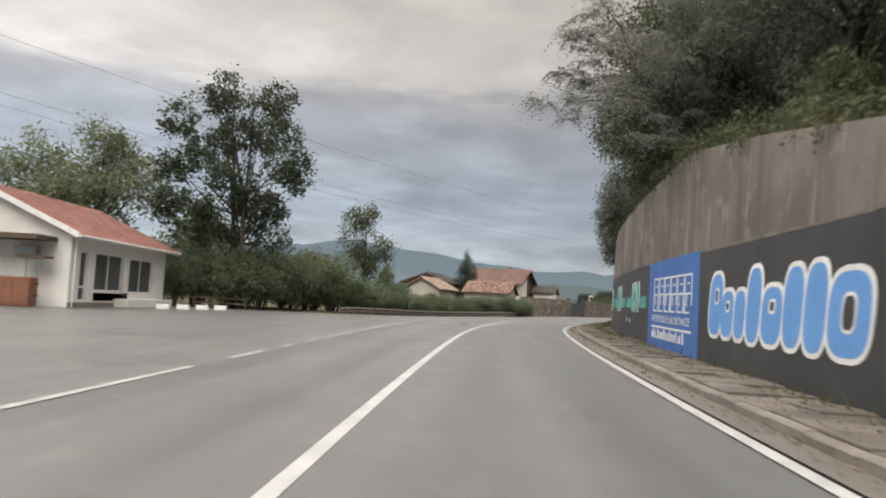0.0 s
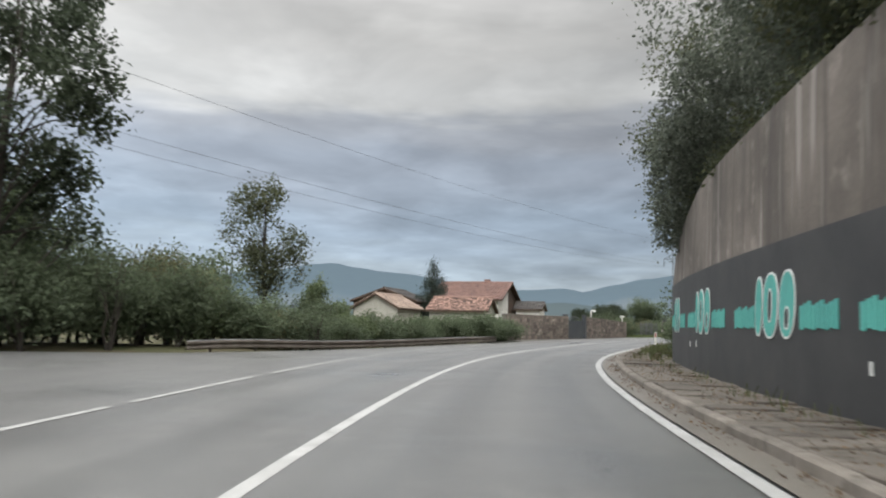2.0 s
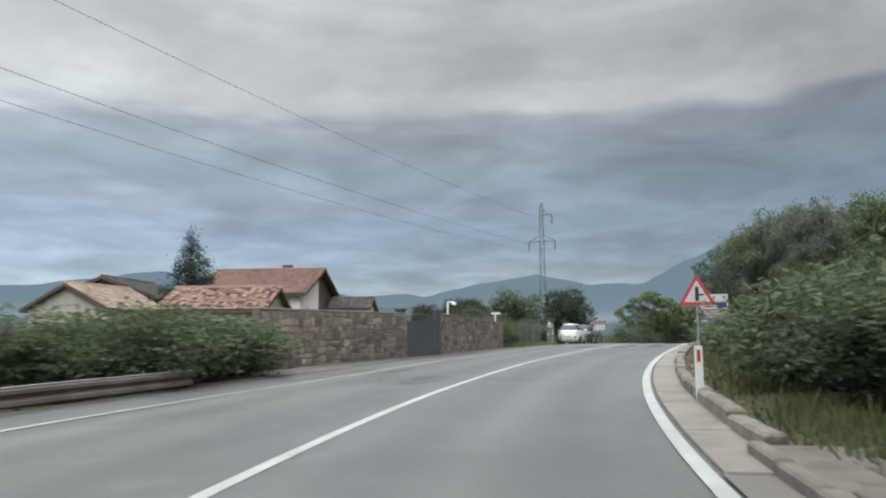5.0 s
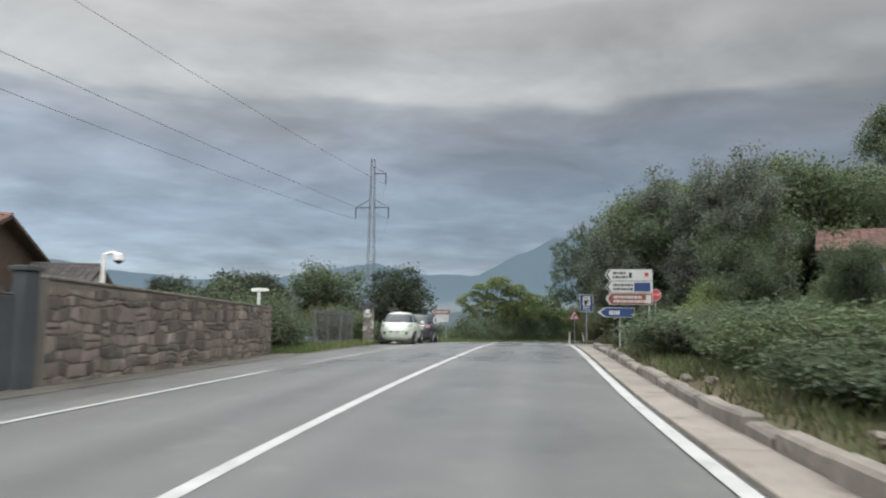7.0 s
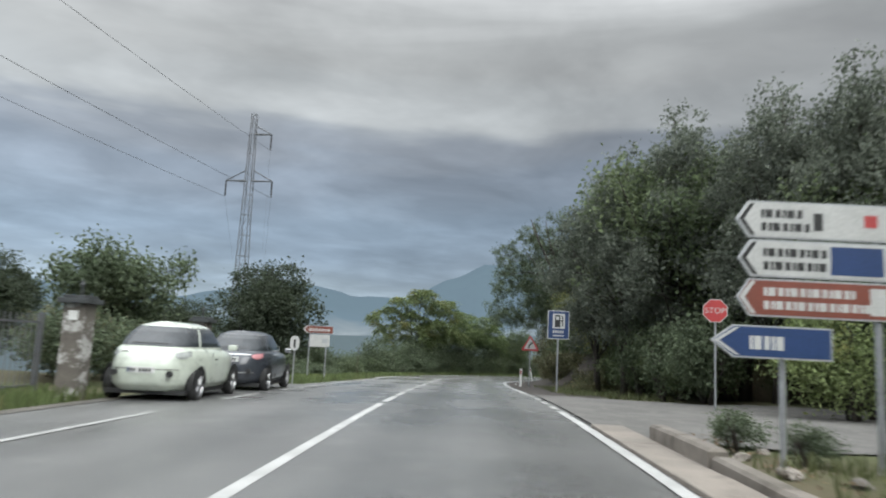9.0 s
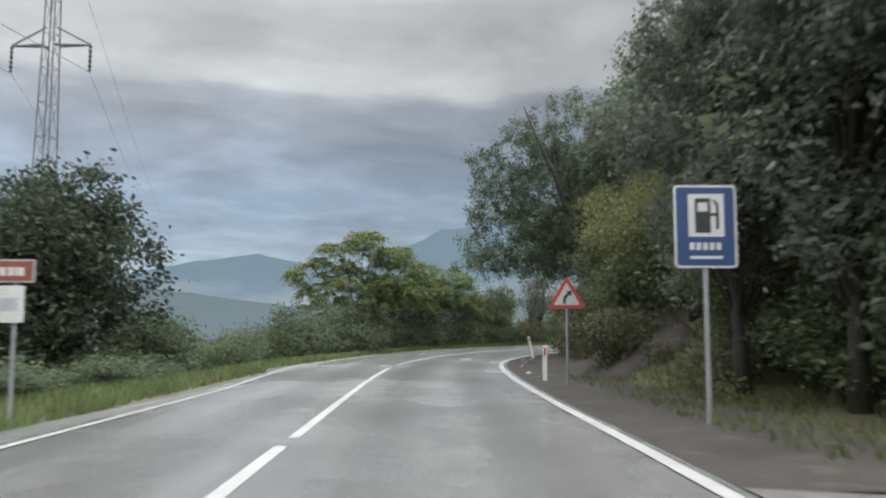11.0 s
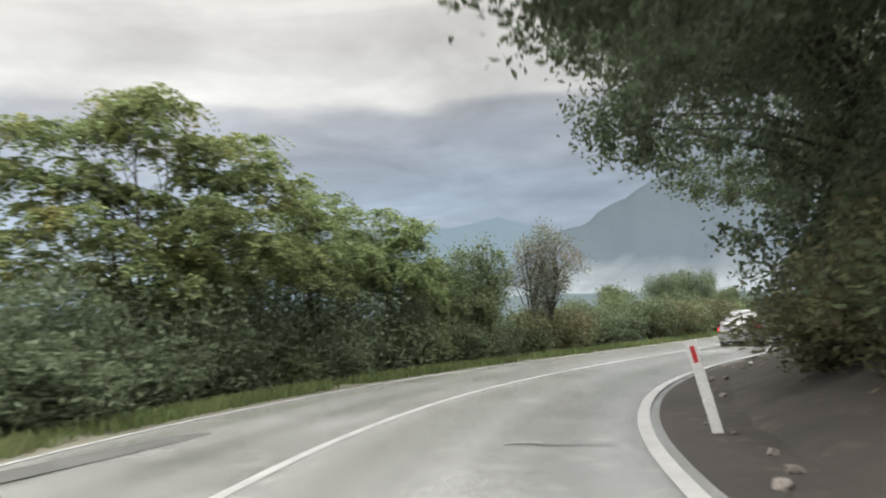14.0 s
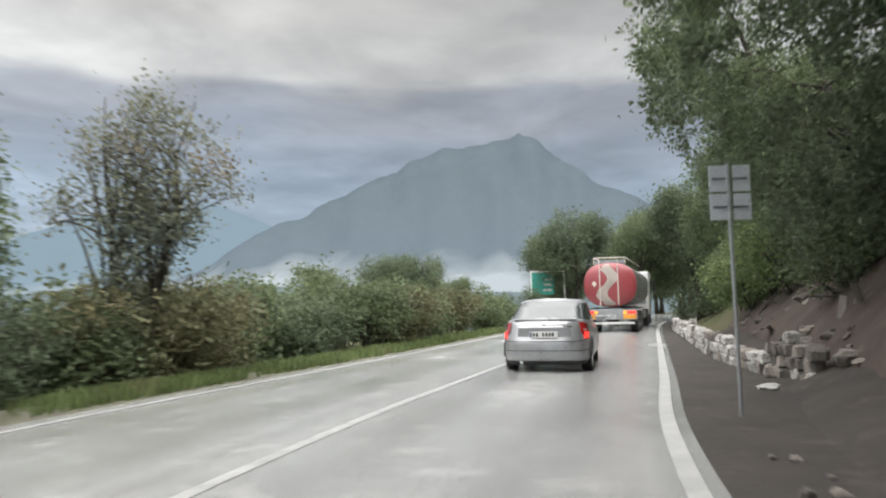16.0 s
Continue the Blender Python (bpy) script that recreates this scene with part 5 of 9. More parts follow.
M["stone"] = material("wall_stone", (0.138, 0.113, 0.097), (0.088, 0.073, 0.064), 1.3, 0.9, 0.5, 25, vary=0.5, island=0.45, third=(0.2, 0.178, 0.152), third_at=(0.55, 0.72))
M["mortar"] = material("wall_mortar", (0.15, 0.136, 0.12), (0.095, 0.086, 0.076), 0.9, 0.95, 0.5, 30)
M["gate_paint"] = material("dark_gate_paint", (0.045, 0.05, 0.058), (0.065, 0.07, 0.075), 1.0, 0.5, 0.1, 30)
M["steel"] = material("galvanised_steel", (0.36, 0.37, 0.38), (0.27, 0.275, 0.28), 3, 0.45, 0.1, 30, metal=0.6)
M["steel_dark"] = material("weathered_steel", (0.16, 0.165, 0.17), (0.11, 0.11, 0.115), 2, 0.6, 0.15, 30, metal=0.4)
M["rust"] = material("rusty_rail", (0.155, 0.135, 0.118), (0.095, 0.078, 0.065), 2, 0.7, 0.2, 30, metal=0.3)
M["black"] = material("black_plastic", (0.02, 0.02, 0.02), (0.03, 0.03, 0.03), 3, 0.6, 0.1, 40)
M["rubber"] = material("tyre_rubber", (0.022, 0.022, 0.022), (0.035, 0.034, 0.033), 6, 0.85, 0.2, 40)


def tile_roof(name, parent, a, b, c, d, mat, rows, cols, lift=0.05, label=""):
    """A tiled slope between ridge ends a, b and eave ends d, c, as courses of overlapping curved tiles."""
    a, b, c, d = (Vector(q) for q in (a, b, c, d))
    n = (b - a).cross(d - a).normalized()
    if n.z < 0:
        n = -n
    vs, fs = [], []
    for r in range(rows):
        for q in range(cols):
            base = len(vs)
            for f, up in ((r / rows, 0.0), ((r + 1.12) / rows, lift * 0.9)):
                f = min(f, 1.03)
                p0, p1 = a.lerp(d, f), b.lerp(c, f)
                for k, hgt in ((0.02, 0), (0.3, 0.8), (0.7, 0.8), (0.98, 0)):
                    vs.append(p0.lerp(p1, (q + k) / cols) + n * (lift * hgt + up + 0.02))
            fs += [(base + k, base + k + 1, base + 5 + k, base + 4 + k) for k in range(3)]
            fs.append((base + 4, base + 5, base + 6, base + 7))
    ob = mesh_object(name, vs, fs, mat)
    ob.parent = parent
    if label:
        ob["label"] = label
    return ob


def slab_between(a, b, c, d, thick):
    """A flat slab with four corners, thick metres deep below them."""
    bm = bmesh.new()
    top = [bm.verts.new(Vector(q)) for q in (a, b, c, d)]
    low = [bm.verts.new(Vector(q) - Vector((0, 0, thick))) for q in (a, b, c, d)]
    bm.faces.new(top)
    bm.faces.new(low[::-1])
    for k in range(4):
        bm.faces.new((top[k], low[k], low[(k + 1) % 4], top[(k + 1) % 4]))
    bmesh.ops.recalc_face_normals(bm, faces=bm.faces[:])
    return bm


def panel_with_holes(width, height, holes, thick, gable=0.0):
    """An upright wall in the xz plane with rectangular openings right through it."""
    xs = sorted({0.0, width, *[h[0] for h in holes], *[h[1] for h in holes]})
    zs = sorted({0.0, height, *[h[2] for h in holes], *[h[3] for h in holes]})
    bm = bmesh.new()
    for x0, x1 in zip(xs, xs[1:]):
        for z0, z1 in zip(zs, zs[1:]):
            mx, mz = (x0 + x1) / 2, (z0 + z1) / 2
            if any(h[0] < mx < h[1] and h[2] < mz < h[3] for h in holes):
                continue
            box(bm, x0, x1, 0, thick, z0, z1)
    bmesh.ops.remove_doubles(bm, verts=bm.verts[:], dist=0.001)
    inner = [f for f in bm.faces if len([1 for e in f.edges if len(e.link_faces) > 2]) == 4]
    bmesh.ops.delete(bm, geom=inner, context="FACES_ONLY")
    if gable:
        prism(bm, [(0, height), (width, height), (width / 2, height + gable)], 0, thick, "y")
    return bm


def window(parent, x0, x1, z0, z1, y, mat_frame, bars=1, low_panel=0.0):
    """Frame, panes and sill set into an opening of a wall in the xz plane."""
    w = part("window", boxes((x0, x0 + 0.07, y, y + 0.07, z0, z1), (x1 - 0.07, x1, y, y + 0.07, z0, z1), (x0 + 0.07, x1 - 0.07, y, y + 0.07, z0, z0 + 0.07), (x0 + 0.07, x1 - 0.07, y, y + 0.07, z1 - 0.07, z1)), mat_frame, parent, "white-framed window")
    n = bars + 1
    for k in range(n):
        a = x0 + 0.07 + (x1 - x0 - 0.14) * k / n
        b = x0 + 0.07 + (x1 - x0 - 0.14) * (k + 1) / n
        part("pane", boxes((a, b, y + 0.03, y + 0.045, z0 + 0.07, z1 - 0.07)), M["glass"], w, "dark glass pane")
        if k:
            part("mullion", boxes((a - 0.035, a + 0.035, y - 0.005, y + 0.06, z0 + 0.07, z1 - 0.07)), mat_frame, w)
    part("sill", boxes((x0 - 0.05, x1 + 0.05, y - 0.12, y - 0.001, z0 - 0.07, z0 - 0.005)), M["render_white"], w)
    return w


def house_by_forecourt():
    """White single-storey house: the long wall faces the road, the gable faces the oncoming walk."""
    ob = thing("house", pose(-15.7, 30.3, 0.16), "white single-storey house with a red tiled roof and large windows", "house")
    L, D, H, G = 10.3, 8.4, 3.15, 1.95
    holes = [(2.2, 5.1, 0.75, 2.5), (5.75, 8.7, 0.72, 2.45), (0.85, 1.55, 0.3, 2.5)]
    # the long wall runs along y at x = 0 and shows its face to +x
    m_long = Matrix.Rotation(radians(90), 4, "Z")
    wl = part("wall", panel_with_holes(L, H, holes, 0.3), M["render_white"], ob)
    wl.matrix_basis = m_long
    for h in holes[:2]:
        w = window(wl, *h, 0.10, M["frame_white"], 1)
    dr = part("door", boxes((0.85, 0.93, 0.08, 0.16, 0.3, 2.5), (1.47, 1.55, 0.08, 0.16, 0.3, 2.5), (0.93, 1.47, 0.08, 0.16, 2.42, 2.5), (0.93, 1.47, 0.08, 0.16, 0.3, 0.38), (0.93, 1.47, 0.08, 0.16, 0.88, 0.96)), M["frame_white"], wl, "narrow white glazed door")
    part("pane", boxes((0.93, 1.47, 0.11, 0.125, 0.96, 2.42)), M["glass"], dr)
    part("pane", boxes((0.93, 1.47, 0.11, 0.125, 0.38, 0.88)), M["glass"], dr)
    g = part("gable_wall", panel_with_holes(D - 0.3, H, [], 0.3, G), M["render_white"], ob)
    g.matrix_basis = Matrix.Translation((-D, 0, 0))
    g2 = part("gable_wall", panel_with_holes(D - 0.3, H, [], 0.3, G), M["render_white"], ob)
    g2.matrix_basis = Matrix.Translation((-D, L - 0.3, 0))
    part("back_wall", boxes((-D - 0.3, -D, 0, L, 0, H)), M["render_white"], ob)
    e = 0.55
    rz, ez = H + G + 0.1, H - 0.1
    xm = -D / 2
    tile_roof("roof_slope", ob, (xm, L + e, rz), (xm, -e, rz), (e, -e, ez), (e, L + e, ez), M["tile_red"], 16, 34, label="red tiled roof slope")
    tile_roof("roof_slope", ob, (xm, -e, rz), (xm, L + e, rz), (-D - e, L + e, ez), (-D - e, -e, ez), M["tile_red"], 16, 34, label="red tiled roof slope")
    part("roof_deck", slab_between((xm, -e, rz), (e, -e, ez), (e, L + e, ez), (xm, L + e, rz), 0.14), M["render_white"], ob)
    part("roof_deck", slab_between((xm, -e, rz), (xm, L + e, rz), (-D - e, L + e, ez), (-D - e, -e, ez), 0.14), M["render_white"], ob)
    part("barge_board", slab_between((xm, -e - 0.06, rz + 0.12), (e, -e - 0.06, ez + 0.12), (e, -e, ez + 0.12), (xm, -e, rz + 0.12), 0.24), M["frame_white"], ob)
    part("barge_board", slab_between((xm, -e - 0.06, rz + 0.12), (xm, -e, rz + 0.12), (-D - e, -e, ez + 0.12), (-D - e, -e - 0.06, ez + 0.12), 0.24), M["frame_white"], ob)
    part("gutter", tubes(([(e + 0.06, -e, ez - 0.02), (e + 0.06, L + e, ez - 0.02)], 0.06, 8)), M["frame_white"], ob)
    part("downpipe", tubes(([(0.07, 0.25, ez - 0.1), (0.07, 0.25, 0.05)], 0.045, 8)), M["frame_white"], ob)
    part("porch_roof", boxes((-D, -0.6, -1.6, -0.002, 2.75, 2.95)), M["dark_wood"], ob, "dark wooden porch roof under the gable")
    part("ventilator", boxes((-2.2, -1.3, -0.35, -0.002, 2.1, 2.5)), M["steel"], ob, "grey ventilation box")
    part("plinth", boxes((0.002, 0.06, 0.0, L, -0.1, 0.25)), M["kerb"], ob)
    part("flower_bed", boxes((0.002, 0.7, 4.2, 9.9, -0.1, 0.42), bevel=0.03), M["render_white"], ob, "white rendered planter under the windows")
    return ob


house_by_forecourt()
cab = thing("cabinet", pose(-17.0, 28.9, 0.12), "rust-brown metal cabinet beside the house porch", "cabinet")
part("body", boxes((-0.65, 0.65, -0.3, 0.3, 0.08, 1.25), bevel=0.02), M["rust_wood"], cab)
part("door", boxes((-0.6, -0.02, -0.325, -0.302, 0.14, 1.2), bevel=0.006), M["rust_wood"], cab)
part("door", boxes((0.02, 0.6, -0.325, -0.302, 0.14, 1.2), bevel=0.006), M["rust_wood"], cab)
part("plinth", boxes((-0.6, 0.6, -0.26, 0.26, 0.0, 0.08)), M["black"], cab)
for z in (0.5, 0.95):
    part("bracket", boxes((0.652, 0.85, -0.03, 0.03, z, z + 0.05)), M["black"], cab)
col = thing("porch_post", pose(-16.75, 28.95, 0.12), "slim grey steel posts carrying a small roof", "post")
part("post", tubes(([(-0.25, 0.45, 0), (-0.25, 0.45, 2.05)], 0.035, 8)), M["steel"], col)
part("post", tubes(([(0.25, 0.45, 0), (0.25, 0.45, 2.05)], 0.035, 8)), M["steel"], col)
part("cover", boxes((-0.6, 0.6, 0.2, 0.85, 2.05, 2.14)), M["dark_wood"], col)

# white kerb blocks beside the house
for k in range(4):
    p = at_ground(-13.55 + 0.63 * k, 35.2 + 0.97 * k)
    kb = mesh_object("kerb_block", [], [])
    bm = boxes((-0.3, 0.3, -0.14, 0.14, 0, 0.27), bevel=0.03)
    bm.to_mesh(kb.data)
    bm.free()
    kb.data.materials.append(M["white"])
    kb.matrix_basis = Matrix.Translation((p.x, p.y, p.z + 0.03))
    tagged(kb, "white painted concrete kerb block at the forecourt's edge", "kerb block", "white kerb blocks")

# low fence beside the house
fc = thing("fence", pose(-14.6, 42.6, 0.12), "low grey wooden fence beside the forecourt", "fence")
for k in range(4):
    part("post", boxes((-0.04 + k * 1.0, 0.04 + k * 1.0, -0.04, 0.04, 0, 0.75), bevel=0.01), M["dark_wood"], fc)
for z in (0.35, 0.65):
    part("rail", boxes((-0.1, 3.1, -0.065, -0.041, z, z + 0.09)), M["dark_wood"], fc)


def simple_house(name, label, m, width, depth, height, rise, mat, rows, cols, windows=(), over=0.45, chimney=None, wall_mat="render_white"):
    """A house whose ridge runs along its local x; windows: (x0, x1, z0, z1) on the front wall, g: on the right gable."""
    ob = thing(name, m, label, "house")
    front = [w for w in windows if w[0] != "g"]
    fw = part("wall", panel_with_holes(width, height, front, 0.28), M[wall_mat], ob)
    for w in front:
        window(fw, *w, 0.1, M["frame_white"], 1)
    bw = part("wall", panel_with_holes(width, height, [], 0.28), M[wall_mat], ob)
    bw.matrix_basis = Matrix.Translation((0, depth - 0.28, 0))
    side = [w[1:] for w in windows if w[0] == "g"]
    for x, holes in ((width, side), (0.28, [])):
        gw = part("gable_wall", panel_with_holes(depth - 0.56, height, holes, 0.28, rise), M[wall_mat], ob)
        gw.matrix_basis = Matrix.Translation((x, 0.28, 0)) @ Matrix.Rotation(radians(90), 4, "Z")
        for w in holes:
            window(gw, *w, 0.1, M["frame_white"], 0)
    rz, ez, ym = height + rise + 0.08, height - 0.12 + 0.02, depth / 2
    part("roof_deck", slab_between((-over, ym, rz), (width + over, ym, rz), (width + over, -over, ez), (-over, -over, ez), 0.16), M["dark_wood"], ob)
    part("roof_deck", slab_between((-over, ym, rz), (-over, depth + over, ez), (width + over, depth + over, ez), (width + over, ym, rz), 0.16), M["dark_wood"], ob)
    tile_roof("roof_slope", ob, (-over, ym, rz), (width + over, ym, rz), (width + over, -over, ez), (-over, -over, ez), mat, rows, cols)
    tile_roof("roof_slope", ob, (width + over, ym, rz), (-over, ym, rz), (-over, depth + over, ez), (width + over, depth + over, ez), mat, rows, cols)
    part("ridge", tubes(([(-over, ym, rz + 0.06), (width + over, ym, rz + 0.06)], 0.10, 8)), mat, ob)
    if chimney:
        cx, cy, ch = chimney
        part("chimney", boxes((cx - 0.3, cx + 0.3, cy - 0.3, cy + 0.3, height, height + rise + ch), (cx - 0.38, cx + 0.38, cy - 0.38, cy + 0.38, height + rise + ch - 0.001, height + rise + ch + 0.1)), M["tile_brown"], ob)
    return ob


M["render_grey"] = material("weathered_grey_render", (0.40, 0.39, 0.345), (0.29, 0.28, 0.25), 0.7, 0.9, 0.3, 20)
M["render_ochre"] = material("ochre_render", (0.52, 0.44, 0.28), (0.42, 0.35, 0.22), 0.8, 0.9, 0.3, 20)
# main house behind the stone wall; the rear half of its gable is clad in dark boards
main = simple_house("house", "white house with a wide brown tiled roof behind the stone wall", Matrix.Translation((3.08, 105.31, 0.3)) @ Matrix.Rotation(radians(-18.9), 4, "Z"), 7.95, 10.7, 4.2, 2.1, M["tile_brown"], 22, 26, [(5.2, 6.3, 1.7, 2.9), ("g", 1.6, 2.3, 1.9, 3.2)], 0.6, (5.2, 5.9, 0.4))
for k in range(14):
    y0, y1 = 5.35 + k * 0.36, 5.35 + k * 0.36 + 0.345
    z0, z1 = (4.18 + 2.1 * (1 - abs(y - 5.35) / 5.35) for y in (y0, y1))
    bm = bmesh.new()
    face = bm.faces.new([bm.verts.new(q) for q in ((7.953, y0, 1.4), (7.953, y1, 1.4), (7.953, y1, z1), (7.953, y0, z0))])
    for el in bmesh.ops.extrude_face_region(bm, geom=[face])["geom"]:
        if isinstance(el, bmesh.types.BMVert):
            el.co.x += 0.03
    bmesh.ops.recalc_face_normals(bm, faces=bm.faces)
    part("cladding_board", bm, M["dark_wood"], main)
simple_house("shed", "small white shed with a low dark tile roof", Matrix.Translation((13.5, 109.1, 0.3)) @ Matrix.Rotation(radians(-18.9), 4, "Z"), 3.0, 3.2, 3.3, 0.75, M["tile_dark"], 8, 10, [], 0.35)
simple_house("outbuilding", "low outbuilding roofed with chequered pale and terracotta tiles", Matrix.Translation((2.57, 90.04, 0.3)) @ Matrix.Rotation(radians(-15.2), 4, "Z"), 5.5, 5.8, 2.58, 1.17, M["tile_mixed"], 15, 26, [(1.4, 2.3, 1.1, 2.0)], 0.35, wall_mat="render_grey")
simple_house("outbuilding", "low grey cottage with a sun-bleached tile roof behind the hedge", Matrix.Translation((-0.61, 92.77, 0.3)) @ Matrix.Rotation(radians(65.8), 4, "Z"), 5.6, 5.0, 2.75, 1.3, M["tile_pale"], 12, 20, [], 0.35, wall_mat="render_grey")
simple_house("barn", "dark weathered barn with a grey-brown tile roof", Matrix.Translation((1.12, 99.6, 0.3)) @ Matrix.Rotation(radians(72.1), 4, "Z"), 7.0, 7.4, 3.7, 1.28, M["tile_dark"], 14, 22, [], 0.35, wall_mat="dark_wood")
simple_house("house", "pale hillside house half hidden by trees", Matrix.Translation((51.2, 90.4, ground_z(51.2, 90.4) - 0.1)) @ Matrix.Rotation(radians(-55), 4, "Z"), 9, 8, 5.0, 1.3, M["tile_brown"], 12, 24, [(1.2, 2.4, 3.0, 4.3), (4.6, 5.8, 3.0, 4.3)], 0.7, wall_mat="render_ochre")


# ---- stone garden wall, gate ----
def stone_wall(s0, s1, u0, u1, h0, h1, label, budget, seed):
    a, b = road(s0, u0), road(s1, u1)
    a.z, b.z = ground_z(a.x, a.y) - 0.05, ground_z(b.x, b.y) - 0.05
    d = b - a
    length = d.length
    ang = math.atan2(d.y, d.x)
    ob = thing("stone_wall", Matrix.Translation(a) @ Matrix.Rotation(ang, 4, "Z"), label, "wall", "garden walls")
    rise = d.z
    th = 0.34
    bm = bmesh.new()
    vs = [bm.verts.new(q) for q in ((0, 0.004, -0.3), (length, 0.004, rise - 0.3), (length, 0.004, rise + h1), (0, 0.004, h0), (0, th, -0.3), (length, th, rise - 0.3), (length, th, rise + h1), (0, th, h0))]
    for f in ((0, 1, 2, 3), (5, 4, 7, 6), (4, 0, 3, 7), (1, 5, 6, 2), (3, 2, 6, 7), (4, 5, 1, 0)):
        bm.faces.new([vs[k] for k in f])
    part("core", bm, M["mortar"], ob, "rough mortar core")
    cop = bmesh.new()
    box(cop, -0.01, length + 0.01, -0.025, th + 0.03, 0, 0.06, 0.02)
    for v in cop.verts:
        v.co.z += h0 + (h1 + rise - h0) * v.co.x / length
    part("coping", cop, M["kerb"], ob, "grey concrete coping")
    # rubble of uneven size: wavering beds, slanting joints, stones a little proud of flush mortar
    rng = R(seed)
    hi = max(h0, h1)
    beds = [0.0]
    while beds[-1] < hi - 0.12:
        beds.append(beds[-1] + rng.uniform(0.13, 0.30))
    ph = rng.uniform(0, 6.28, len(beds) + 1)

    def bed(r, x):
        return beds[r] + (0.0 if r == 0 else 0.03 * math.sin(x * 1.3 + ph[r]) + 0.028 * math.sin(x * 5.1 + 2 * ph[r]) + 0.02 * math.sin(x * 11.3 + 3 * ph[r]))
    extra_v, extra_f, count = [], [], 0
    for r in range(len(beds) - 1):
        x = -rng.uniform(0, 0.2)
        slant = 0.0
        while x < length - 0.06:
            w = rng.uniform(0.14, 0.26) if rng.uniform() < 0.5 else rng.uniform(0.26, 0.55)
            nxt = rng.uniform(-0.06, 0.06)
            x0, x1 = max(0.0, x), min(length, x + w)
            if x1 - x0 > 0.07:
                g = rng.uniform(0.006, 0.016)
                split = rng.uniform(0.35, 0.65) if w > 0.26 and rng.uniform() < 0.3 and beds[r + 1] - beds[r] > 0.2 else None
                rows = ((0.0, split - 0.03), (split + 0.03, 1.0)) if split else ((0.0, 1.0),)
                for f0, f1 in rows:
                    ring = []
                    for fx, fz in ((0, 0), (0.5, -0.06), (1, 0), (1.04, 0.5), (1, 1), (0.5, 1.06), (0, 1), (-0.04, 0.5)):
                        ff = f0 + (f1 - f0) * min(1, max(0, fz))
                        xx = x0 + g + (x1 - x0 - 2 * g) * min(1.0, max(0.0, fx)) + (slant if fx < 0.4 else nxt if fx > 0.6 else 0) * (ff - 0.5) + rng.uniform(-0.012, 0.012)
                        zz = bed(r, xx) * (1 - ff) + bed(r + 1, xx) * ff + (g if fz < 0.3 else -g if fz > 0.7 else 0) + rng.uniform(-0.014, 0.014)
                        ring.append((min(length - 0.005, max(0.005, xx)), zz))
                    cx = sum(q[0] for q in ring) / 8
                    cz = sum(q[1] for q in ring) / 8
                    top = h0 + (h1 - h0) * cx / length
                    if max(q[1] for q in ring) > top - 0.005:
                        ring = [(a_, min(c_, top - 0.01)) for a_, c_ in ring]
                        if max(q[1] for q in ring) - min(q[1] for q in ring) < 0.05:
                            continue
                    out = -rng.uniform(0.004, 0.02)
                    tip = rng.uniform(-0.012, 0.012)
                    lift = rise * cx / length
                    verts = [(a_, 0.03, c_ + lift) for a_, c_ in ring] + [(cx + (a_ - cx) * 0.92, out + tip * (a_ - cx) / w, cz + (c_ - cz) * 0.88 + lift) for a_, c_ in ring] + [(cx, out - 0.008, cz + lift)]
                    faces = [(k, (k + 1) % 8, 8 + (k + 1) % 8, 8 + k) for k in range(8)] + [(8 + k, 8 + (k + 1) % 8, 16) for k in range(8)]
                    if count < budget:
                        mesh_object("stone", verts, faces, M["stone"]).parent = ob
                        count += 1
                    else:
                        base = len(extra_v)
                        extra_v += verts
                        extra_f += [tuple(base + k for k in f) for f in faces]
            x += w
            slant = nxt
    if extra_v:
        r = mesh_object("stones", extra_v, extra_f, M["stone"])
        r.parent = ob
        r["kind"] = "stuff"


stone_wall(74.6, 82.3, -7.6, -5.9, 2.0, 1.85, "rough stone garden wall with mortar joints beside the road", 170, 101)
stone_wall(85.2, 95.6, -5.5, -5.75, 1.85, 1.5, "rough stone garden wall running on from the gate", 120, 102)


def garden_gate():
    a, b = road(82.4, -6.05), road(84.6, -5.6)
    a.z = b.z = ground_z(a.x, a.y)
    d = b - a
    L = d.length
    ob = thing("garden_gate", Matrix.Translation(a) @ Matrix.Rotation(math.atan2(d.y, d.x), 4, "Z"), "closed dark grey steel driveway gate with spiked arched top", "gate")
    part("gate_leaf", boxes((0.0, L, 0.0, 0.05, 0.08, 1.55), bevel=0.01), M["gate_paint"], ob, "dark sheet steel leaf")
    n = 17
    for k in range(n):
        f = (k + 0.5) / n
        top = 1.62 + 0.28 * math.sin(math.pi * min(1, f * 1.1))
        bm = tubes(([(L * f, 0.025, 1.5), (L * f, 0.025, top), (L * f, 0.025, top + 0.1)], [0.014, 0.014, 0.002], 6))
        part("spike", bm, M["gate_paint"], ob)
    pts = [(L * k / 12, 0.025, 1.58 + 0.28 * math.sin(math.pi * min(1, k / 12 * 1.1))) for k in range(13)]
    part("top_rail", tubes((pts, 0.025, 6)), M["gate_paint"], ob)
    part("track", boxes((-0.2, L + 0.3, -0.12, 0.12, 0.0, 0.03)), M["frame_white"], ob)
    for x in (-0.22, L + 0.22):
        part("gate_post", boxes((x - 0.14, x + 0.14, -0.1, 0.18, -0.1, 1.95), (x - 0.18, x + 0.18, -0.14, 0.22, 1.951, 2.03), bevel=0.015), M["gate_paint"], ob, "dark square gate post")


garden_gate()


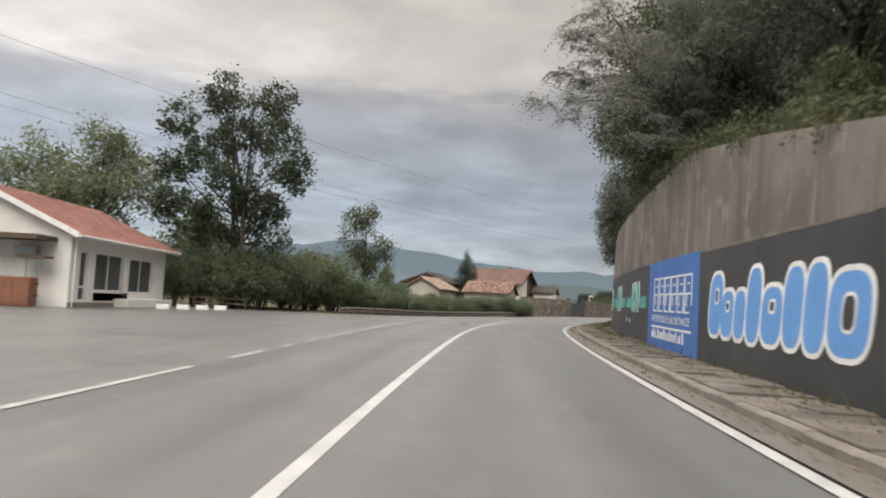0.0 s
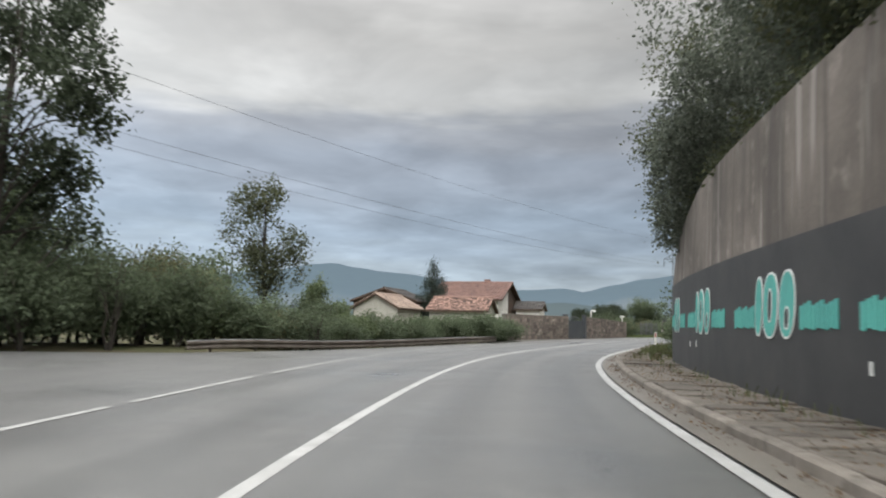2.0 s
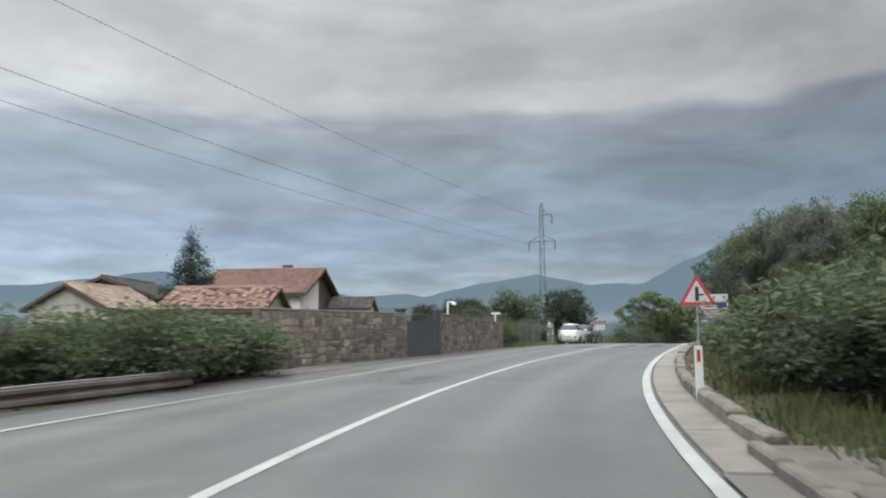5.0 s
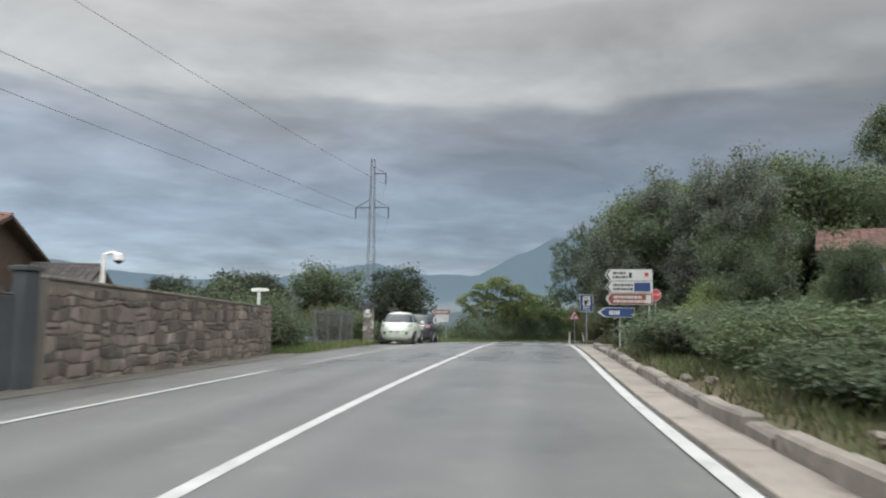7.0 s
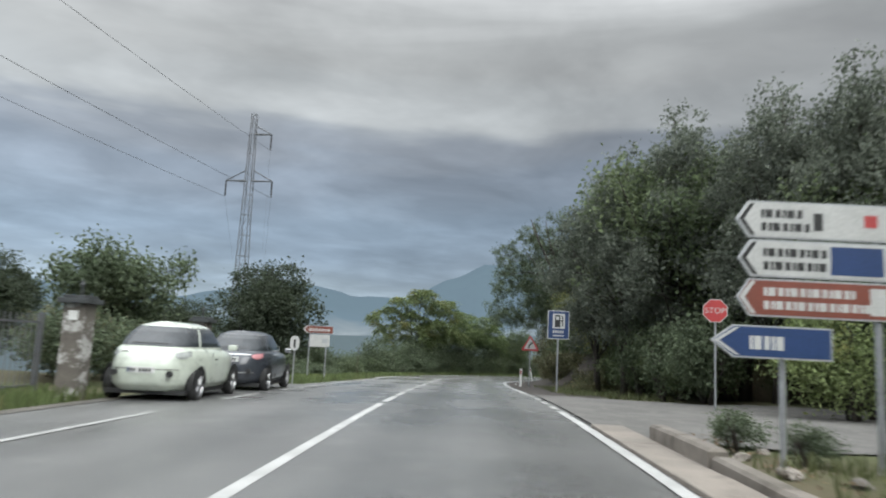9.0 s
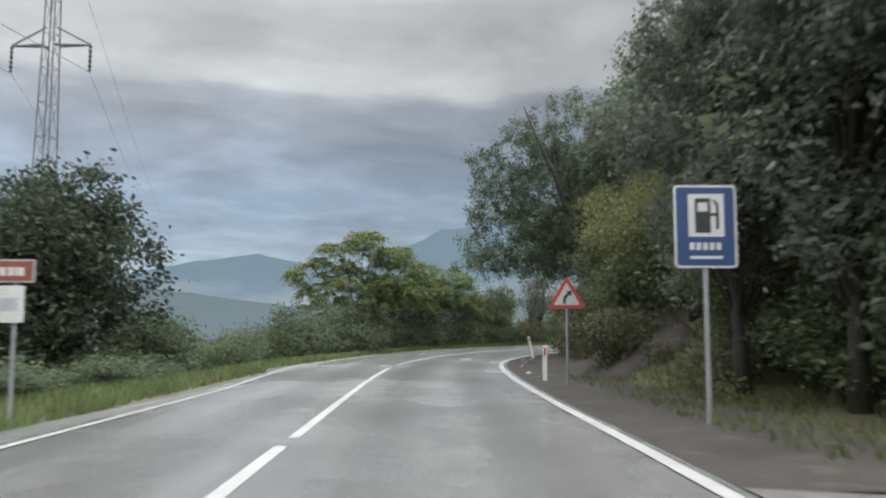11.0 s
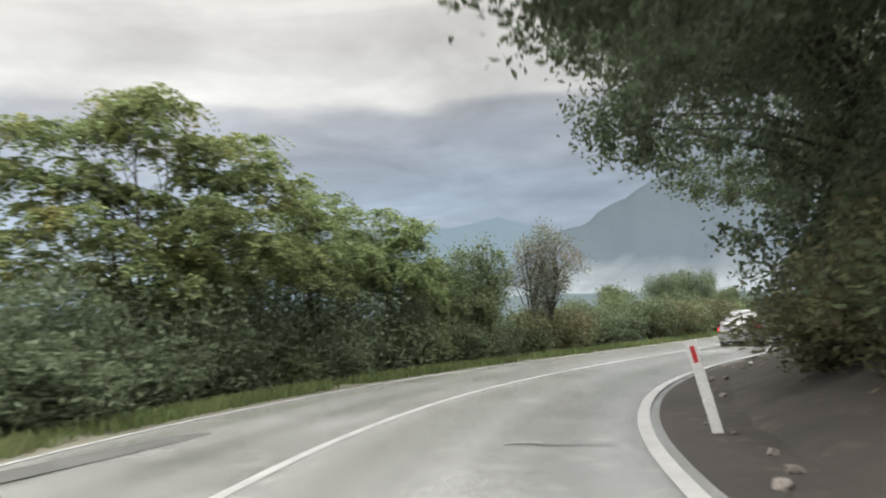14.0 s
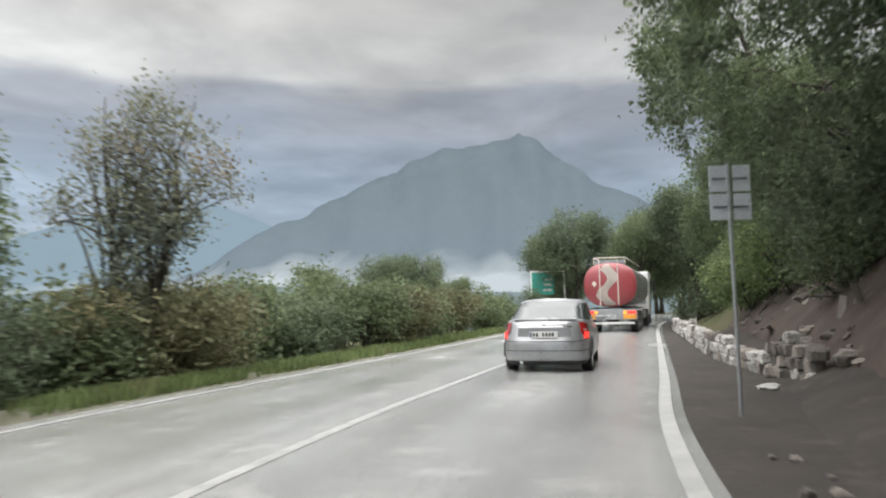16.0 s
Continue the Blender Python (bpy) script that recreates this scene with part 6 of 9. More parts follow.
def camera_pole(p, top, label, dome=True):
    z = ground_z(p[0], p[1])
    ob = thing("camera_pole", Matrix.Translation((p[0], p[1], z)) @ Matrix.Rotation(radians(-30), 4, "Z"), label, "camera pole")
    h = top - z
    part("pole", tubes(([(0, 0, 0), (0, 0, h)], 0.045, 10)), M["frame_white"], ob)
    part("arm", tubes(([(0, 0, h - 0.03), (0.16, 0, h + 0.01), (0.3, 0, h - 0.02)], 0.035, 8)), M["frame_white"], ob)
    bm = bmesh.new()
    if dome:
        bmesh.ops.create_uvsphere(bm, u_segments=14, v_segments=8, radius=0.09)
        bmesh.ops.translate(bm, verts=bm.verts[:], vec=(0.3, 0, h - 0.12))
        part("dome", bm, M["black"], ob, "dark glass camera dome")
        part("hood", tubes(([(0.3, 0, h - 0.14), (0.3, 0, h - 0.02), (0.3, 0, h)], [0.105, 0.1, 0.04], 14)), M["frame_white"], ob)
    else:
        box(bm, -0.22, 0.22, -0.06, 0.06, h - 0.06, h + 0.05, 0.02)
        part("lamp_head", bm, M["frame_white"], ob)


camera_pole((16.4, 81.5), 2.9, "white pole with a dome camera behind the stone wall")
camera_pole((21.0, 88.4), 2.55, "white pole with a small lamp head behind the wall", False)


def gate_pillar(p, label):
    z = ground_z(p[0], p[1])
    ob = thing("gate_pillar", Matrix.Translation((p[0], p[1], z)) @ Matrix.Rotation(radians(-35), 4, "Z"), label, "pillar", "old gate pillars")
    part("shaft", boxes((-0.2, 0.2, -0.2, 0.2, -0.1, 1.75), bevel=0.02), M["peeling"], ob, "peeling whitewashed shaft")
    part("cap", boxes((-0.29, 0.29, -0.29, 0.29, 1.75, 1.84), (-0.22, 0.22, -0.22, 0.22, 1.841, 1.9), bevel=0.012), M["slate"], ob, "dark overhanging cap")
    part("finial", tubes(([(0, 0, 1.9), (0, 0, 2.02), (0, 0, 2.1), (0, 0, 2.2)], [0.02, 0.02, 0.045, 0.01], 8)), M["slate"], ob)
    part("plate", boxes((-0.09, 0.09, -0.212, -0.202, 1.45, 1.62)), M["frame_white"], ob)


M["slate"] = material("dark_slate", (0.06, 0.065, 0.066), (0.035, 0.038, 0.04), 3, 0.7, 0.3, 30)
M["peeling"] = material("peeling_whitewash", (0.15, 0.135, 0.115), (0.085, 0.075, 0.065), 3.0, 0.9, 0.5, 25, third=(0.42, 0.41, 0.39), third_at=(0.5, 0.56), third_scale=2.6)
gate_pillar((27.75, 96.5), "old plastered gate pillar with a dark overhanging cap")
gate_pillar((31.4, 102.2), "old plastered gate pillar behind the parked cars")


def iron_fence():
    a, b = Vector((24.4, 93.7, 0)), Vector((27.2, 97.2, 0))
    ob = thing("iron_fence", Matrix.Translation((a.x, a.y, ground_z(a.x, a.y))) @ Matrix.Rotation(math.atan2(b.y - a.y, b.x - a.x), 4, "Z"), "dark iron fence with thin upright bars", "fence")
    L = (b - a).length
    for k in range(4):
        part("post", boxes((L * k / 3 - 0.04, L * k / 3 + 0.04, -0.04, 0.04, -0.2, 1.6)), M["steel_dark"], ob)
    for z in (0.25, 1.4):
        part("rail", boxes((0.04, L - 0.04, -0.02, 0.02, z, z + 0.04)), M["steel_dark"], ob)
    for k in range(30):
        x = 0.1 + (L - 0.2) * k / 29
        part("bar", tubes(([(x, 0, 0.1), (x, 0, 1.58)], 0.012, 5)), M["steel_dark"], ob)


iron_fence()


# ---- guard rail ----
def guard_rail():
    pts = spline([(-6.4, 45.4, 0), (-4.9, 47.1, 0), (-2.9, 49.5, 0), (-0.4, 53.1, 0), (2.1, 57.6, 0), (4.4, 61.2, 0), (6.5, 64.4, 0)], 1.0)
    z0 = ground_z(-2.9, 49.5)
    ob = thing("guard_rail", Matrix.Translation((0, 0, z0)), "low weathered steel guard rail in front of the hedge", "guard rail")
    prof = [(-0.02, 0.16), (0.05, 0.2), (0.05, 0.26), (-0.02, 0.3), (-0.02, 0.34), (0.05, 0.38), (0.05, 0.44), (-0.02, 0.48)]
    vs, fs = [], []
    lift = [ground_z(q[0], q[1]) - z0 - 0.03 for q in pts]
    for i, p in enumerate(pts):
        t = pts[min(i + 1, len(pts) - 1)] - pts[max(i - 1, 0)]
        t = t[:2] / np.linalg.norm(t[:2])
        for o, h in prof:
            vs.append((p[0] + t[1] * o, p[1] - t[0] * o, h + lift[i]))
        for o, h in prof[::-1]:
            vs.append((p[0] + t[1] * (o - 0.012), p[1] - t[0] * (o - 0.012), h + lift[i]))
        n = 2 * len(prof)
        if i:
            a, b = n * (i - 1), n * i
            fs += [(a + k, a + (k + 1) % n, b + (k + 1) % n, b + k) for k in range(n)]
    r = mesh_object("beam", vs, fs, M["rust"])
    r.parent = ob
    lip = [(p[0], p[1], 0.485 + lift[i]) for i, p in enumerate(pts)]
    part("top_edge", tubes((lip, 0.016, 6)), M["steel"], ob, "paler top edge")
    for i in range(1, len(pts) - 1, 2):
        p = pts[i]
        q = part("post", boxes((-0.05, 0.05, 0.02, 0.1, -0.4, 0.46), bevel=0.01), M["rust"], ob)
        q.matrix_basis = Matrix.Translation((p[0] - 0.08, p[1] + 0.06, lift[i]))


guard_rail()

# ---- painted signs on the retaining wall ----


def paint(name, outline, s_left, mat, proud, label=""):
    """A flat painted shape on the wall: outline in metres, x to the reader's right from s_left, z up."""
    vs = [on_wall(s_left - x, z, proud) for x, z in outline]
    vs += [on_wall(s_left - x, z, 0.004) for x, z in outline]
    k = len(outline)
    fs = [tuple(range(k)), tuple(range(2 * k - 1, k - 1, -1))] + [(i, (i + 1) % k, k + (i + 1) % k, k + i) for i in range(k)]
    ob = mesh_object(name, vs, fs, mat)
    ob.parent = wall_east
    if label:
        ob["label"] = label
    return ob


def blob(cx, cz, w, h, slant=0.0, power=3.0, n=22):
    out = []
    for k in range(n):
        a = 2 * math.pi * k / n
        x = math.copysign(abs(math.cos(a)) ** (2 / power), math.cos(a)) * w / 2
        z = math.copysign(abs(math.sin(a)) ** (2 / power), math.sin(a)) * h / 2
        out.append((cx + x + slant * z, cz + z))
    return out


def bar(x0, x1, z0, z1):
    return [(x0, z0), (x1, z0), (x1, z1), (x0, z1)]


# the word of swollen blue shapes with white rims
lump_row = ((0.52, 1.22, 0.92, 1.42), (1.32, 1.02, 0.78, 1.02), (2.08, 1.02, 0.62, 1.02), (2.85, 1.22, 0.72, 1.5), (3.72, 1.04, 0.92, 1.08), (4.62, 1.2, 0.74, 1.42), (5.42, 1.2, 0.74, 1.46), (6.42, 1.12, 1.18, 1.28))
lump_row = tuple((x * 0.985, 1.26 + (z - 1.12) * 0.9, w * 0.97, h * 0.87) for x, z, w, h in lump_row)
for x, z, w, h in lump_row:
    paint("painted_rim", blob(x, z, w + 0.16, h + 0.16, 0.16), 20.6, M["white"], 0.018, "white painted outline")
for x, z, w, h in lump_row:
    paint("painted_shape", blob(x, z, w, h, 0.16), 20.6, M["sky_blue"], 0.022, "light blue painted lettering shape")
for x, z, w, h in ((0.61, 1.52, 0.16, 0.24), (1.36, 1.32, 0.14, 0.13), (3.72, 1.34, 0.18, 0.15), (6.35, 1.28, 0.30, 0.44)):
    paint("painted_rim", blob(x, z, w + 0.1, h + 0.1, 0.16), 20.6, M["white"], 0.026)
    paint("painted_gap", blob(x, z, w, h, 0.16), 20.6, M["band"], 0.03)

# the blue panel: a row of outlined blocks, a line of words, a rule and a row of bars
for k in range(6):
    x = 0.75 + k * 0.82
    t = 0.045
    for a in (bar(x, x + t, 1.12, 2.08), bar(x + 0.72 - t, x + 0.72, 1.12 + 0.2 * (k % 2), 2.08), bar(x + t, x + 0.72 - t, 2.08 - t, 2.08), bar(x + t, x + 0.72 - t, 1.58, 1.58 + t), bar(x + 0.2, x + 0.2 + t, 1.3, 1.58), bar(x + t, x + 0.5, 1.12, 1.12 + t), bar(x + 0.3, x + 0.5, 1.82, 1.82 + t)):
        paint("painted_block", a, 27.7, M["white"], 0.02)


def wall_text(body, size, s_left, z, width, mat):
    cu = bpy.data.curves.new("lettering", "FONT")
    cu.body, cu.size = body, size
    ob = bpy.data.objects.new("lettering", cu)
    scene.collection.objects.link(ob)
    bpy.context.view_layer.update()
    me = bpy.data.meshes.new_from_object(ob.evaluated_get(bpy.context.evaluated_depsgraph_get()))
    bpy.data.objects.remove(ob)
    xs = [v.co.x for v in me.vertices]
    k = width / (max(xs) - min(xs))
    for v in me.vertices:
        v.co = on_wall(s_left - (v.co.x - min(xs)) * k, z + v.co.y, 0.02)
    me.materials.append(mat)
    t = new("lettering", me)
    t.parent = wall_east
    t["label"] = "white painted words on blue"
    return t


wall_text("SPORTSKE KLADIONICE", 0.27, 27.15, 0.83, 4.9, M["white"])
paint("painted_rule", bar(0.55, 5.6, 0.66, 0.715), 27.7, M["white"], 0.02)
x = 0.6
for k, w in enumerate((0.2, 0.2, 0.2, 0.06, 0.22, 0.16, 0.22, 0.3, 0.1, 0.22, 0.16, 0.22, 0.2, 0.14, 0.06, 0.3, 0.22)):
    paint("painted_bar", bar(x, x + w * 0.68, 0.36, 0.36 + (0.07 if w < 0.08 else 0.2 + 0.07 * (k % 3 == 1))), 27.7, M["white"], 0.02)
    x += w + 0.07

# teal lettering repeated along the wall: tall outlined rounds between rows of short bars
for s in (33.4, 39.05, 44.95, 50.7):
    for a, b in ((0.0, 1.42), (3.66, 5.1)):
        for j in range(int((b - a) / 0.155)):
            q = a + j * 0.155
            if s - q > 28.25:
                paint("painted_bar", bar(q, q + 0.125, 1.19 + 0.015 * ((j * 5) % 3), 1.56 + 0.03 * ((j * 7) % 3 - 1)), s, M["teal"], 0.018)
    for cx, w, h, hole in ((1.66, 0.44, 1.02, None), (2.3, 0.8, 1.08, (1.57, 0.5)), (3.12, 0.74, 1.06, (1.36, 0.3))):
        paint("painted_rim", blob(cx, 1.57, w, h, 0.1, 2.3, 18), s, M["white"], 0.02)
        paint("painted_shape", blob(cx, 1.57, w - 0.07, h - 0.07, 0.1, 2.3, 18), s, M["teal"], 0.024, "teal painted ring shape")
        if hole:
            paint("painted_rim", blob(cx, hole[0], 0.24, hole[1] + 0.06, 0.1, 2.4, 12), s, M["white"], 0.027)
            paint("painted_gap", blob(cx, hole[0], 0.18, hole[1], 0.1, 2.4, 12), s, M["band"], 0.030)
for s, z in ((43.5, 0.72), (44.6, 0.7), (33.2, 0.68), (32.3, 0.66)):
    paint("paint_chip", bar(0, 0.07, z, z + 0.16), s, M["white"], 0.018)
# pale scraped edge on top of the paint and a lime bloom
paint("scraped_edge", [(0, 2.50), (4.2, 2.495), (7.6, 2.50), (7.6, 2.54), (6.1, 2.53), (4.0, 2.57), (2.0, 2.53), (0, 2.54)], 21.3, M["kerb"], 0.016)
paint("lime_bloom", [(0.0, 2.54), (0.5, 2.54), (0.46, 2.68), (0.34, 2.76), (0.18, 2.75), (0.06, 2.66)], 18.6, M["kerb"], -0.0)
# ---- signs ----
M["sign_white"] = material("sign_white", (0.50, 0.50, 0.485), (0.40, 0.40, 0.385), 2, 0.4, 0.03, 30)
M["sign_red"] = material("sign_red", (0.42, 0.05, 0.05), (0.34, 0.045, 0.045), 2, 0.4, 0.03, 30)
M["sign_blue"] = material("sign_blue", (0.022, 0.048, 0.135), (0.018, 0.04, 0.11), 2, 0.4, 0.03, 30)
M["sign_brown"] = material("sign_brown", (0.20, 0.06, 0.04), (0.15, 0.05, 0.035), 2, 0.4, 0.03, 30)
M["sign_green"] = material("sign_green", (0.03, 0.30, 0.24), (0.025, 0.24, 0.2), 2, 0.4, 0.03, 30)
M["sign_black"] = material("sign_black", (0.015, 0.015, 0.015), (0.02, 0.02, 0.02), 2, 0.5, 0.03, 30)
M["sign_back"] = material("sign_back_grey", (0.42, 0.43, 0.44), (0.34, 0.35, 0.36), 2, 0.45, 0.05, 30, metal=0.4)
M["panel_back"] = material("bare_sign_metal", (0.5, 0.53, 0.56), (0.42, 0.44, 0.47), 2, 0.5, 0.05, 30, metal=0.2)
M["reflector"] = material("red_reflector", (0.5, 0.03, 0.03), (0.4, 0.03, 0.03), 6, 0.25, 0.05, 60)


def rounded(points, r, n=4):
    out = []
    k = len(points)
    for i in range(k):
        p, a, b = Vector(points[i]), Vector(points[i - 1]), Vector(points[(i + 1) % k])
        u, v = (a - p).normalized(), (b - p).normalized()
        for j in range(n + 1):
            t = j / n
            out.append(tuple((p + u * r) * (1 - t) ** 2 + p * 2 * t * (1 - t) + (p + v * r) * t ** 2))
    return out


def plate(name, parent, outline, y0, y1, mat, label=""):
    return part(name, prism(bmesh.new(), outline, y0, y1, "y"), mat, parent, label)


def sign_thing(name, label, p, yaw, category="traffic sign"):
    return thing(name, Matrix.Translation((p[0], p[1], ground_z(p[0], p[1]))) @ Matrix.Rotation(radians(yaw), 4, "Z"), label, category)


def warning_sign(p, low, yaw, label, bends):
    ob = sign_thing("warning_sign", label, p, yaw)
    z = low - ground_z(p[0], p[1])
    part("post", tubes(([(0, 0.05, -0.3), (0, 0.05, z + 0.7)], 0.032, 10)), M["steel"], ob)
    tri = [(-0.45, z), (0.45, z), (0, z + 0.78)]
    pl = plate("plate", ob, rounded(tri, 0.07), 0.0, 0.012, M["sign_red"], "red-bordered triangular plate")
    ins = [(-0.31, z + 0.085), (0.31, z + 0.085), (0, z + 0.62)]
    plate("field", pl, rounded(ins, 0.03), -0.004, 0.0, M["sign_white"], "white field")
    if bends:
        plate("symbol", pl, [(-0.10, z + 0.12), (-0.03, z + 0.12), (-0.02, z + 0.24), (0.06, z + 0.33), (0.10, z + 0.29), (0.12, z + 0.42), (-0.01, z + 0.42), (0.02, z + 0.38), (-0.08, z + 0.28)], -0.007, -0.004, M["sign_black"], "black bend arrow")
    else:
        plate("symbol", pl, bar(-0.045, 0.045, z + 0.11, z + 0.46), -0.007, -0.004, M["sign_black"], "black side road symbol")
        plate("symbol", pl, bar(0.045, 0.15, z + 0.24, z + 0.28), -0.007, -0.004, M["sign_black"])
    return ob


warning_sign((18.26, 64.1), 2.08, -24, "red and white triangular side road warning sign on a post", False)
warning_sign((49.35, 109.95), 1.86, -40, "red and white triangular bend warning sign on a post", True)


def delineator(p, yaw, label, h=0.95, lean=0.0):
    ob = sign_thing("delineator_post", label, p, yaw, "road post")
    ob.matrix_basis = ob.matrix_basis @ Matrix.Rotation(radians(lean), 4, "Y")
    part("body", prism(bmesh.new(), [(-0.06, -0.04), (0.06, -0.04), (0.05, 0.05), (-0.05, 0.05)], -0.1, h), M["frame_white"], ob)
    part("reflector", boxes((-0.025, 0.025, -0.046, -0.041, h - 0.25, h - 0.06)), M["reflector"], ob, "red reflector strip")


delineator((14.54, 58.5), -22, "white plastic road delineator post with a red reflector")
delineator((49.94, 111.35), -36, "white plastic road delineator post beside the bend sign")
delineator((61.0, 123.72), -52, "leaning white road delineator post on the bend", 1.12, -12)


def pointer(parent, z0, z1, x0, x1, mat, label, rows, extra=None, text_mat="sign_black", tip=0.14):
    zm = (z0 + z1) / 2
    pl = plate("panel", parent, [(x0, zm), (x0 + tip, z0), (x1, z0), (x1, z1), (x0 + tip, z1)], 0.0, 0.03, M["sign_back"])
    fc = plate("face", pl, [(x0 + 0.03, zm), (x0 + tip + 0.01, z0 + 0.02), (x1 - 0.02, z0 + 0.02), (x1 - 0.02, z1 - 0.02), (x0 + tip + 0.01, z1 - 0.02)], -0.004, 0.0, M[mat], label)
    plate("arrow_tip", pl, [(x0 + 0.035, zm), (x0 + tip + 0.02, z0 + 0.03), (x0 + tip + 0.07, z0 + 0.03), (x0 + 0.09, zm), (x0 + tip + 0.07, z1 - 0.03), (x0 + tip + 0.02, z1 - 0.03)], -0.007, -0.004, M["sign_white"] if mat != "sign_white" else M["sign_black"])
    for k, (a, b) in enumerate(rows):
        h = (z1 - z0 - 0.12) / len(rows)
        zz = z1 - 0.06 - h * (k + 0.85)
        x = x0 + a
        j = 0
        while x < x0 + b:
            w = 0.05 + 0.03 * ((j * 5 + k) % 3)
            plate("word_bar", pl, bar(x, x + w * 0.7, zz, zz + h * 0.62), -0.007, -0.004, M[text_mat])
            x += w
            j += 1
    if extra:
        for (a, b, c, d), em in extra:
            plate("emblem", pl, bar(x0 + a, x0 + b, z0 + c, z0 + d), -0.007, -0.004, M[em])


def direction_signs():
    p = (33.95, 86.35)
    ob = sign_thing("direction_sign", "stack of white, brown and blue direction arrows on steel posts", p, -34, "road sign")
    g = ground_z(*p)
    z = lambda v: v - g
    part("post", tubes(([(0.74, 0.07, -0.3), (0.74, 0.07, z(3.62))], 0.04, 10)), M["steel"], ob)
    part("post", tubes(([(-0.32, 0.07, -0.3), (-0.32, 0.07, z(2.2))], 0.035, 10)), M["steel"], ob)
    pointer(ob, z(3.2), z(3.62), -0.84, 0.86, "sign_white", "white arrow panel", [(0.28, 0.75), (0.28, 0.8)], [((0.86, 0.96, 0.1, 0.3), "sign_black"), ((1.42, 1.56, 0.16, 0.3), "sign_red")])
    pointer(ob, z(2.76), z(3.18), -0.82, 0.86, "sign_white", "white arrow panel with a blue field", [(0.28, 0.95), (0.28, 0.95)], [((1.02, 1.6, 0.05, 0.37), "sign_blue")])
    pointer(ob, z(2.32), z(2.74), -0.84, 0.86, "sign_brown", "brown arrow panel", [(0.3, 1.3), (0.3, 1.4)], [((1.46, 1.64, 0.06, 0.36), "sign_white")], "sign_white")
    pointer(ob, z(1.86), z(2.22), -1.12, 0.2, "sign_blue", "blue arrow panel", [(0.42, 0.72)], None, "sign_white", 0.24)


direction_signs()


def fuel_sign():
    p = (45.4, 103.45)
    ob = sign_thing("fuel_sign", "blue filling station sign with a white pump on a post", p, -36, "road sign")
    g = ground_z(*p)
    part("post", tubes(([(0, 0.05, -0.3), (0, 0.05, 3.45 - g)], 0.035, 10)), M["steel"], ob)
    z0, z1 = 2.35 - g, 3.47 - g
    pl = plate("plate", ob, rounded(bar(-0.42, 0.42, z0, z1), 0.06), 0.0, 0.012, M["sign_white"])
    plate("field", pl, rounded(bar(-0.39, 0.39, z0 + 0.03, z1 - 0.03), 0.04), -0.004, 0.0, M["sign_blue"])
    plate("field", pl, bar(-0.23, 0.25, z0 + 0.42, z1 - 0.12), -0.007, -0.004, M["sign_white"])
    plate("symbol", pl, bar(-0.14, 0.07, z0 + 0.47, z1 - 0.18), -0.010, -0.007, M["sign_black"], "black pump symbol")
    plate("symbol", pl, bar(-0.1, 0.03, z1 - 0.36, z1 - 0.24), -0.013, -0.010, M["sign_white"])
    plate("symbol", pl, [(0.07, z0 + 0.7), (0.14, z0 + 0.7), (0.14, z0 + 0.52), (0.18, z0 + 0.52), (0.18, z0 + 0.86), (0.12, z0 + 0.93), (0.1, z0 + 0.9), (0.145, z0 + 0.84), (0.145, z0 + 0.74), (0.07, z0 + 0.74)], -0.010, -0.007, M["sign_black"])
    for k in range(5):
        plate("word_bar", pl, bar(-0.22 + k * 0.09, -0.16 + k * 0.09, z0 + 0.24, z0 + 0.34), -0.007, -0.004, M["sign_white"])
    plate("word_bar", pl, bar(-0.22, 0.22, z0 + 0.12, z0 + 0.16), -0.007, -0.004, M["sign_white"])


fuel_sign()


def flat_text(body, size, parent, x, y, z, mat):
    cu = bpy.data.curves.new("lettering", "FONT")
    cu.body, cu.size, cu.align_x, cu.align_y, cu.extrude = body, size, "CENTER", "CENTER", 0.001
    ob = bpy.data.objects.new("lettering", cu)
    scene.collection.objects.link(ob)
    bpy.context.view_layer.update()
    me = bpy.data.meshes.new_from_object(ob.evaluated_get(bpy.context.evaluated_depsgraph_get()))
    bpy.data.objects.remove(ob)
    for v in me.vertices:
        v.co = Vector((x + v.co.x, y - v.co.z, z + v.co.y))
    me.materials.append(mat)
    t = new("lettering", me)
    t.parent = parent
    return t


def stop_sign():
    p = (42.3, 93.9)
    ob = sign_thing("stop_sign", "red octagonal stop sign on a thin post at the side road", p, -52)
    g = ground_z(*p)
    z = 3.1 - g
    part("post", tubes(([(0.0, 0.05, -0.3), (0.0, 0.05, z + 0.3)], 0.03, 10)), M["steel"], ob)
    octo = [(0.30 * math.cos(radians(22.5 + 45 * k)) / math.cos(radians(22.5)), z + 0.30 * math.sin(radians(22.5 + 45 * k)) / math.cos(radians(22.5))) for k in range(8)]
    ins = [(x * 0.93, z + (q - z) * 0.93) for x, q in octo]
    pl = plate("plate", ob, octo, 0.0, 0.012, M["sign_white"])
    plate("field", pl, ins, -0.004, 0.0, M["sign_red"], "red field")
    flat_text("STOP", 0.21, pl, 0, -0.006, z, M["sign_white"])


stop_sign()


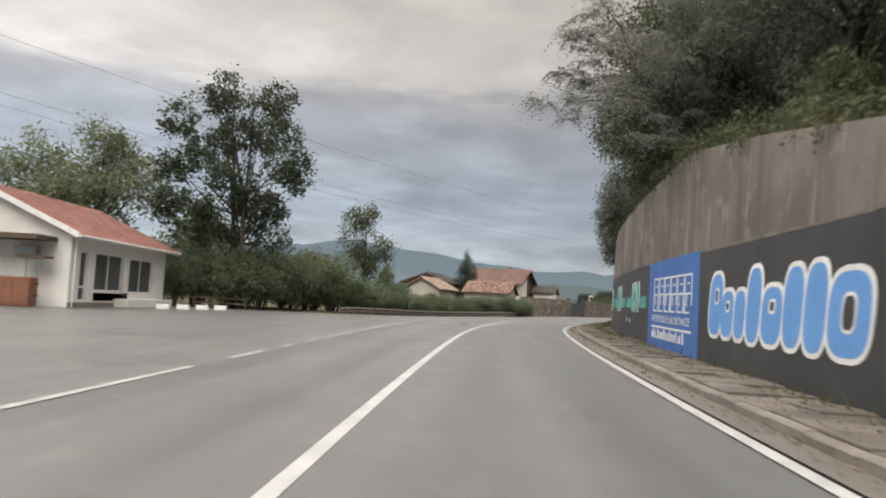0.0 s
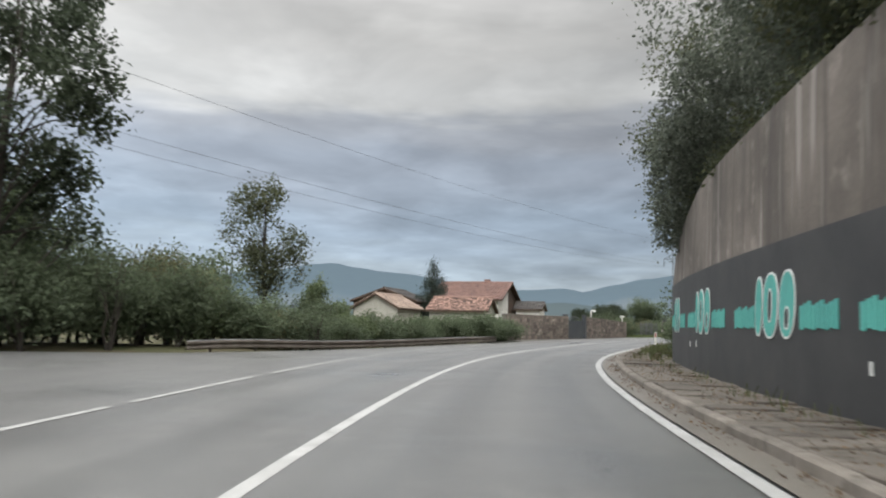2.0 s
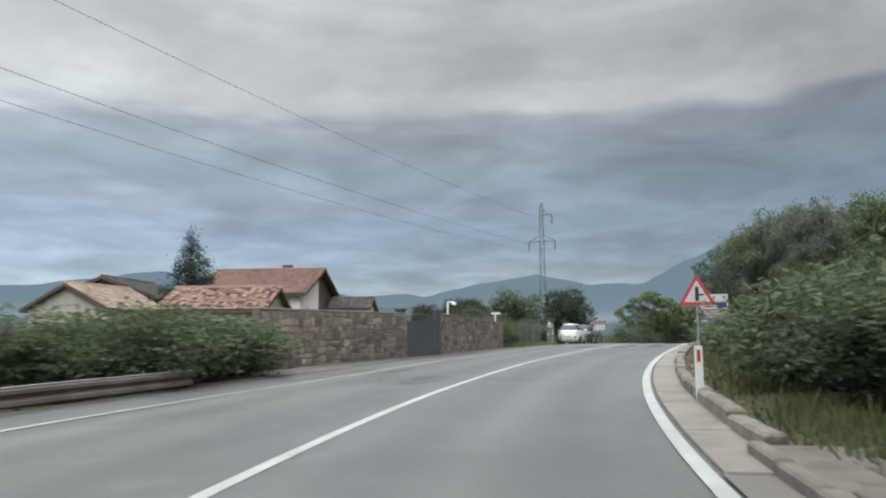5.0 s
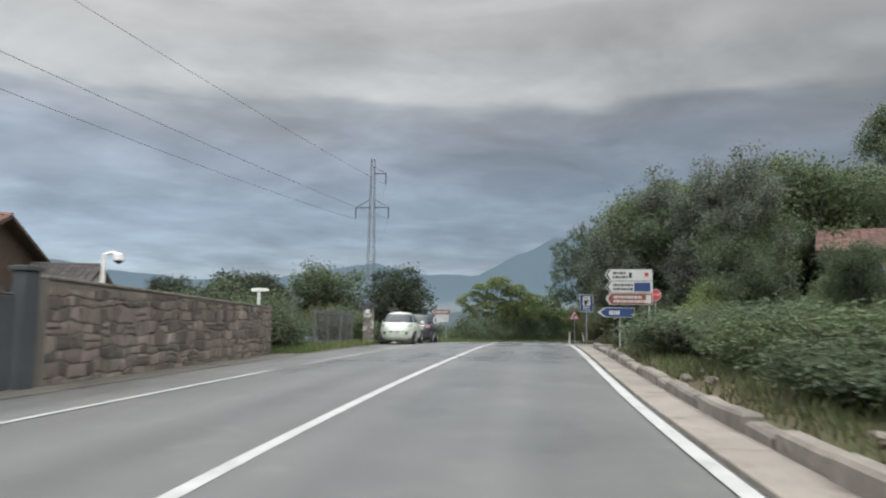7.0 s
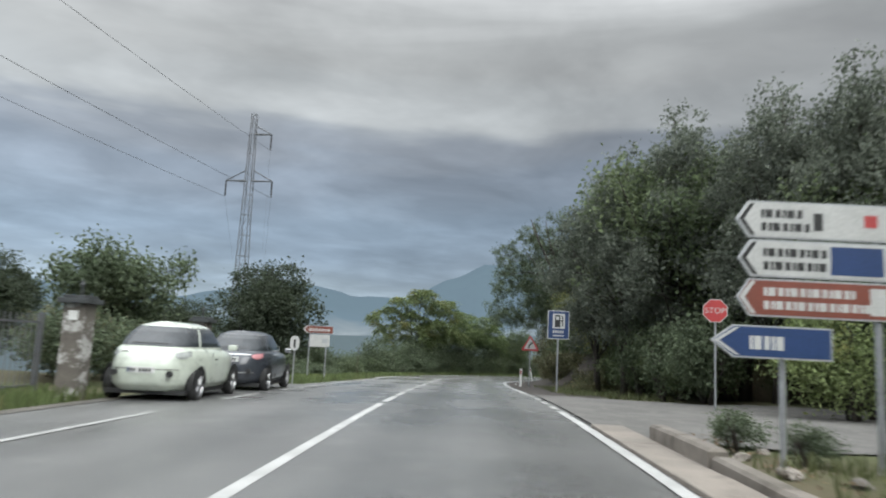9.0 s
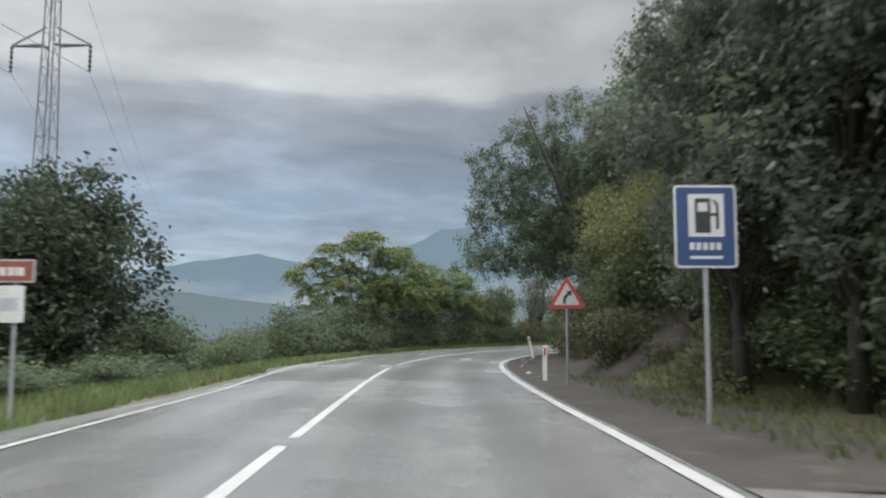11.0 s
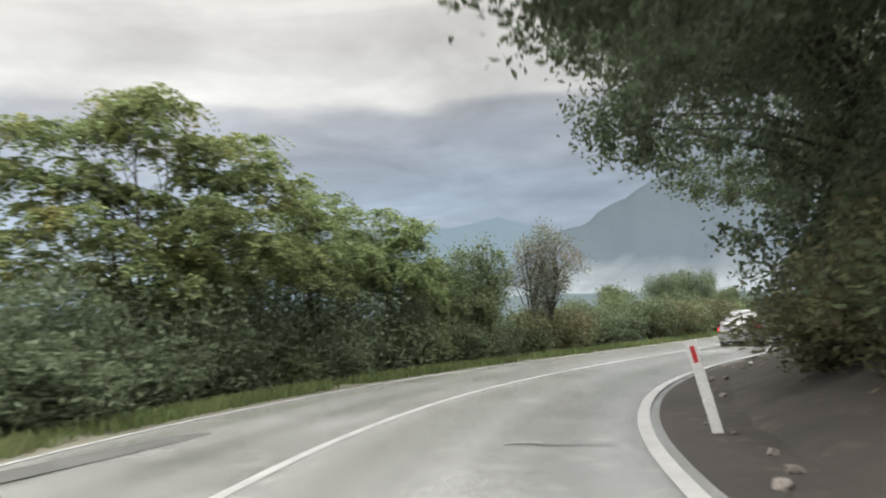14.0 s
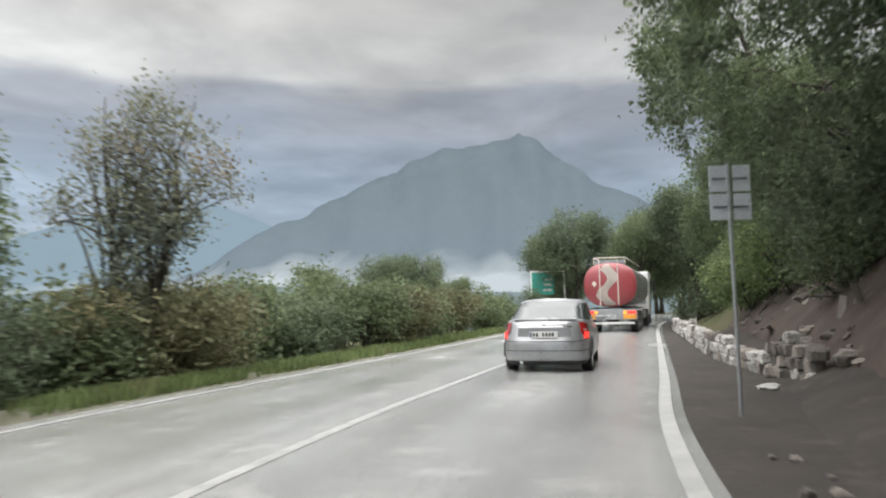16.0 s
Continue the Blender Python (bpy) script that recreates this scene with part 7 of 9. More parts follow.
def brown_sign():
    p = (37.55, 108.75)
    ob = sign_thing("place_sign", "brown arrow sign with a white plate below it", p, -36, "road sign")
    g = ground_z(*p)
    z = lambda v: v - g
    for x in (-0.32, 0.36):
        part("post", tubes(([(x, 0.06, -0.3), (x, 0.06, z(2.42))], 0.028, 8)), M["steel"], ob)
    pointer(ob, z(2.12), z(2.42), -0.6, 0.62, "sign_brown", "brown arrow panel", [(0.24, 1.02)], None, "sign_white", 0.14)
    pl = plate("plate", ob, bar(-0.3, 0.5, z(1.6), z(2.08)), 0.0, 0.015, M["sign_white"], "white plate")
    plate("word_bar", pl, bar(0.2, 0.42, z(1.75), z(1.92)), -0.003, 0.0, M["sign_back"])


brown_sign()
p = (34.7, 103.75)
ob = sign_thing("small_sign", "small white plate with a dark mark on a thin post", p, -36)
z = 1.72 - ground_z(*p)
part("post", tubes(([(0, 0.04, -0.3), (0, 0.04, z + 0.2)], 0.022, 8)), M["steel"], ob)
pl = plate("plate", ob, blob(0, z, 0.3, 0.46, 0, 2.6), 0.0, 0.01, M["sign_white"])
plate("mark", pl, bar(-0.03, 0.03, z - 0.14, z + 0.12), -0.003, 0.0, M["sign_black"])


def sign_backs():
    p = (76.5, 130.15)
    ob = sign_thing("sign_back", "pale grey backs of four bend marker panels on a thin post", p, -66, "road sign")
    g = ground_z(*p)
    z = 1.92 - g
    part("post", tubes(([(0, 0.0, -0.3), (-0.03, 0.0, z + 0.33)], 0.022, 10)), M["steel"], ob)
    for x in (-0.235, 0.035):
        for q in (-0.32, 0.012):
            part("panel", boxes((x, x + 0.2, 0.03, 0.042, z + q, z + q + 0.305), bevel=0.004), M["panel_back"], ob)
    for q in (-0.17, 0.16):
        part("clamp", boxes((-0.2, 0.2, 0.016, 0.029, z + q - 0.012, z + q + 0.012)), M["steel_dark"], ob)


sign_backs()


def green_board():
    p = (126.2, 149.9)
    ob = sign_thing("direction_board", "green direction board in a white frame beside the road", p, -70, "road sign")
    g = ground_z(*p)
    z = lambda v: v - g
    for x in (-1.4, 1.4):
        part("post", boxes((x - 0.07, x + 0.07, 0.02, 0.16, -0.4, z(3.35)), bevel=0.01), M["frame_white"], ob)
    part("top_bar", boxes((-1.33, 1.33, 0.02, 0.16, z(3.21), z(3.35))), M["frame_white"], ob)
    pl = part("board", boxes((-1.33, 0.5, 0.0, 0.06, z(1.3), z(3.18))), M["sign_green"], ob, "blue-green board")
    for k in range(3):
        plate("word_bar", pl, bar(-0.4 + 0.1 * k, 0.35, z(1.6) + 0.45 * k, z(1.8) + 0.45 * k), -0.006, -0.001, M["sign_white"])


green_board()

# ---- pylon and wires ----


def pylon(p, top, yaw, label):
    z0 = ground_z(p[0], p[1])
    ob = thing("lattice_pylon", Matrix.Translation((p[0], p[1], z0)) @ Matrix.Rotation(radians(yaw), 4, "Z"), label, "pylon", "power pylons")
    H = top - z0
    half = lambda z: 0.48 - 0.33 * z / H
    for sx in (-1, 1):
        for sy in (-1, 1):
            part("leg", tubes(([(sx * half(0), sy * half(0), -0.4), (sx * half(H), sy * half(H), H)], 0.030, 6)), M["steel_dark"], ob)
    bm = bmesh.new()
    n = 15
    for k in range(n):
        a, b = H * k / n, H * (k + 1) / n
        for s in (-1, 1):
            f = 1 if k % 2 else -1
            tube(bm, [(-f * half(a), s * half(a), a), (f * half(b), s * half(b), b)], 0.013, 4)
            tube(bm, [(s * half(a), f * half(a), a), (s * half(b), -f * half(b), b)], 0.013, 4)
            tube(bm, [(-half(b), s * half(b), b), (half(b), s * half(b), b)], 0.016, 4)
            tube(bm, [(s * half(b), -half(b), b), (s * half(b), half(b), b)], 0.016, 4)
    part("bracing", bm, M["steel_dark"], ob)
    arms = [(12.3 - top + H, -1.6), (12.3 - top + H, 1.6), (15.55 - top + H, 1.3)]
    ends = []
    for z, x in arms:
        part("arm", tubes(([(math.copysign(half(z), x), 0.14, z), (x, 0, z)], 0.045, 5), ([(math.copysign(half(z), x), -0.14, z), (x, 0, z)], 0.045, 5), ([(math.copysign(half(z), x), 0, z + 0.75 * abs(x) / 1.6), (x, 0, z + 0.02)], 0.04, 5)), M["steel_dark"], ob)
        bm = bmesh.new()
        pts = [(x, 0, z - 0.05 - 0.1 * k) for k in range(11)]
        tube(bm, pts, [0.03 if k % 2 else 0.075 for k in range(11)], 8)
        part("insulator", bm, M["black"], ob)
        ends.append(ob.matrix_basis @ Vector((x, 0, z - 1.1)))
    return ends


near_ends = pylon((40.5, 129.4), 16.95, -38, "tall grey lattice power pylon with three arms")
far_ends = pylon((108, 335), 0.0, -20, "distant grey lattice power pylon across the valley")
for k, e in enumerate(near_ends):
    back = Vector((-58, 5.7, 16.4 if k < 2 else 20.0)) + Vector(((-1.2, 0.95, 0), (1.2, -0.95, 0), (1.0, -0.8, 0))[k])
    for a, b, sag in ((e, back, 3.0), (e, far_ends[k], 5.0)):
        pts = [a.lerp(b, t / 24) - Vector((0, 0, sag * 4 * (t / 24) * (1 - t / 24))) for t in range(25)]
        bm = tubes((pts, 0.011 if sag < 4 else 0.006, 5))
        me = bpy.data.meshes.new("power_line")
        bm.to_mesh(me)
        bm.free()
        me.materials.append(M["steel_dark"])
        tagged(new("power_line", me), "thin sagging power line between pylons", "cable", "power lines")

# a timber pole far down the slope
pp = thing("utility_pole", Matrix.Translation(at_ground(64, 196)), "distant grey wooden utility pole on the slope", "utility pole")
part("pole", tubes(([(0, 0, -0.5), (0, 0, 9.5)], [0.14, 0.09], 8)), M["bark"], pp)
part("cross_arm", boxes((-0.8, 0.8, -0.05, 0.05, 8.9, 9.02)), M["bark"], pp)

# ---- kerbs, gutters and paving ----


def strip_piece(name, s0, s1, u0, u1, z0, z1, mat, parent, bevel=0.02, tilt=0.0):
    """A block following the road between s0 and s1."""
    bm = bmesh.new()
    f = (lambda u, s: u(s) if callable(u) else u)
    c = [road(s0, f(u0, s0)), road(s1, f(u0, s1)), road(s1, f(u1, s1)), road(s0, f(u1, s0))]
    lo = [bm.verts.new((q.x, q.y, q.z + z0)) for q in c]
    hi = [bm.verts.new((q.x, q.y, q.z + z1 + tilt * (1 if k in (1, 2) else -1))) for k, q in enumerate(c)]
    bm.faces.new(hi)
    bm.faces.new(lo[::-1])
    for k in range(4):
        bm.faces.new((lo[k], lo[(k + 1) % 4], hi[(k + 1) % 4], hi[k]))
    bmesh.ops.recalc_face_normals(bm, faces=bm.faces[:])
    if bevel:
        bmesh.ops.bevel(bm, geom=[e for e in bm.edges if e.verts[0] in hi and e.verts[1] in hi], offset=bevel, segments=1, affect="EDGES")
    return part(name, bm, mat, parent)


v, f = ribbon(-20, 62, 4.42, lambda s: WALL_U(s) + 0.02 if s < 50 else 5.4, 0.10)
pave = mesh_object("pavement", v, f, M["slab"])
tagged(pave, "cracked uneven concrete pavement between kerb and wall", "pavement", kind="structure")
rng = R(301)
s = 4.0
while s < 60:
    L = rng.uniform(0.5, 1.1)
    wu = WALL_U(s) - 0.03 if s < 50 else 5.35
    cuts = [4.45, 4.45 + (wu - 4.45) * rng.uniform(0.35, 0.65), wu]
    for a, b in zip(cuts, cuts[1:]):
        if rng.uniform() < 0.9:
            strip_piece("slab", s + 0.015, s + L - 0.015, a + 0.015, b - 0.015, 0.02, 0.125 + rng.uniform(-0.02, 0.02), M["slab"], pave, 0.015, rng.uniform(-0.012, 0.012))
    s += L
kerb_line = new("kerb_line")
tagged(kerb_line, "worn concrete kerb stones along the road", "kerb", kind="structure")
s = 0.0
while s < 62:
    strip_piece("kerb_stone", s + 0.008, s + 0.99, 4.26, 4.42, -0.15, 0.13 + rng.uniform(-0.012, 0.012), M["kerb"], kerb_line, 0.025)
    s += 1.0
s = 62.0
while s < 104:
    L = rng.uniform(0.8, 1.9)
    d = rng.uniform(-0.03, 0.03)
    strip_piece("kerb_stone", s + 0.012, s + L - 0.012, 4.42 + d, 4.64 + d, -0.15, 0.20 + rng.uniform(-0.06, 0.04), M["kerb"], kerb_line, 0.035, rng.uniform(-0.02, 0.02))
    s += L
gut = new("gutter_line")
tagged(gut, "pale concrete gutter slabs beside the edge line", "gutter", kind="structure")
s = 61.0
while s < 104:
    strip_piece("gutter_slab", s + 0.012, s + 2.48, 3.88, 4.42, -0.1, 0.035 + rng.uniform(-0.006, 0.006), M["gutter"], gut, 0.01)
    s += 2.5
v, f = ribbon(-20, 61, 3.86, 4.27, 0.012)
tagged(mesh_object("gutter", v, f, M["old_asphalt"]), "dark gritty gutter strip between line and kerb", "gutter", kind="structure")
def debris(name, label, strips, count, seed, size, mat):
    """Fallen leaves and grit lying in patches on strips (s0, s1, u0, u1, height)."""
    rng = R(seed)
    area = np.array([(b - a) * (d - c) for a, b, c, d, e in strips])
    pts = []
    for k in rng.choice(len(strips), size=count, p=area / area.sum()):
        s0, s1, u0, u1, h = strips[k]
        s_, u_ = rng.uniform(s0, s1), u0 + (u1 - u0) * rng.uniform() ** 0.7
        if noise.noise(Vector((s_ * 0.7, u_ * 1.6, 1.0))) > rng.uniform(-0.6, 0.35):
            pts.append(road(s_, u_, h + 0.008))
    n = len(pts)
    c = np.array(pts)
    an = rng.uniform(0, 6.28, n)
    a = np.stack([np.cos(an), np.sin(an), rng.normal(size=n) * 0.12], 1) * (size * rng.uniform(0.5, 1.4, n))[:, None]
    b = np.stack([-np.sin(an), np.cos(an), rng.normal(size=n) * 0.2], 1) * (size * 0.55 * rng.uniform(0.5, 1.2, n))[:, None]
    v = np.stack([c - a, c + b, c + a, c - b], 1).reshape(-1, 3)
    v[:, 2] += np.abs(rng.normal(size=4 * n)) * 0.012
    tagged(mesh_object(name, v, [(4 * i, 4 * i + 1, 4 * i + 2, 4 * i + 3) for i in range(n)], M[mat]), label, "leaf litter", kind="stuff")


M["dead_leaf"] = material("dead_brown_leaves", (0.13, 0.085, 0.045), (0.075, 0.05, 0.03), 3.0, 0.9, 0, 20, island=0.5, third=(0.2, 0.15, 0.085), third_scale=6.0)
debris("fallen_leaves", "brown fallen leaves and dirt along kerb and pavement", [(2, 60, 4.44, 5.75, 0.125), (2, 60, 3.95, 4.26, 0.012), (62, 104, 4.66, 5.4, 0.13)], 12000, 321, 0.028, "dead_leaf")
grass("pavement_weeds", "weeds sprouting along the foot of the retaining wall", [(3, 50, 5.35, 5.8), (50, 64, 4.8, 5.6)], 1500, 93, 0.28, "grass_dry")
# side road mouth
v, f = [], []
for i in range(9):
    for j in range(13):
        s, u = 104.5 + i * 1.7, 3.95 + j * 0.9
        q = road(s - 0.25 * j, u)
        v.append((q.x, q.y, max(q.z + 0.012 - 0.01 * (i in (0, 8)), ground_z(q.x, q.y) + 0.03)))
    if i:
        f += [((i - 1) * 13 + j, (i - 1) * 13 + j + 1, i * 13 + j + 1, i * 13 + j) for j in range(12)]
M["worn_grit"] = material("gritty_worn_asphalt", (0.125, 0.12, 0.112), (0.08, 0.077, 0.072), 0.9, 0.92, 0.6, 30, third=(0.17, 0.16, 0.145), third_scale=3.0)
tagged(mesh_object("side_road", v, f, M["worn_grit"], True), "worn grey side road mouth with gritty asphalt", "road", kind="structure")

v, f = ribbon(118, 216, 3.95, 6.5, 0.004)
M["earth"] = material("dark_gravelly_earth", (0.045, 0.038, 0.032), (0.027, 0.023, 0.02), 0.8, 0.95, 0.7, 14, third=(0.075, 0.063, 0.052), third_scale=2.5)
for k, q in enumerate(v):
    q.z += -0.02 if k % 2 == 0 else 0.0
tagged(mesh_object("verge", v, f, M["earth"]), "dark gravelly earth verge at the foot of the bank", "verge", kind="structure")

M["cut_earth"] = material("red_brown_earth", (0.072, 0.051, 0.042), (0.042, 0.031, 0.026), 1.2, 0.95, 0.8, 7, third=(0.10, 0.078, 0.063), third_scale=3.0)
v, f = [], []
for i in range(49):
    s = 159 + i * 0.65
    for j in range(10):
        q = road(s, 6.25 + j * 0.42)
        lump = 0.16 * noise.noise(Vector((q.x * 1.3, q.y * 1.3, 2.0))) + 0.10 * noise.noise(Vector((q.x * 3.1, q.y * 3.1, 7.0)))
        edge = 0.0 if 0 < i < 48 and 0 < j < 9 else -0.25
        v.append((q.x, q.y, ground_z(q.x, q.y) + 0.62 + lump + edge - 0.1 * (j == 0)))
    if i:
        f += [(10 * i - 10 + j, 10 * i - 9 + j, 10 * i + 1 + j, 10 * i + j) for j in range(9)]
tagged(mesh_object("earth_bank", v, f, M["cut_earth"], True), "bare red-brown earth bank strewn with rubble", "bank", kind="structure")
v, f = [], []
foot_u = table((131, 5.7), (138, 5.0), (144, 4.75), (166, 4.8), (173, 5.5), (192, 5.2))
for i in range(90):
    s = 131 + i * 0.66
    for j in range(9):
        q = road(s, foot_u(s) + j * (8.6 - foot_u(s)) / 8)
        lump = 0.07 * noise.noise(Vector((q.x * 1.7, q.y * 1.7, 5.0))) + 0.05 * noise.noise(Vector((q.x * 4.1, q.y * 4.1, 9.0)))
        lift = (-0.12, 0.10, 0.24, 0.36, 0.46, 0.46, 0.4, 0.3, -0.1)[j] if 0 < i < 89 else -0.2
        v.append((q.x, q.y, max(ground_z(q.x, q.y), q.z) + lift + lump))
    if i:
        f += [(9 * i - 9 + j, 9 * i - 8 + j, 9 * i + 1 + j, 9 * i + j) for j in range(8)]
tagged(mesh_object("bank_foot", v, f, M["earth"], True), "dark crumbly earth at the foot of the overgrown bank", "bank", kind="structure")
# loose stones and rubble at the foot of the banks
M["rubble"] = material("rubble_stone", (0.22, 0.20, 0.178), (0.13, 0.112, 0.095), 5.0, 0.9, 0.6, 25, vary=0.45, third=(0.34, 0.32, 0.29), third_at=(0.6, 0.8))
rock_shapes = []
for k in range(5):
    bm = bmesh.new()
    bmesh.ops.create_icosphere(bm, subdivisions=2, radius=0.5)
    for q in bm.verts:
        q.co = q.co * (1.0 + 0.7 * noise.noise(q.co * 2.2 + Vector((k * 3.0, 0, 0))) + rng.uniform(-0.09, 0.09))
        d = Vector((0.5 - 0.2 * k, 0.7, 0.3 + 0.1 * k)).normalized()
        q.co -= d * max(0.0, q.co.dot(d) - 0.22)
        q.co.z = min(q.co.z * 0.75, 0.26)
    me = bpy.data.meshes.new("rock")
    bm.to_mesh(me)
    bm.free()
    me.materials.append(M["rubble"])
    rock_shapes.append(me)
for s0, s1, u0, u1, n, a, b in ((52, 62, 5.2, 6.8, 40, 0.08, 0.3), (64, 104, 4.8, 6.2, 60, 0.06, 0.22), (132, 166, 4.35, 4.9, 40, 0.04, 0.14), (160, 186, 5.4, 6.6, 60, 0.1, 0.35), (160, 188, 6.3, 9.0, 110, 0.12, 0.4), (168, 190, 5.9, 6.6, 14, 0.3, 0.55)):
    for k in range(n):
        q = road(rng.uniform(s0, s1), rng.uniform(u0, u1))
        r = rng.uniform(a, b)
        o = new("rock", rock_shapes[rng.randint(5)])
        o.matrix_basis = Matrix.LocRotScale((q.x, q.y, max(ground_z(q.x, q.y) + (0.5 if u0 > 6 else 0.0), q.z if s0 > 110 else -9.0) + r * 0.15), Euler((0, 0, rng.uniform(0, 6))), (r, r * rng.uniform(0.7, 1.2), r))
        tagged(o, "loose grey stone lying at the foot of the bank", "stone", "loose stones")


# posts, litter and upright stones beside the bend
def thin_post(x, y, top, label):
    z = ground_z(x, y)
    ob = thing("thin_post", Matrix.Translation((x, y, z)), label, "post", "thin posts")
    part("shaft", tubes(([(0, 0, -0.3), (0.02, 0.01, (top - z) * 0.6), (0.05, 0.0, top - z)], [0.016, 0.014, 0.012], 7)), M["dark_wood"], ob)


thin_post(46.6, 123.6, 1.6, "thin leaning dark post among the roadside weeds")
rng = R(303)
M["litter"] = material("white_plastic", (0.5, 0.5, 0.48), (0.36, 0.36, 0.34), 9, 0.45, 0.3, 30)
for s, u, r in ((141.2, 5.6, 0.2), (133.8, 4.35, 0.09), (171.0, 5.2, 0.14), (163.2, 4.6, 0.1)):
    bm = bmesh.new()
    bmesh.ops.create_icosphere(bm, subdivisions=2, radius=1.0)
    for v in bm.verts:
        v.co *= 1.0 + 0.8 * noise.noise(v.co * 2.3 + Vector((s, u, 0)))
        v.co.z *= 0.4
    q = road(s, u, 0.02 + r * 0.12)
    ob = thing("litter", Matrix.Translation(q) @ Euler((0, 0, s)).to_matrix().to_4x4() @ Matrix.Diagonal((r, r * 0.55, r, 1)), "crumpled white plastic litter on the verge", "litter", "litter")
    part("bag", bm, M["litter"], ob)


def ruined_wall():
    """What is left of a roadside wall: rough blocks in one to four courses, some still whitewashed, weeds of rubble behind."""
    rng = R(311)
    line = table((171.5, 6.1), (174, 5.45), (178, 5.0), (184, 4.9), (201, 4.6))
    ob = thing("ruined_wall", Matrix.Identity(4), "broken low masonry wall with whitewashed blocks at the bank's foot", "wall")
    shapes = []
    for mat_key in ("whitewash", "rubble", "rubble"):
        for k in range(3):
            bm = bmesh.new()
            bmesh.ops.create_cube(bm, size=1.0)
            bmesh.ops.bevel(bm, geom=bm.edges[:], offset=0.14, segments=1, affect="EDGES")
            for q in bm.verts:
                q.co += Vector(rng.normal(size=3) * 0.05)
            me = bpy.data.meshes.new("block")
            bm.to_mesh(me)
            bm.free()
            me.materials.append(M[mat_key])
            shapes.append(me)
    for c in range(4):
        s = 171.6 + 0.2 * (c % 2)
        while s < 201:
            w = rng.uniform(0.25, 0.6)
            top = 0.42 + 0.34 * noise.noise(Vector((s * 0.45, 4.0, 0))) + 0.22 * noise.noise(Vector((s * 1.3, 9.0, 0)))
            if 0.2 * c < top:
                q = road(s + w / 2, line(s + w / 2), 0.08 + 0.2 * c)
                white = noise.noise(Vector((s * 0.8, c * 0.35, 2.0))) > -0.05
                o = new("block", shapes[rng.randint(3) if white else 3 + rng.randint(6)])
                o.parent = ob
                o.matrix_basis = Matrix.LocRotScale(q, Euler((rng.normal() * 0.05, rng.normal() * 0.06, radians(heading(s) + 90) + rng.normal() * 0.07)), (w * 0.98, rng.uniform(0.24, 0.34), rng.uniform(0.18, 0.23)))
            s += w


M["whitewash"] = material("flaking_whitewash", (0.46, 0.45, 0.43), (0.30, 0.285, 0.26), 4.0, 0.85, 0.5, 25, vary=0.25, third=(0.14, 0.12, 0.10), third_at=(0.52, 0.62), third_scale=3.5)
ruined_wall()
M["old_board"] = material("grey_weathered_board", (0.24, 0.215, 0.19), (0.14, 0.125, 0.11), 3, 0.85, 0.4, 30, stretch=(0.3, 1, 1))
rng = R(305)
for k in range(16):
    q = road(rng.uniform(171, 184), rng.uniform(6.0, 8.2))
    L = rng.uniform(0.4, 1.3)
    ob = mesh_object("broken_board", [], [])
    bm = boxes((-L / 2, L / 2, -0.06, 0.06, -0.012, 0.012), bevel=0.004)
    bm.to_mesh(ob.data)
    bm.free()
    ob.data.materials.append(M["old_board"])
    ob.matrix_basis = Matrix.Translation((q.x, q.y, ground_z(q.x, q.y) + 0.72)) @ Euler((rng.normal() * 0.3, rng.normal() * 0.35, rng.uniform(0, 6.28))).to_matrix().to_4x4()
    tagged(ob, "broken grey board lying on the rubble slope", "board", "broken boards")

# ---- vehicles ----
M["silver"] = material("silver_car_paint", (0.36, 0.365, 0.375), (0.32, 0.325, 0.335), 0.8, 0.32, 0.0, 4, metal=0.5, coat=0.4)
M["cream"] = material("pale_green_white_car_paint", (0.58, 0.62, 0.54), (0.52, 0.56, 0.48), 1.0, 0.3, 0.0, 4, coat=0.6)
M["navy"] = material("dark_grey_car_paint", (0.035, 0.04, 0.05), (0.045, 0.05, 0.06), 1.0, 0.3, 0.0, 60, coat=0.6)
M["rear_glass"] = material("sky_reflecting_glass", (0.05, 0.056, 0.06), (0.058, 0.064, 0.068), 1.0, 0.1, 0, 10, spec=1.0, coat=0.6)
M["car_glass"] = material("tinted_car_glass", (0.03, 0.035, 0.04), (0.035, 0.04, 0.045), 1.0, 0.08, 0, 10, spec=0.5)
M["tail_red"] = glow("lit_tail_lamp", (0.85, 0.03, 0.02), 0.8)
M["lamp_red"] = material("red_lamp_glass", (0.35, 0.02, 0.02), (0.25, 0.015, 0.015), 5, 0.15, 0, 40, coat=0.5)
M["lamp_pink"] = material("pale_red_lamp_glass", (0.55, 0.26, 0.27), (0.42, 0.16, 0.17), 6, 0.15, 0, 40, coat=0.5)
M["lamp_clear"] = material("clear_lamp_glass", (0.42, 0.44, 0.42), (0.22, 0.23, 0.22), 6, 0.12, 0, 40, coat=0.5)
M["chrome"] = material("chrome", (0.7, 0.7, 0.7), (0.6, 0.6, 0.6), 3, 0.15, 0, 40, metal=1.0)
M["alloy"] = material("alloy_rim", (0.42, 0.42, 0.43), (0.3, 0.3, 0.3), 4, 0.35, 0.05, 40, metal=0.8)
M["plate_white"] = material("number_plate", (0.7, 0.7, 0.68), (0.6, 0.6, 0.58), 8, 0.45, 0, 40)
M["tank_red"] = material("tank_red_paint", (0.29, 0.05, 0.055), (0.24, 0.045, 0.05), 0.8, 0.35, 0.03, 30, coat=0.3)
M["tank_white"] = material("tank_cream_paint", (0.66, 0.60, 0.54), (0.55, 0.5, 0.45), 0.8, 0.4, 0.03, 30)
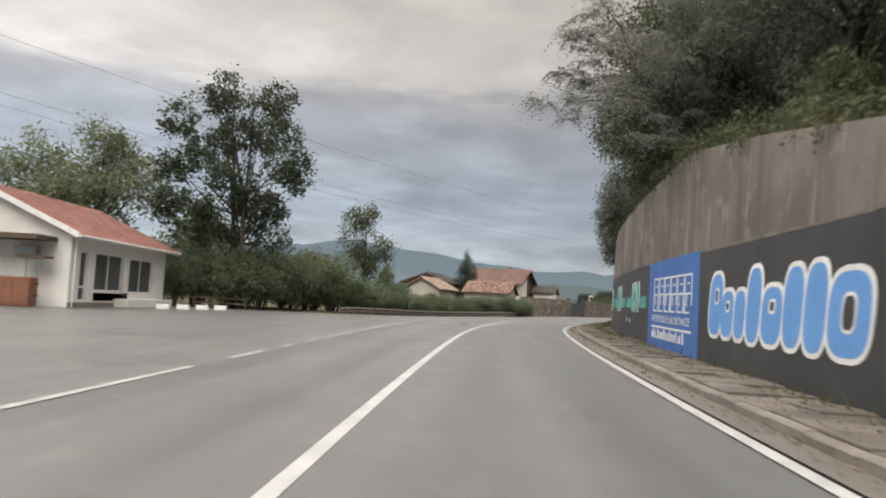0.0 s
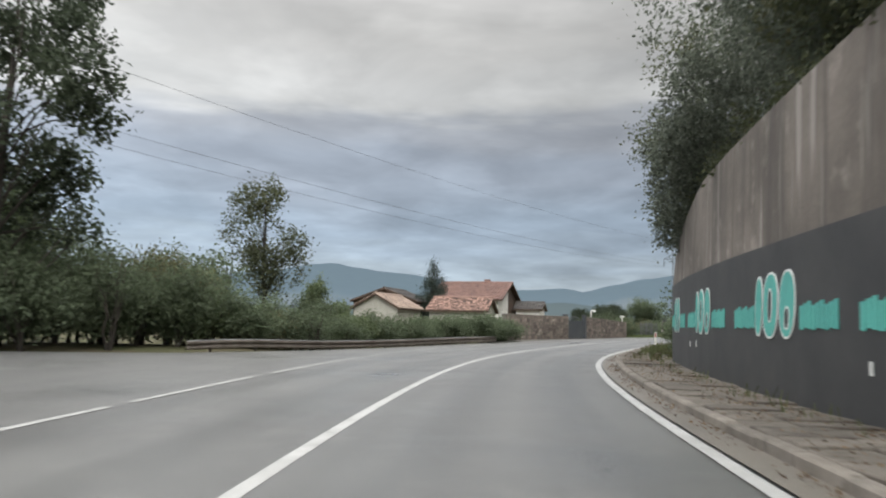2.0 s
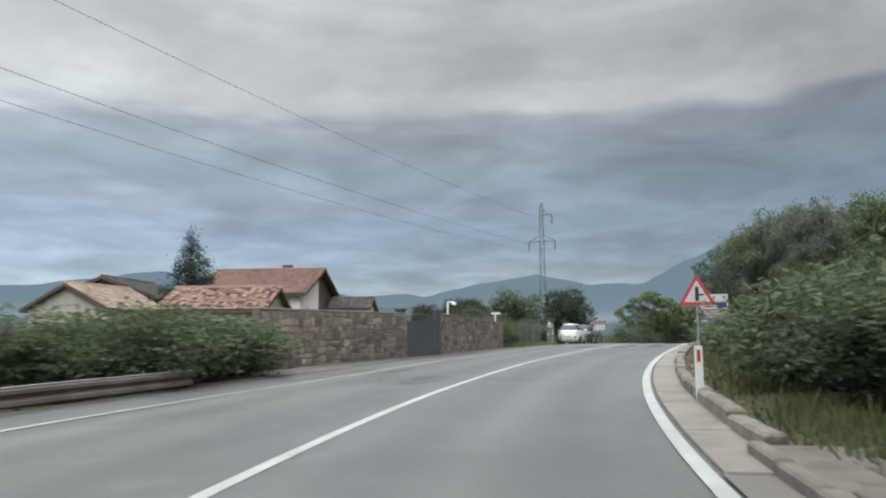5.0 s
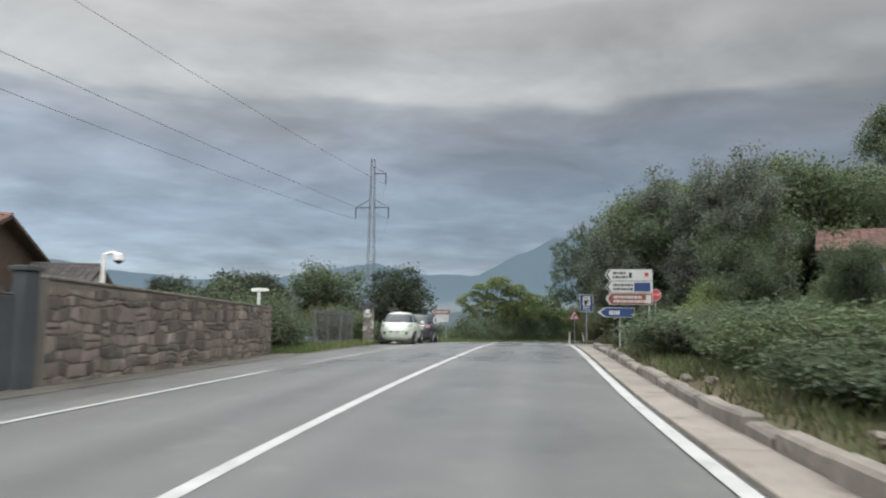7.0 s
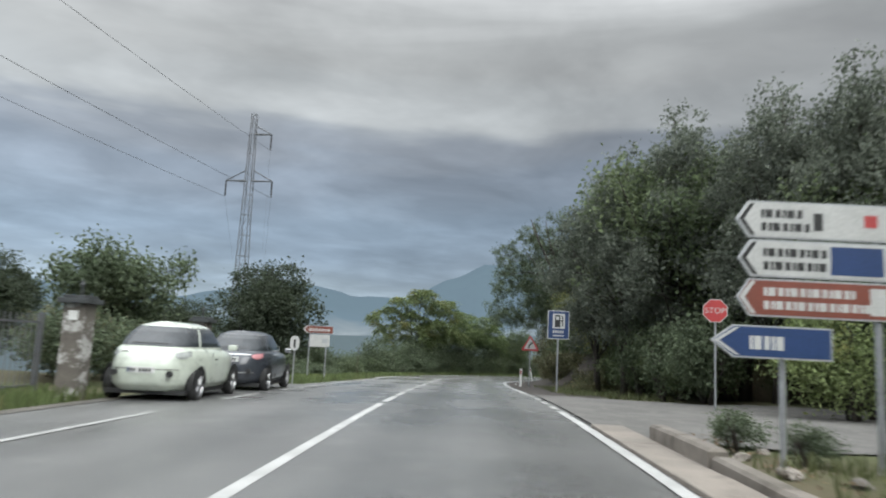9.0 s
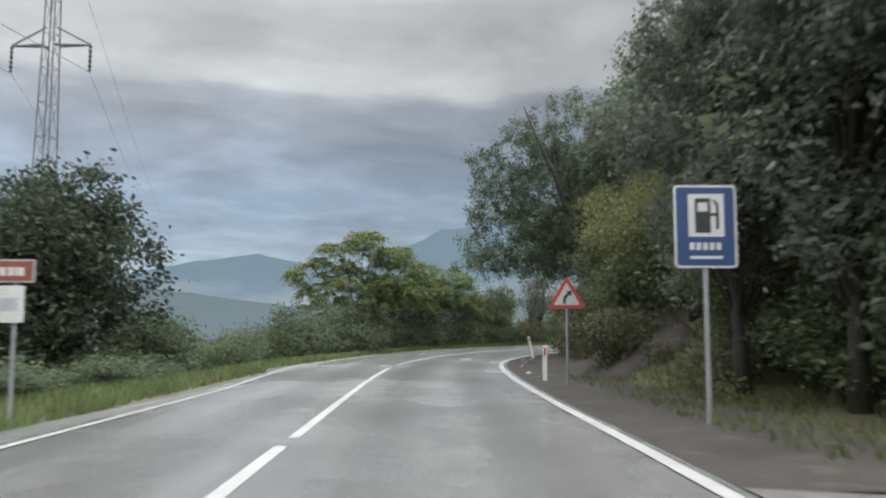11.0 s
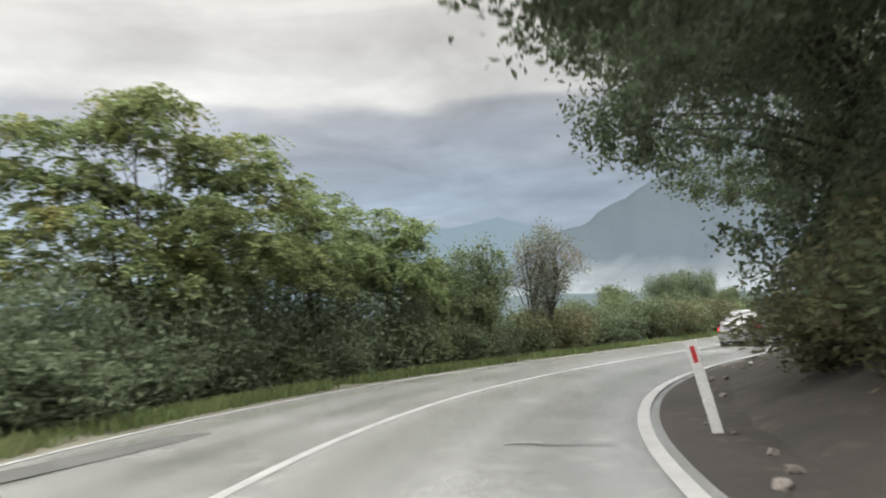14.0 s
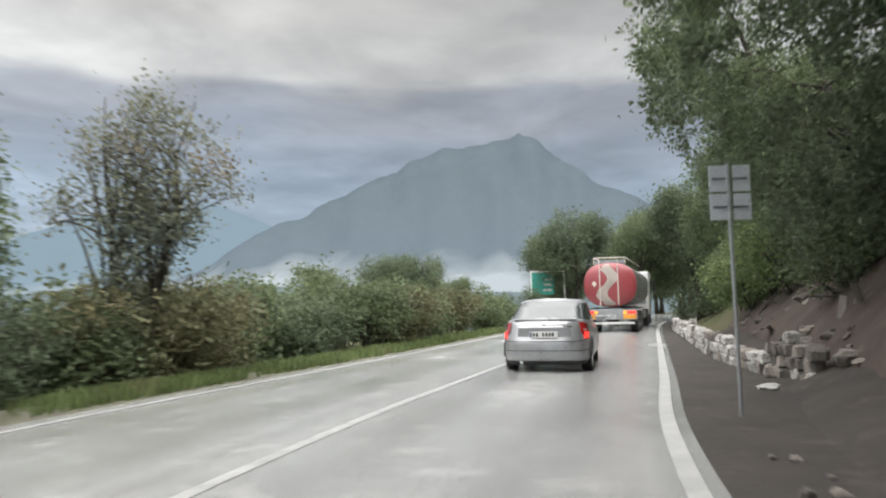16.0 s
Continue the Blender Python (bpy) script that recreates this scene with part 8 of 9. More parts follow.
M["tank_steel"] = material("tank_aluminium", (0.5, 0.5, 0.5), (0.4, 0.4, 0.4), 0.7, 0.28, 0.03, 30, metal=0.8)
M["amber"] = glow("amber_lamp", (0.9, 0.28, 0.02), 0.8)
M["amber_plate"] = material("orange_marker_panel", (0.75, 0.33, 0.04), (0.6, 0.27, 0.04), 3, 0.4, 0, 40)


class Shell:
    """A car skin: levels of plan outlines (front, rear, half width, height function of y, power)."""

    def __init__(self, levels, n=64):
        self.levels, self.n = levels, n

    def at(self, k, t):
        """Point at angle k (0 to n) and height t (0 to levels - 1)."""
        i = min(int(t), len(self.levels) - 2)
        f = t - i

        def q(j):
            fr, re, ha, zf, po = self.levels[j]
            a = 2 * math.pi * k / self.n
            c, s = math.cos(a), math.sin(a)
            x = math.copysign(abs(c) ** (2 / po), c) * ha
            y = math.copysign(abs(s) ** (2 / po), s)
            y *= fr if y > 0 else re
            return Vector((x, y, zf(y) if callable(zf) else zf))
        return q(i).lerp(q(i + 1), f)

    def mesh(self, sub=3, cap=True):
        bm = bmesh.new()
        rings = []
        for t in np.linspace(0, len(self.levels) - 1, (len(self.levels) - 1) * sub + 1):
            rings.append([bm.verts.new(self.at(k, t)) for k in range(self.n)])
        for a, b in zip(rings, rings[1:]):
            for k in range(self.n):
                bm.faces.new((a[k], a[(k + 1) % self.n], b[(k + 1) % self.n], b[k]))
        if cap:
            top = rings[-1]
            for sc in (0.8, 0.5, 0.2):
                ring = []
                for v in rings[-1]:
                    zf = self.levels[-1][3]
                    y = v.co.y * (0.97 if sc > 0.7 else 0.95)
                    ring.append(bm.verts.new((v.co.x * sc, y, (zf(y) if callable(zf) else zf) + 0.035 * (1 - sc * sc))))
                for k in range(self.n):
                    bm.faces.new((top[k], top[(k + 1) % self.n], ring[(k + 1) % self.n], ring[k]))
                top = ring
            bm.faces.new(top)
            bm.faces.new(rings[0][::-1])
        return bm

    def patch(self, k0, k1, t0, t1, off, nu=8, nv=4, thick=0.02):
        """A panel that follows the skin, off metres proud of it."""
        bm = bmesh.new()
        grid, back = [], []
        for j in range(nv + 1):
            row, brow = [], []
            for i in range(nu + 1):
                k = k0 + (k1 - k0) * i / nu
                lo = t0(i / nu) if callable(t0) else t0
                hi = t1(i / nu) if callable(t1) else t1
                t = lo + (hi - lo) * j / nv
                p = self.at(k, t)
                d = (self.at(k + 0.2, t) - self.at(k - 0.2, t)).cross(self.at(k, min(t + 0.05, len(self.levels) - 1)) - self.at(k, max(0, t - 0.05))).normalized()
                row.append(bm.verts.new(p + d * off))
                brow.append(bm.verts.new(p + d * (off - thick)))
            grid.append(row)
            back.append(brow)
        for j in range(nv):
            for i in range(nu):
                bm.faces.new((grid[j][i], grid[j][i + 1], grid[j + 1][i + 1], grid[j + 1][i]))
        edge = [(0, i) for i in range(nu + 1)] + [(j, nu) for j in range(1, nv + 1)] + [(nv, i) for i in range(nu - 1, -1, -1)] + [(j, 0) for j in range(nv - 1, 0, -1)]
        for (a, b), (c, d) in zip(edge, edge[1:] + edge[:1]):
            bm.faces.new((grid[a][b], back[a][b], back[c][d], grid[c][d]))
        bmesh.ops.recalc_face_normals(bm, faces=bm.faces[:])
        return bm


def lathe(profile, axis_x, n=28):
    """A ring round the x axis: profile of (x, radius)."""
    bm = bmesh.new()
    rings = [[bm.verts.new((axis_x + x, r * math.cos(2 * math.pi * k / n), r * math.sin(2 * math.pi * k / n))) for k in range(n)] for x, r in profile]
    for a, b in zip(rings, rings[1:]):
        for k in range(n):
            bm.faces.new((a[k], a[(k + 1) % n], b[(k + 1) % n], b[k]))
    bmesh.ops.recalc_face_normals(bm, faces=bm.faces[:])
    return bm


def wheel(parent, x, y, r, side, width=0.2, rim=0.66, spokes=5):
    w = new("wheel")
    w.parent = parent
    w.matrix_basis = Matrix.Translation((x, y, r)) @ (Matrix.Rotation(math.pi, 4, "Z") if side < 0 else Matrix.Identity(4))
    h = width / 2
    part("tyre", lathe([(-h, r * rim), (-h, r * 0.92), (-h * 0.75, r), (h * 0.75, r), (h, r * 0.92), (h, r * rim), (-h, r * rim)], 0), M["rubber"], w, smooth=True)
    bm = lathe([(h * 0.95, r * rim), (h * 0.6, r * rim * 0.93), (h * 0.35, r * rim * 0.9)], 0)
    for k in range(spokes):
        a = 2 * math.pi * k / spokes
        c, s = math.cos(a), math.sin(a)
        tube(bm, [(h * 0.7, c * r * 0.06, s * r * 0.06), (h * 0.78, c * r * rim * 0.92, s * r * rim * 0.92)], [r * 0.12, r * 0.085], 5)
    part("rim", bm, M["alloy"], w, smooth=False)
    part("brake_disc", lathe([(h * 0.3, 0.001), (h * 0.3, r * rim * 0.88)], 0), M["steel_dark"], w)
    return w


def arch(parent, shell, x, y, r, side):
    """Dark lining seen round a wheel."""
    bm = bmesh.new()
    n = 20
    pts_o, pts_i = [], []
    for k in range(n + 1):
        a = math.pi * k / n
        pts_o.append(bm.verts.new((x, y + (r + 0.075) * math.cos(a), r + (r + 0.07) * math.sin(a))))
        pts_i.append(bm.verts.new((x + 0.004 * side, y + r * 0.5 * math.cos(a), r + r * 0.5 * math.sin(a))))
    for k in range(n):
        bm.faces.new((pts_o[k], pts_o[k + 1], pts_i[k + 1], pts_i[k]))
    bmesh.ops.solidify(bm, geom=bm.faces[:], thickness=0.01)
    part("wheel_arch", bm, M["black"], parent)


def plate_part(parent, x, y, z, facing, w=0.5, h=0.11, bars=True):
    s = -1 if facing < 0 else 1
    pl = part("number_plate", boxes((x - w / 2, x + w / 2, y - 0.008, y + 0.008, z - h / 2, z + h / 2), bevel=0.003), M["plate_white"], parent, "white plate with dark bars")
    if bars:
        for k in range(7):
            if k == 2:
                continue
            a = x - w * 0.4 + k * w * 0.115
            yy = y + s * 0.0085
            part("mark", boxes((a, a + w * 0.075, min(yy, yy + s * 0.003), max(yy, yy + s * 0.003), z - h * 0.3, z + h * 0.3)), M["sign_black"], pl)
        part("mark", boxes((x - w / 2 + 0.004, x - w / 2 + 0.035, min(y + s * 0.0085, y + s * 0.0115), max(y + s * 0.0085, y + s * 0.0115), z - h * 0.42, z + h * 0.42)), M["sign_blue"], pl)
    return pl


def place_on_road(p, yaw):
    s, u, z = where(np.array([p[0]]), np.array([p[1]]))
    return Matrix.Translation((p[0], p[1], float(z[0]) - 0.006)) @ Matrix.Rotation(radians(yaw), 4, "Z")


def sedan(m):
    """Mid-size saloon, seen from behind."""
    ob = thing("saloon_car", m, "silver four-door saloon car with red tail lamps lit", "car")
    deck = lambda y: 0.91 + 0.02 * math.cos(y) if y > 0.4 else 0.95 + 0.09 * min(1, max(0, (-y - 0.4) / 1.4))
    levels = [(2.08, 2.10, 0.79, 0.19, 5.6), (2.2, 2.22, 0.855, 0.28, 5.6), (2.27, 2.27, 0.872, 0.45, 5.4), (2.26, 2.27, 0.874, 0.60, 5.2), (2.22, 2.20, 0.868, lambda y: 0.76 if y > 0 else 0.80, 5.0), (2.06, 2.14, 0.83, lambda y: deck(y) - 0.045, 5.0), (1.97, 2.06, 0.78, deck, 5.4)]
    sh = Shell(levels, 72)
    body = part("body", sh.mesh(4), M["silver"], ob, "silver painted body", True)
    cabin = Shell([(1.02, 1.86, 0.81, 0.93, 4.8), (0.74, 1.52, 0.775, 1.08, 4.8), (0.42, 1.08, 0.715, 1.275, 4.8), (0.22, 0.80, 0.668, 1.385, 4.6), (0.10, 0.60, 0.60, 1.425, 4.2)], 72)
    roof = part("roof", cabin.mesh(4), M["silver"], ob, "silver roof and pillars", True)
    part("rear_window", cabin.patch(45.0, 63.0, 0.28, 2.95, 0.006, 14, 6), M["rear_glass"], roof, "broad sloping rear window")
    part("shelf", cabin.patch(47.2, 60.8, 0.36, 0.62, 0.009, 10, 1), M["black"], roof)
    part("windscreen", cabin.patch(11, 25, 0.3, 2.8, 0.006), M["car_glass"], roof)
    for a, b in ((63.4, 68.6), (-3.0, 7.8)):
        part("side_window", cabin.patch(a, b, 0.45, 2.7, 0.006), M["car_glass"], roof)
        part("side_window", cabin.patch(36 - b, 36 - a, 0.45, 2.7, 0.006), M["car_glass"], roof)
    for sx in (-1, 1):
        k0, k1 = (60.6, 65.0) if sx > 0 else (47.4, 43.0)
        low = lambda f: 4.02 - 0.72 * min(1.0, f * 1.6)
        t = part("tail_lamp", sh.patch(k0, k1, low, lambda f: 5.0 - 0.25 * f, 0.014, 8, 5), M["lamp_red"], ob, "tapering red tail lamp")
        part("lit_bulb", sh.patch(k0 + (k1 - k0) * 0.35, k0 + (k1 - k0) * 0.92, 3.42, 4.0, 0.02), M["tail_red"], t, "glowing lower part")
        part("clear_strip", sh.patch(k0 + (k1 - k0) * 0.3, k0 + (k1 - k0) * 0.85, 4.1, 4.28, 0.019, 6, 1), M["lamp_pink"], t)
    part("plate_recess", sh.patch(51.0, 57.0, 3.62, 4.42, 0.004), M["steel_dark"], ob)
    plate_part(ob, 0, -2.262, 0.765, -1, 0.52, 0.115)
    part("boot_trim", sh.patch(50.6, 57.4, 4.5, 4.6, 0.014, 10, 1), M["chrome"], ob)
    for a, b in ((47.9, 48.05), (59.95, 60.1)):
        part("boot_seam", sh.patch(a, b, 3.2, 5.7, 0.006, 1, 8), M["black"], ob)
    part("boot_seam", sh.patch(45.5, 62.5, 3.14, 3.19, 0.007, 16, 1), M["black"], ob)
    part("bumper_seam", sh.patch(43, 65, 2.02, 2.12, 0.012, 18, 1), M["steel_dark"], ob)
    part("diffuser", sh.patch(44, 64, 0.05, 0.8, 0.014, 16, 3), M["black"], ob)
    part("spoiler", boxes((-0.6, 0.6, -2.09, -1.97, 1.035, 1.055), bevel=0.008), M["silver"], ob)
    part("emblem", tubes(([(0, -2.1, 0.925), (0, -2.165, 0.925)], 0.03, 16)), M["chrome"], ob)
    part("exhaust", tubes(([(-0.45, -2.2, 0.24), (-0.45, -2.0, 0.26)], 0.035, 10)), M["chrome"], ob)
    for sx in (-1, 1):
        part("mirror", boxes((sx * 0.95 - 0.1, sx * 0.95 + 0.1, 0.52, 0.64, 0.93, 1.06), bevel=0.03), M["silver"], ob)
        part("head_lamp", sh.patch(*((10.5, 15.5) if sx > 0 else (20.5, 25.5)), 3.3, 4.6, 0.008), M["lamp_clear"], ob)
        part("door_handle", boxes((sx * 0.858 - 0.015, sx * 0.858 + 0.015, -0.95, -0.75, 0.75, 0.78)), M["silver"], ob)
        for y in (-1.33, 1.38):
            arch(ob, sh, sx * 0.868, y, 0.315, sx)
            wheel(ob, sx * 0.752, y, 0.315, sx)
    return ob


CAR = road(175.4, 1.5)
sedan(place_on_road((CAR.x, CAR.y), heading(176.3) + 2))


def hatchback(name, label, m, paint_mat, front_view):
    """Small three-door hatchback."""
    ob = thing(name, m, label, "car", "parked cars")
    deck = lambda y: 0.94 - 0.10 * max(0, (y - 0.9)) if y > 0 else 0.985
    levels = [(1.72, 1.68, 0.72, 0.20, 3.6), (1.82, 1.80, 0.83, 0.32, 3.2), (1.85, 1.84, 0.865, 0.5, 3.0), (1.82, 1.83, 0.868, 0.66, 3.0), (1.7, 1.77, 0.85, 0.82, 3.2), (1.45, 1.66, 0.79, lambda y: deck(y) - 0.03, 3.6), (1.35, 1.58, 0.73, deck, 4.2)]
    sh = Shell(levels, 72)
    part("body", sh.mesh(3), paint_mat, ob, "", True)
    cabin = Shell([(0.98, 1.62, 0.755, 0.95, 3.8), (0.74, 1.52, 0.72, 1.09, 3.6), (0.44, 1.34, 0.645, 1.27, 3.4), (0.22, 1.14, 0.55, 1.395, 3.2), (0.06, 0.92, 0.42, 1.45, 3.0)], 72)
    roof = part("roof", cabin.mesh(3), paint_mat, ob, "", True)
    part("windscreen", cabin.patch(10.6, 25.4, 0.3, 2.8, 0.006), M["car_glass"], roof, "dark windscreen")
    part("rear_window", cabin.patch(44.2, 63.8, 0.42, 2.85, 0.008, 14, 6), M["car_glass"], roof, "broad dark rear window")
    for a, b in ((63.4, 67.6), (-3.6, 8.0)):
        part("side_window", cabin.patch(a, b, 0.45, 2.65, 0.006), M["car_glass"], roof)
        part("side_window", cabin.patch(36 - b, 36 - a, 0.45, 2.65, 0.006), M["car_glass"], roof)
    for sx in (-1, 1):
        part("head_lamp", sh.patch(*((9.0, 13.6) if sx > 0 else (22.4, 27.0)), 3.6, 5.0, 0.01), M["lamp_clear"], ob, "almond-shaped head lamp")
        part("fog_lamp", tubes(([(sx * 0.55, 1.74, 0.46), (sx * 0.55, 1.80, 0.46)], 0.06, 14)), M["black"], ob, "round fog lamp recess")
        part("tail_lamp", sh.patch(*((59.4, 64.2) if sx > 0 else (48.6, 43.8)), lambda f: 4.15 - 0.35 * math.sin(math.pi * min(1, f * 1.1)), lambda f: 4.55 + 0.35 * f, 0.012, 8, 4), M["lamp_clear"] if front_view else M["lamp_pink"], ob, "tail lamp with a dark rim")
        part("rear_reflector", tubes(([(sx * 0.5, -1.74, 0.52), (sx * 0.5, -1.825, 0.52)], 0.055, 14)), M["black"], ob, "round dark reflector recess")
        part("roof_line", cabin.patch(*((62.4, 79.8) if sx > 0 else (28.2, 45.6)), 2.72, 2.82, 0.012, 16, 1), M["chrome"], roof, "chrome strip along the roof edge")
        part("mirror", boxes((sx * 0.93 - 0.09, sx * 0.93 + 0.09, 0.6, 0.72, 0.95, 1.07), bevel=0.03), paint_mat if front_view else M["chrome"], ob)
        part("door_seam", boxes((sx * 0.846 - 0.004, sx * 0.846 + 0.004, -0.42, -0.41, 0.35, 0.9)), M["black"], ob)
        part("door_handle", boxes((sx * 0.85 - 0.015, sx * 0.85 + 0.015, -0.3, -0.14, 0.76, 0.79)), M["chrome"], ob)
        for y in (-1.12, 1.16):
            arch(ob, sh, sx * 0.85, y, 0.3, sx)
            wheel(ob, sx * 0.765, y, 0.3, sx, 0.19, 0.68)
    part("grille", sh.patch(13.5, 22.5, 1.1, 1.8, 0.006), M["black"], ob)
    part("badge_bar", sh.patch(15.2, 20.8, 3.5, 3.62, 0.01), M["chrome"], ob)
    plate_part(ob, 0, 1.868, 0.52, 1, 0.5, 0.11)
    plate_part(ob, 0, -1.81 if not front_view else -1.845, 0.78 if not front_view else 0.58, -1, 0.5, 0.11)
    part("plate_trim", sh.patch(49, 59, 4.5, 4.62, 0.01), M["chrome"], ob)
    part("bumper_trim", sh.patch(47, 61, 2.55 if front_view else 1.8, 2.62 if front_view else 1.92, 0.01), M["black"] if front_view else M["chrome"], ob)
    part("rear_wiper", cabin.patch(51, 57, 0.74, 0.82, 0.014), M["black"], roof)
    part("antenna", tubes(([(0, -0.85, 1.44), (0, -1.02, 1.64)], 0.008, 5)), M["black"], roof)
    part("sill", boxes((-0.74, 0.74, -1.6, 1.6, 0.14, 0.215)), M["black"], ob)
    return ob


pA, pB = Vector((29.75, 97.4, 0)), Vector((32.3, 100.85, 0))


def stand_on_ground(p, yaw):
    return Matrix.Translation((p.x, p.y, max(ground_z(p.x, p.y), float(where(np.array([p.x]), np.array([p.y]))[2][0]) - 0.03))) @ Matrix.Rotation(radians(yaw), 4, "Z")


hatchback("small_car", "small cream hatchback with dark windows parked half off the road", stand_on_ground(pA, -32), M["cream"], True)
hatchback("small_car", "small dark grey hatchback parked in front of a cream one", stand_on_ground(pB, -32), M["navy"], False)


def tank_section(z, half_w=1.24, half_h=1.06, zc=2.3, n=40):
    return [(math.copysign(abs(math.cos(a)) ** 0.8, math.cos(a)) * half_w, zc + math.copysign(abs(math.sin(a)) ** 0.8, math.sin(a)) * half_h) for a in (2 * math.pi * k / n for k in range(n))]


def tanker(m):
    ob = thing("tanker_lorry", m, "articulated fuel tanker with a red rear end and silver tank", "lorry")
    L = 10.6
    # tank along +y from y = 0, its dished end at the rear
    bm = bmesh.new()
    rings = []
    for y, k in ((0.0, 0.985), (0.05, 1.0), (2.6, 1.0), (5.2, 1.0), (7.8, 1.0), (L, 1.0)):
        rings.append([bm.verts.new((x * k, y, 2.3 + (z - 2.3) * k)) for x, z in tank_section(0)])
    for a, b in zip(rings, rings[1:]):
        for k in range(40):
            bm.faces.new((a[k], a[(k + 1) % 40], b[(k + 1) % 40], b[k]))
    bm.faces.new(rings[-1])
    bmesh.ops.recalc_face_normals(bm, faces=bm.faces[:])
    tank = part("tank", bm, M["tank_steel"], ob, "polished aluminium tank", True)
    bm = bmesh.new()
    rings = []
    for sc, y in ((1.0, 0.0), (0.93, -0.08), (0.8, -0.15), (0.55, -0.21), (0.25, -0.24)):
        rings.append([bm.verts.new((x * sc, y, 2.3 + (z - 2.3) * sc)) for x, z in tank_section(0)])
    for a, b in zip(rings, rings[1:]):
        for k in range(40):
            bm.faces.new((a[k], a[(k + 1) % 40], b[(k + 1) % 40], b[k]))
    bm.faces.new(rings[-1])
    bmesh.ops.recalc_face_normals(bm, faces=bm.faces[:])
    end = part("tank_end", bm, M["tank_red"], ob, "red dished tank end", True)

    def dish(x, z):
        r = min(1.0, math.hypot(x / 1.24, (z - 2.3) / 1.06))
        return -float(np.interp(r, [0, 0.25, 0.55, 0.8, 0.93, 1.0], [0.24, 0.24, 0.21, 0.15, 0.08, 0.0])) - 0.012
    # pale winding band over the red end
    bm = bmesh.new()
    prev = None
    for k in range(33):
        f = k / 32
        z = 1.30 + 2.0 * f
        x = -0.12 + 0.26 * math.sin(f * 2 * math.pi * 1.25 + 2.6)
        w = 0.21 + 0.14 * abs(f - 0.5) * 2
        row = [bm.verts.new((q, dish(q, z), z)) for q in np.linspace(x - w, x + w, 5)]
        if prev:
            for i in range(4):
                bm.faces.new((prev[i], prev[i + 1], row[i + 1], row[i]))
        prev = row
    bmesh.ops.solidify(bm, geom=bm.faces[:], thickness=0.006)
    part("painted_band", bm, M["tank_white"], end, "cream winding painted band")
    bm = prism(bmesh.new(), [(-0.85, 2.35), (-0.73, 2.5), (-0.61, 2.35), (-0.73, 2.2)], dish(-0.73, 2.35) - 0.02, dish(-0.73, 2.35) + 0.05, "y")
    part("hazard_plate", bm, M["tank_white"], end, "pale diamond hazard plate")
    part("handrail", tubes(([(-0.45, -0.3, 1.3), (-0.45, -0.3, 3.5)], 0.025, 6), ([(0.4, -0.3, 1.3), (0.4, -0.3, 3.5)], 0.025, 6)), M["tank_white"], end)
    part("catwalk", boxes((-0.45, 0.45, 0.2, L - 0.3, 3.38, 3.44), (-0.7, 0.7, 0.1, 0.5, 3.36, 3.5)), M["steel"], ob)
    part("top_rail", tubes(([(-0.75, 0.1, 3.3), (-0.75, 0.1, 3.62), (-0.75, L, 3.62)], 0.022, 6), ([(0.75, 0.1, 3.3), (0.75, 0.1, 3.62), (0.75, L, 3.62)], 0.022, 6), ([(-0.75, 0.1, 3.62), (0.75, 0.1, 3.62)], 0.022, 6)), M["tank_white"], ob)
    part("chassis", boxes((-0.5, 0.5, 0.0, L + 0.5, 0.95, 1.2)), M["steel_dark"], ob)
    b = part("rear_bumper", boxes((-1.24, 1.24, -0.28, -0.1, 0.62, 1.12), bevel=0.02), M["steel"], ob, "grey rear light bar")
    part("under_run_bar", boxes((-1.1, 1.1, -0.22, -0.1, 0.4, 0.5), bevel=0.02), M["frame_white"], ob)
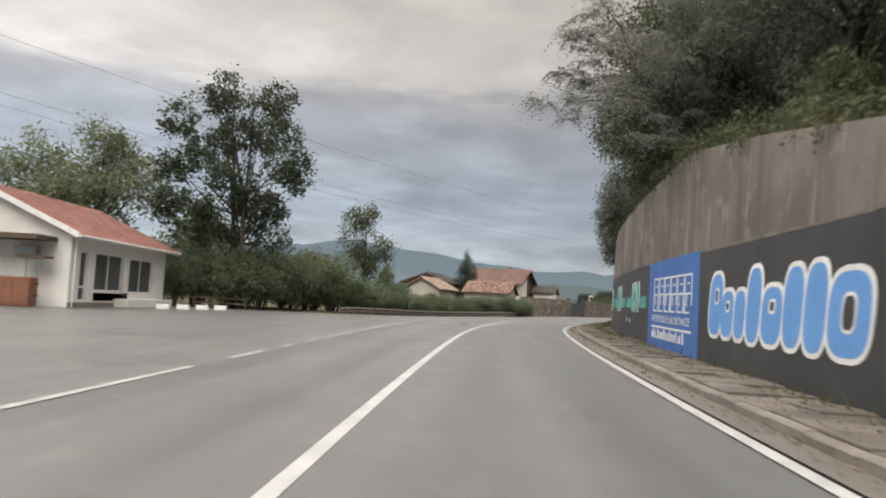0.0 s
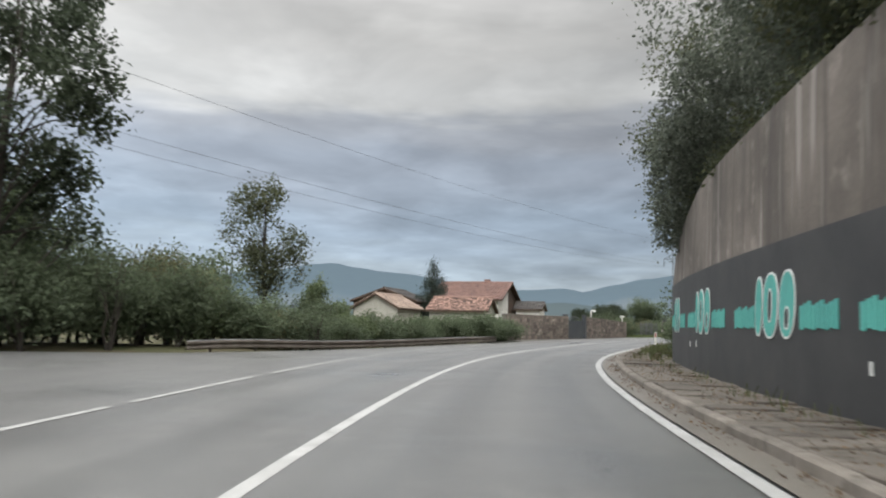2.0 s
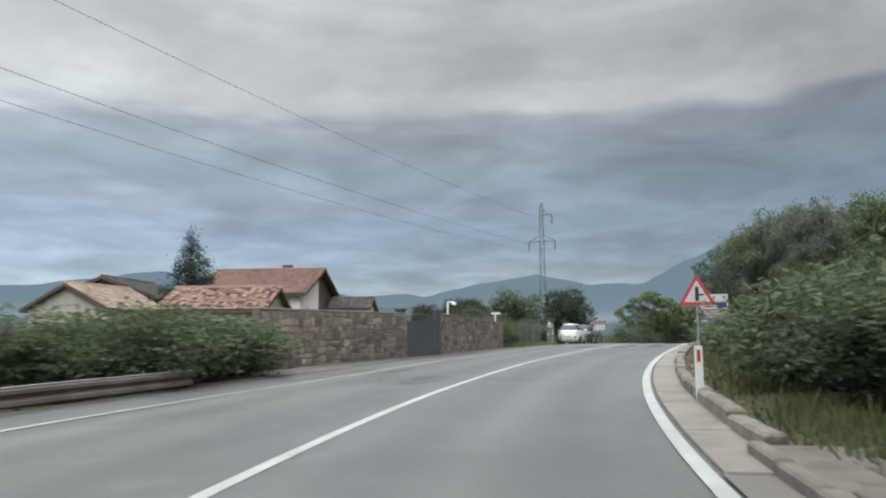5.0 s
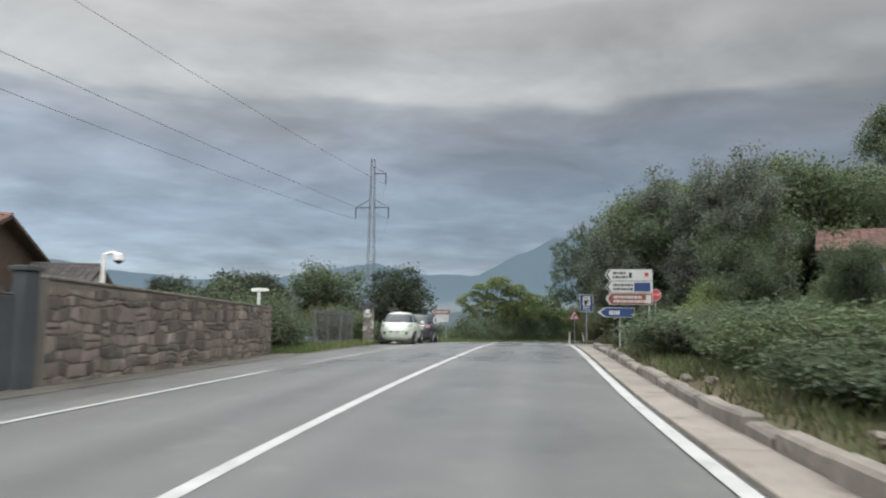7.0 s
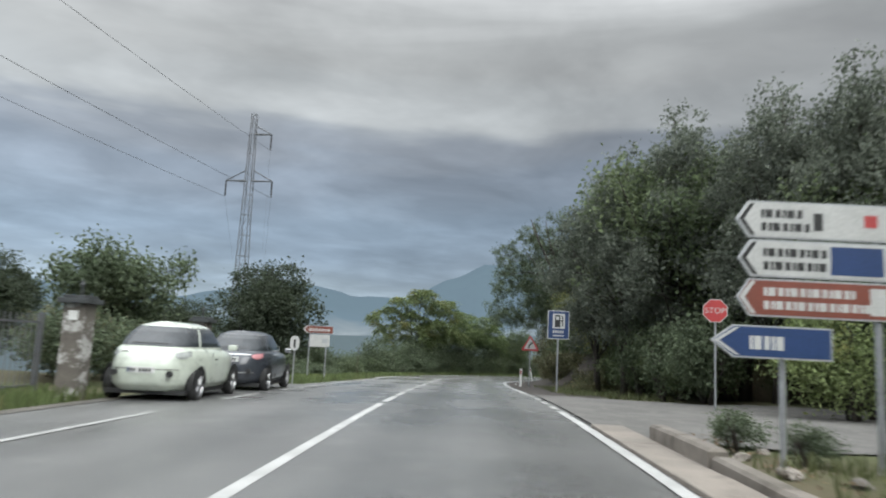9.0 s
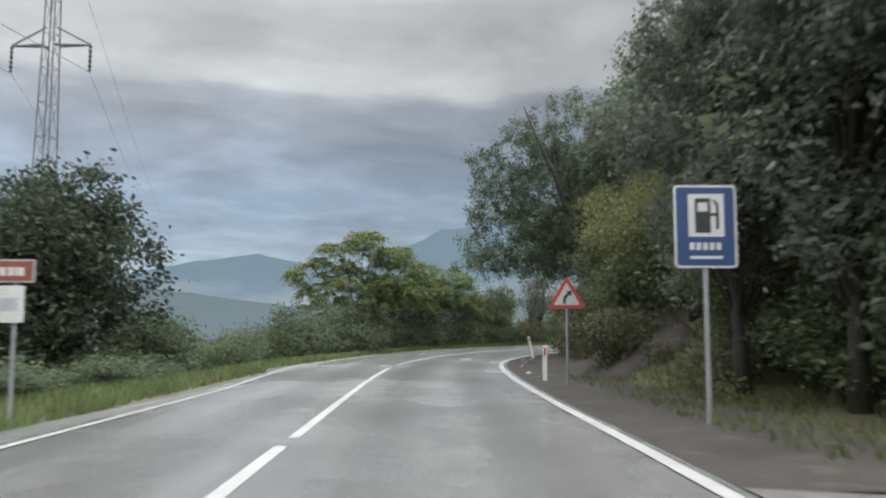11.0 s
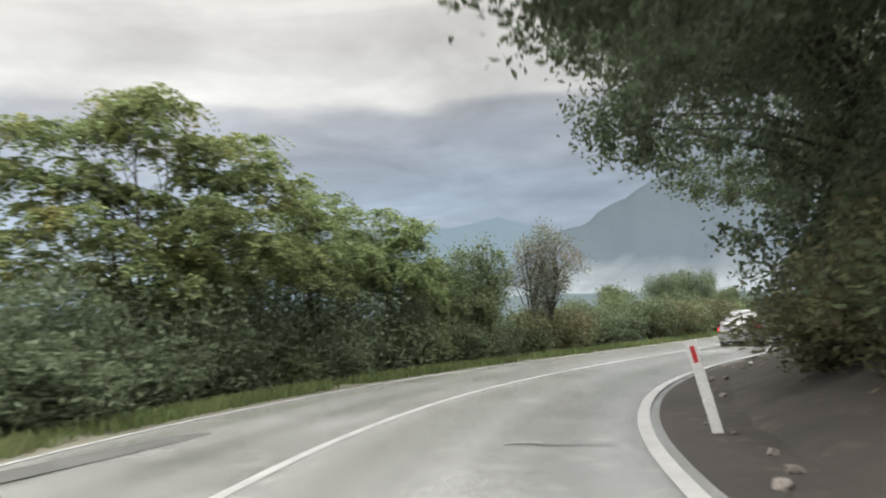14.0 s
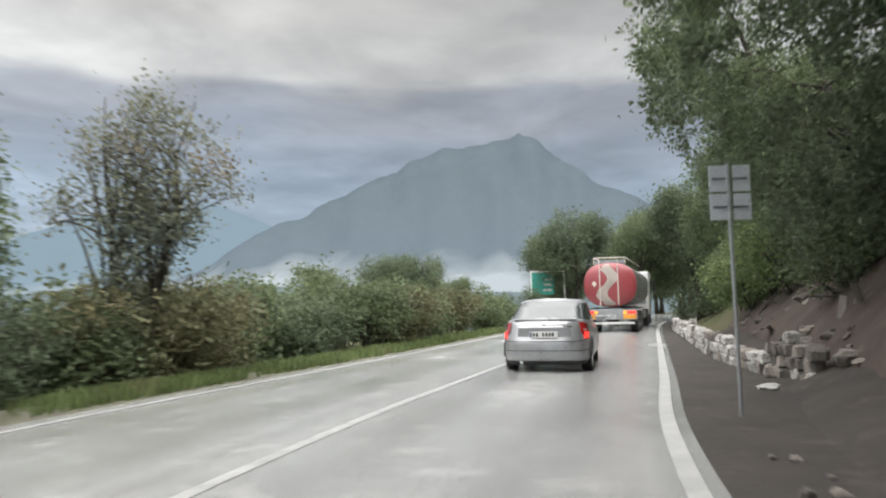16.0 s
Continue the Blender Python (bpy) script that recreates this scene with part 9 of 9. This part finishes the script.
    for sx in (-1, 1):
        part("marker_panel", boxes((sx * 0.9 - 0.3, sx * 0.9 + 0.3, -0.288, -0.281, 0.66, 0.86)), M["amber_plate"], b, "orange marker panel")
        part("tail_lamp", boxes((sx * 0.98 - 0.2, sx * 0.98 + 0.2, -0.30, -0.281, 0.9, 1.03), bevel=0.006), M["tail_red"], b, "lit red lamp cluster")
        part("indicator", boxes((sx * 0.68 - 0.07, sx * 0.68 + 0.07, -0.30, -0.281, 0.9, 1.03), bevel=0.006), M["amber"], b)
        part("side_guard", boxes((sx * 1.2 - 0.02, sx * 1.2 + 0.02, 4.4, 7.6, 0.55, 0.95)), M["steel"], ob)
        part("mudguard", boxes((sx * 1.05 - 0.2, sx * 1.05 + 0.2, 0.2, 4.0, 1.12, 1.17)), M["black"], ob)
        for y in (0.9, 2.2, 3.5):
            wheel(ob, sx * 1.05, y, 0.5, sx, 0.36, 0.58, 8)
        for y in (L - 0.6, L + 2.9):
            wheel(ob, sx * 1.05, y, 0.5, sx, 0.32, 0.58, 8)
    plate_part(b, 0, -0.29, 0.78, -1, 0.5, 0.12)
    cab = part("cab", boxes((-1.22, 1.22, L + 1.3, L + 3.6, 0.6, 3.35), bevel=0.14), M["frame_white"], ob, "white tractor cab")
    part("windscreen", boxes((-1.05, 1.05, L + 3.602, L + 3.615, 1.9, 2.85)), M["car_glass"], cab)
    part("rear_panel", boxes((-1.0, 1.0, L + 1.285, L + 1.299, 1.3, 3.0)), M["steel"], cab)
    for sx in (-1, 1):
        part("side_window", boxes((sx * 1.222 - 0.004, sx * 1.222 + 0.004, L + 2.3, L + 3.3, 1.9, 2.8)), M["car_glass"], cab)
        part("mirror", boxes((sx * 1.42 - 0.1, sx * 1.42 + 0.1, L + 3.3, L + 3.4, 2.1, 2.75), (sx * 1.3 - 0.12, sx * 1.3 + 0.12, L + 3.33, L + 3.37, 2.7, 2.74), bevel=0.01), M["black"], cab)
    part("tractor_chassis", boxes((-0.45, 0.45, L - 1.2, L + 3.4, 0.6, 0.94)), M["steel_dark"], ob)
    return ob


TRK = road(195.3, 1.62)
tanker(place_on_road((TRK.x, TRK.y), heading(203) - 1.2))
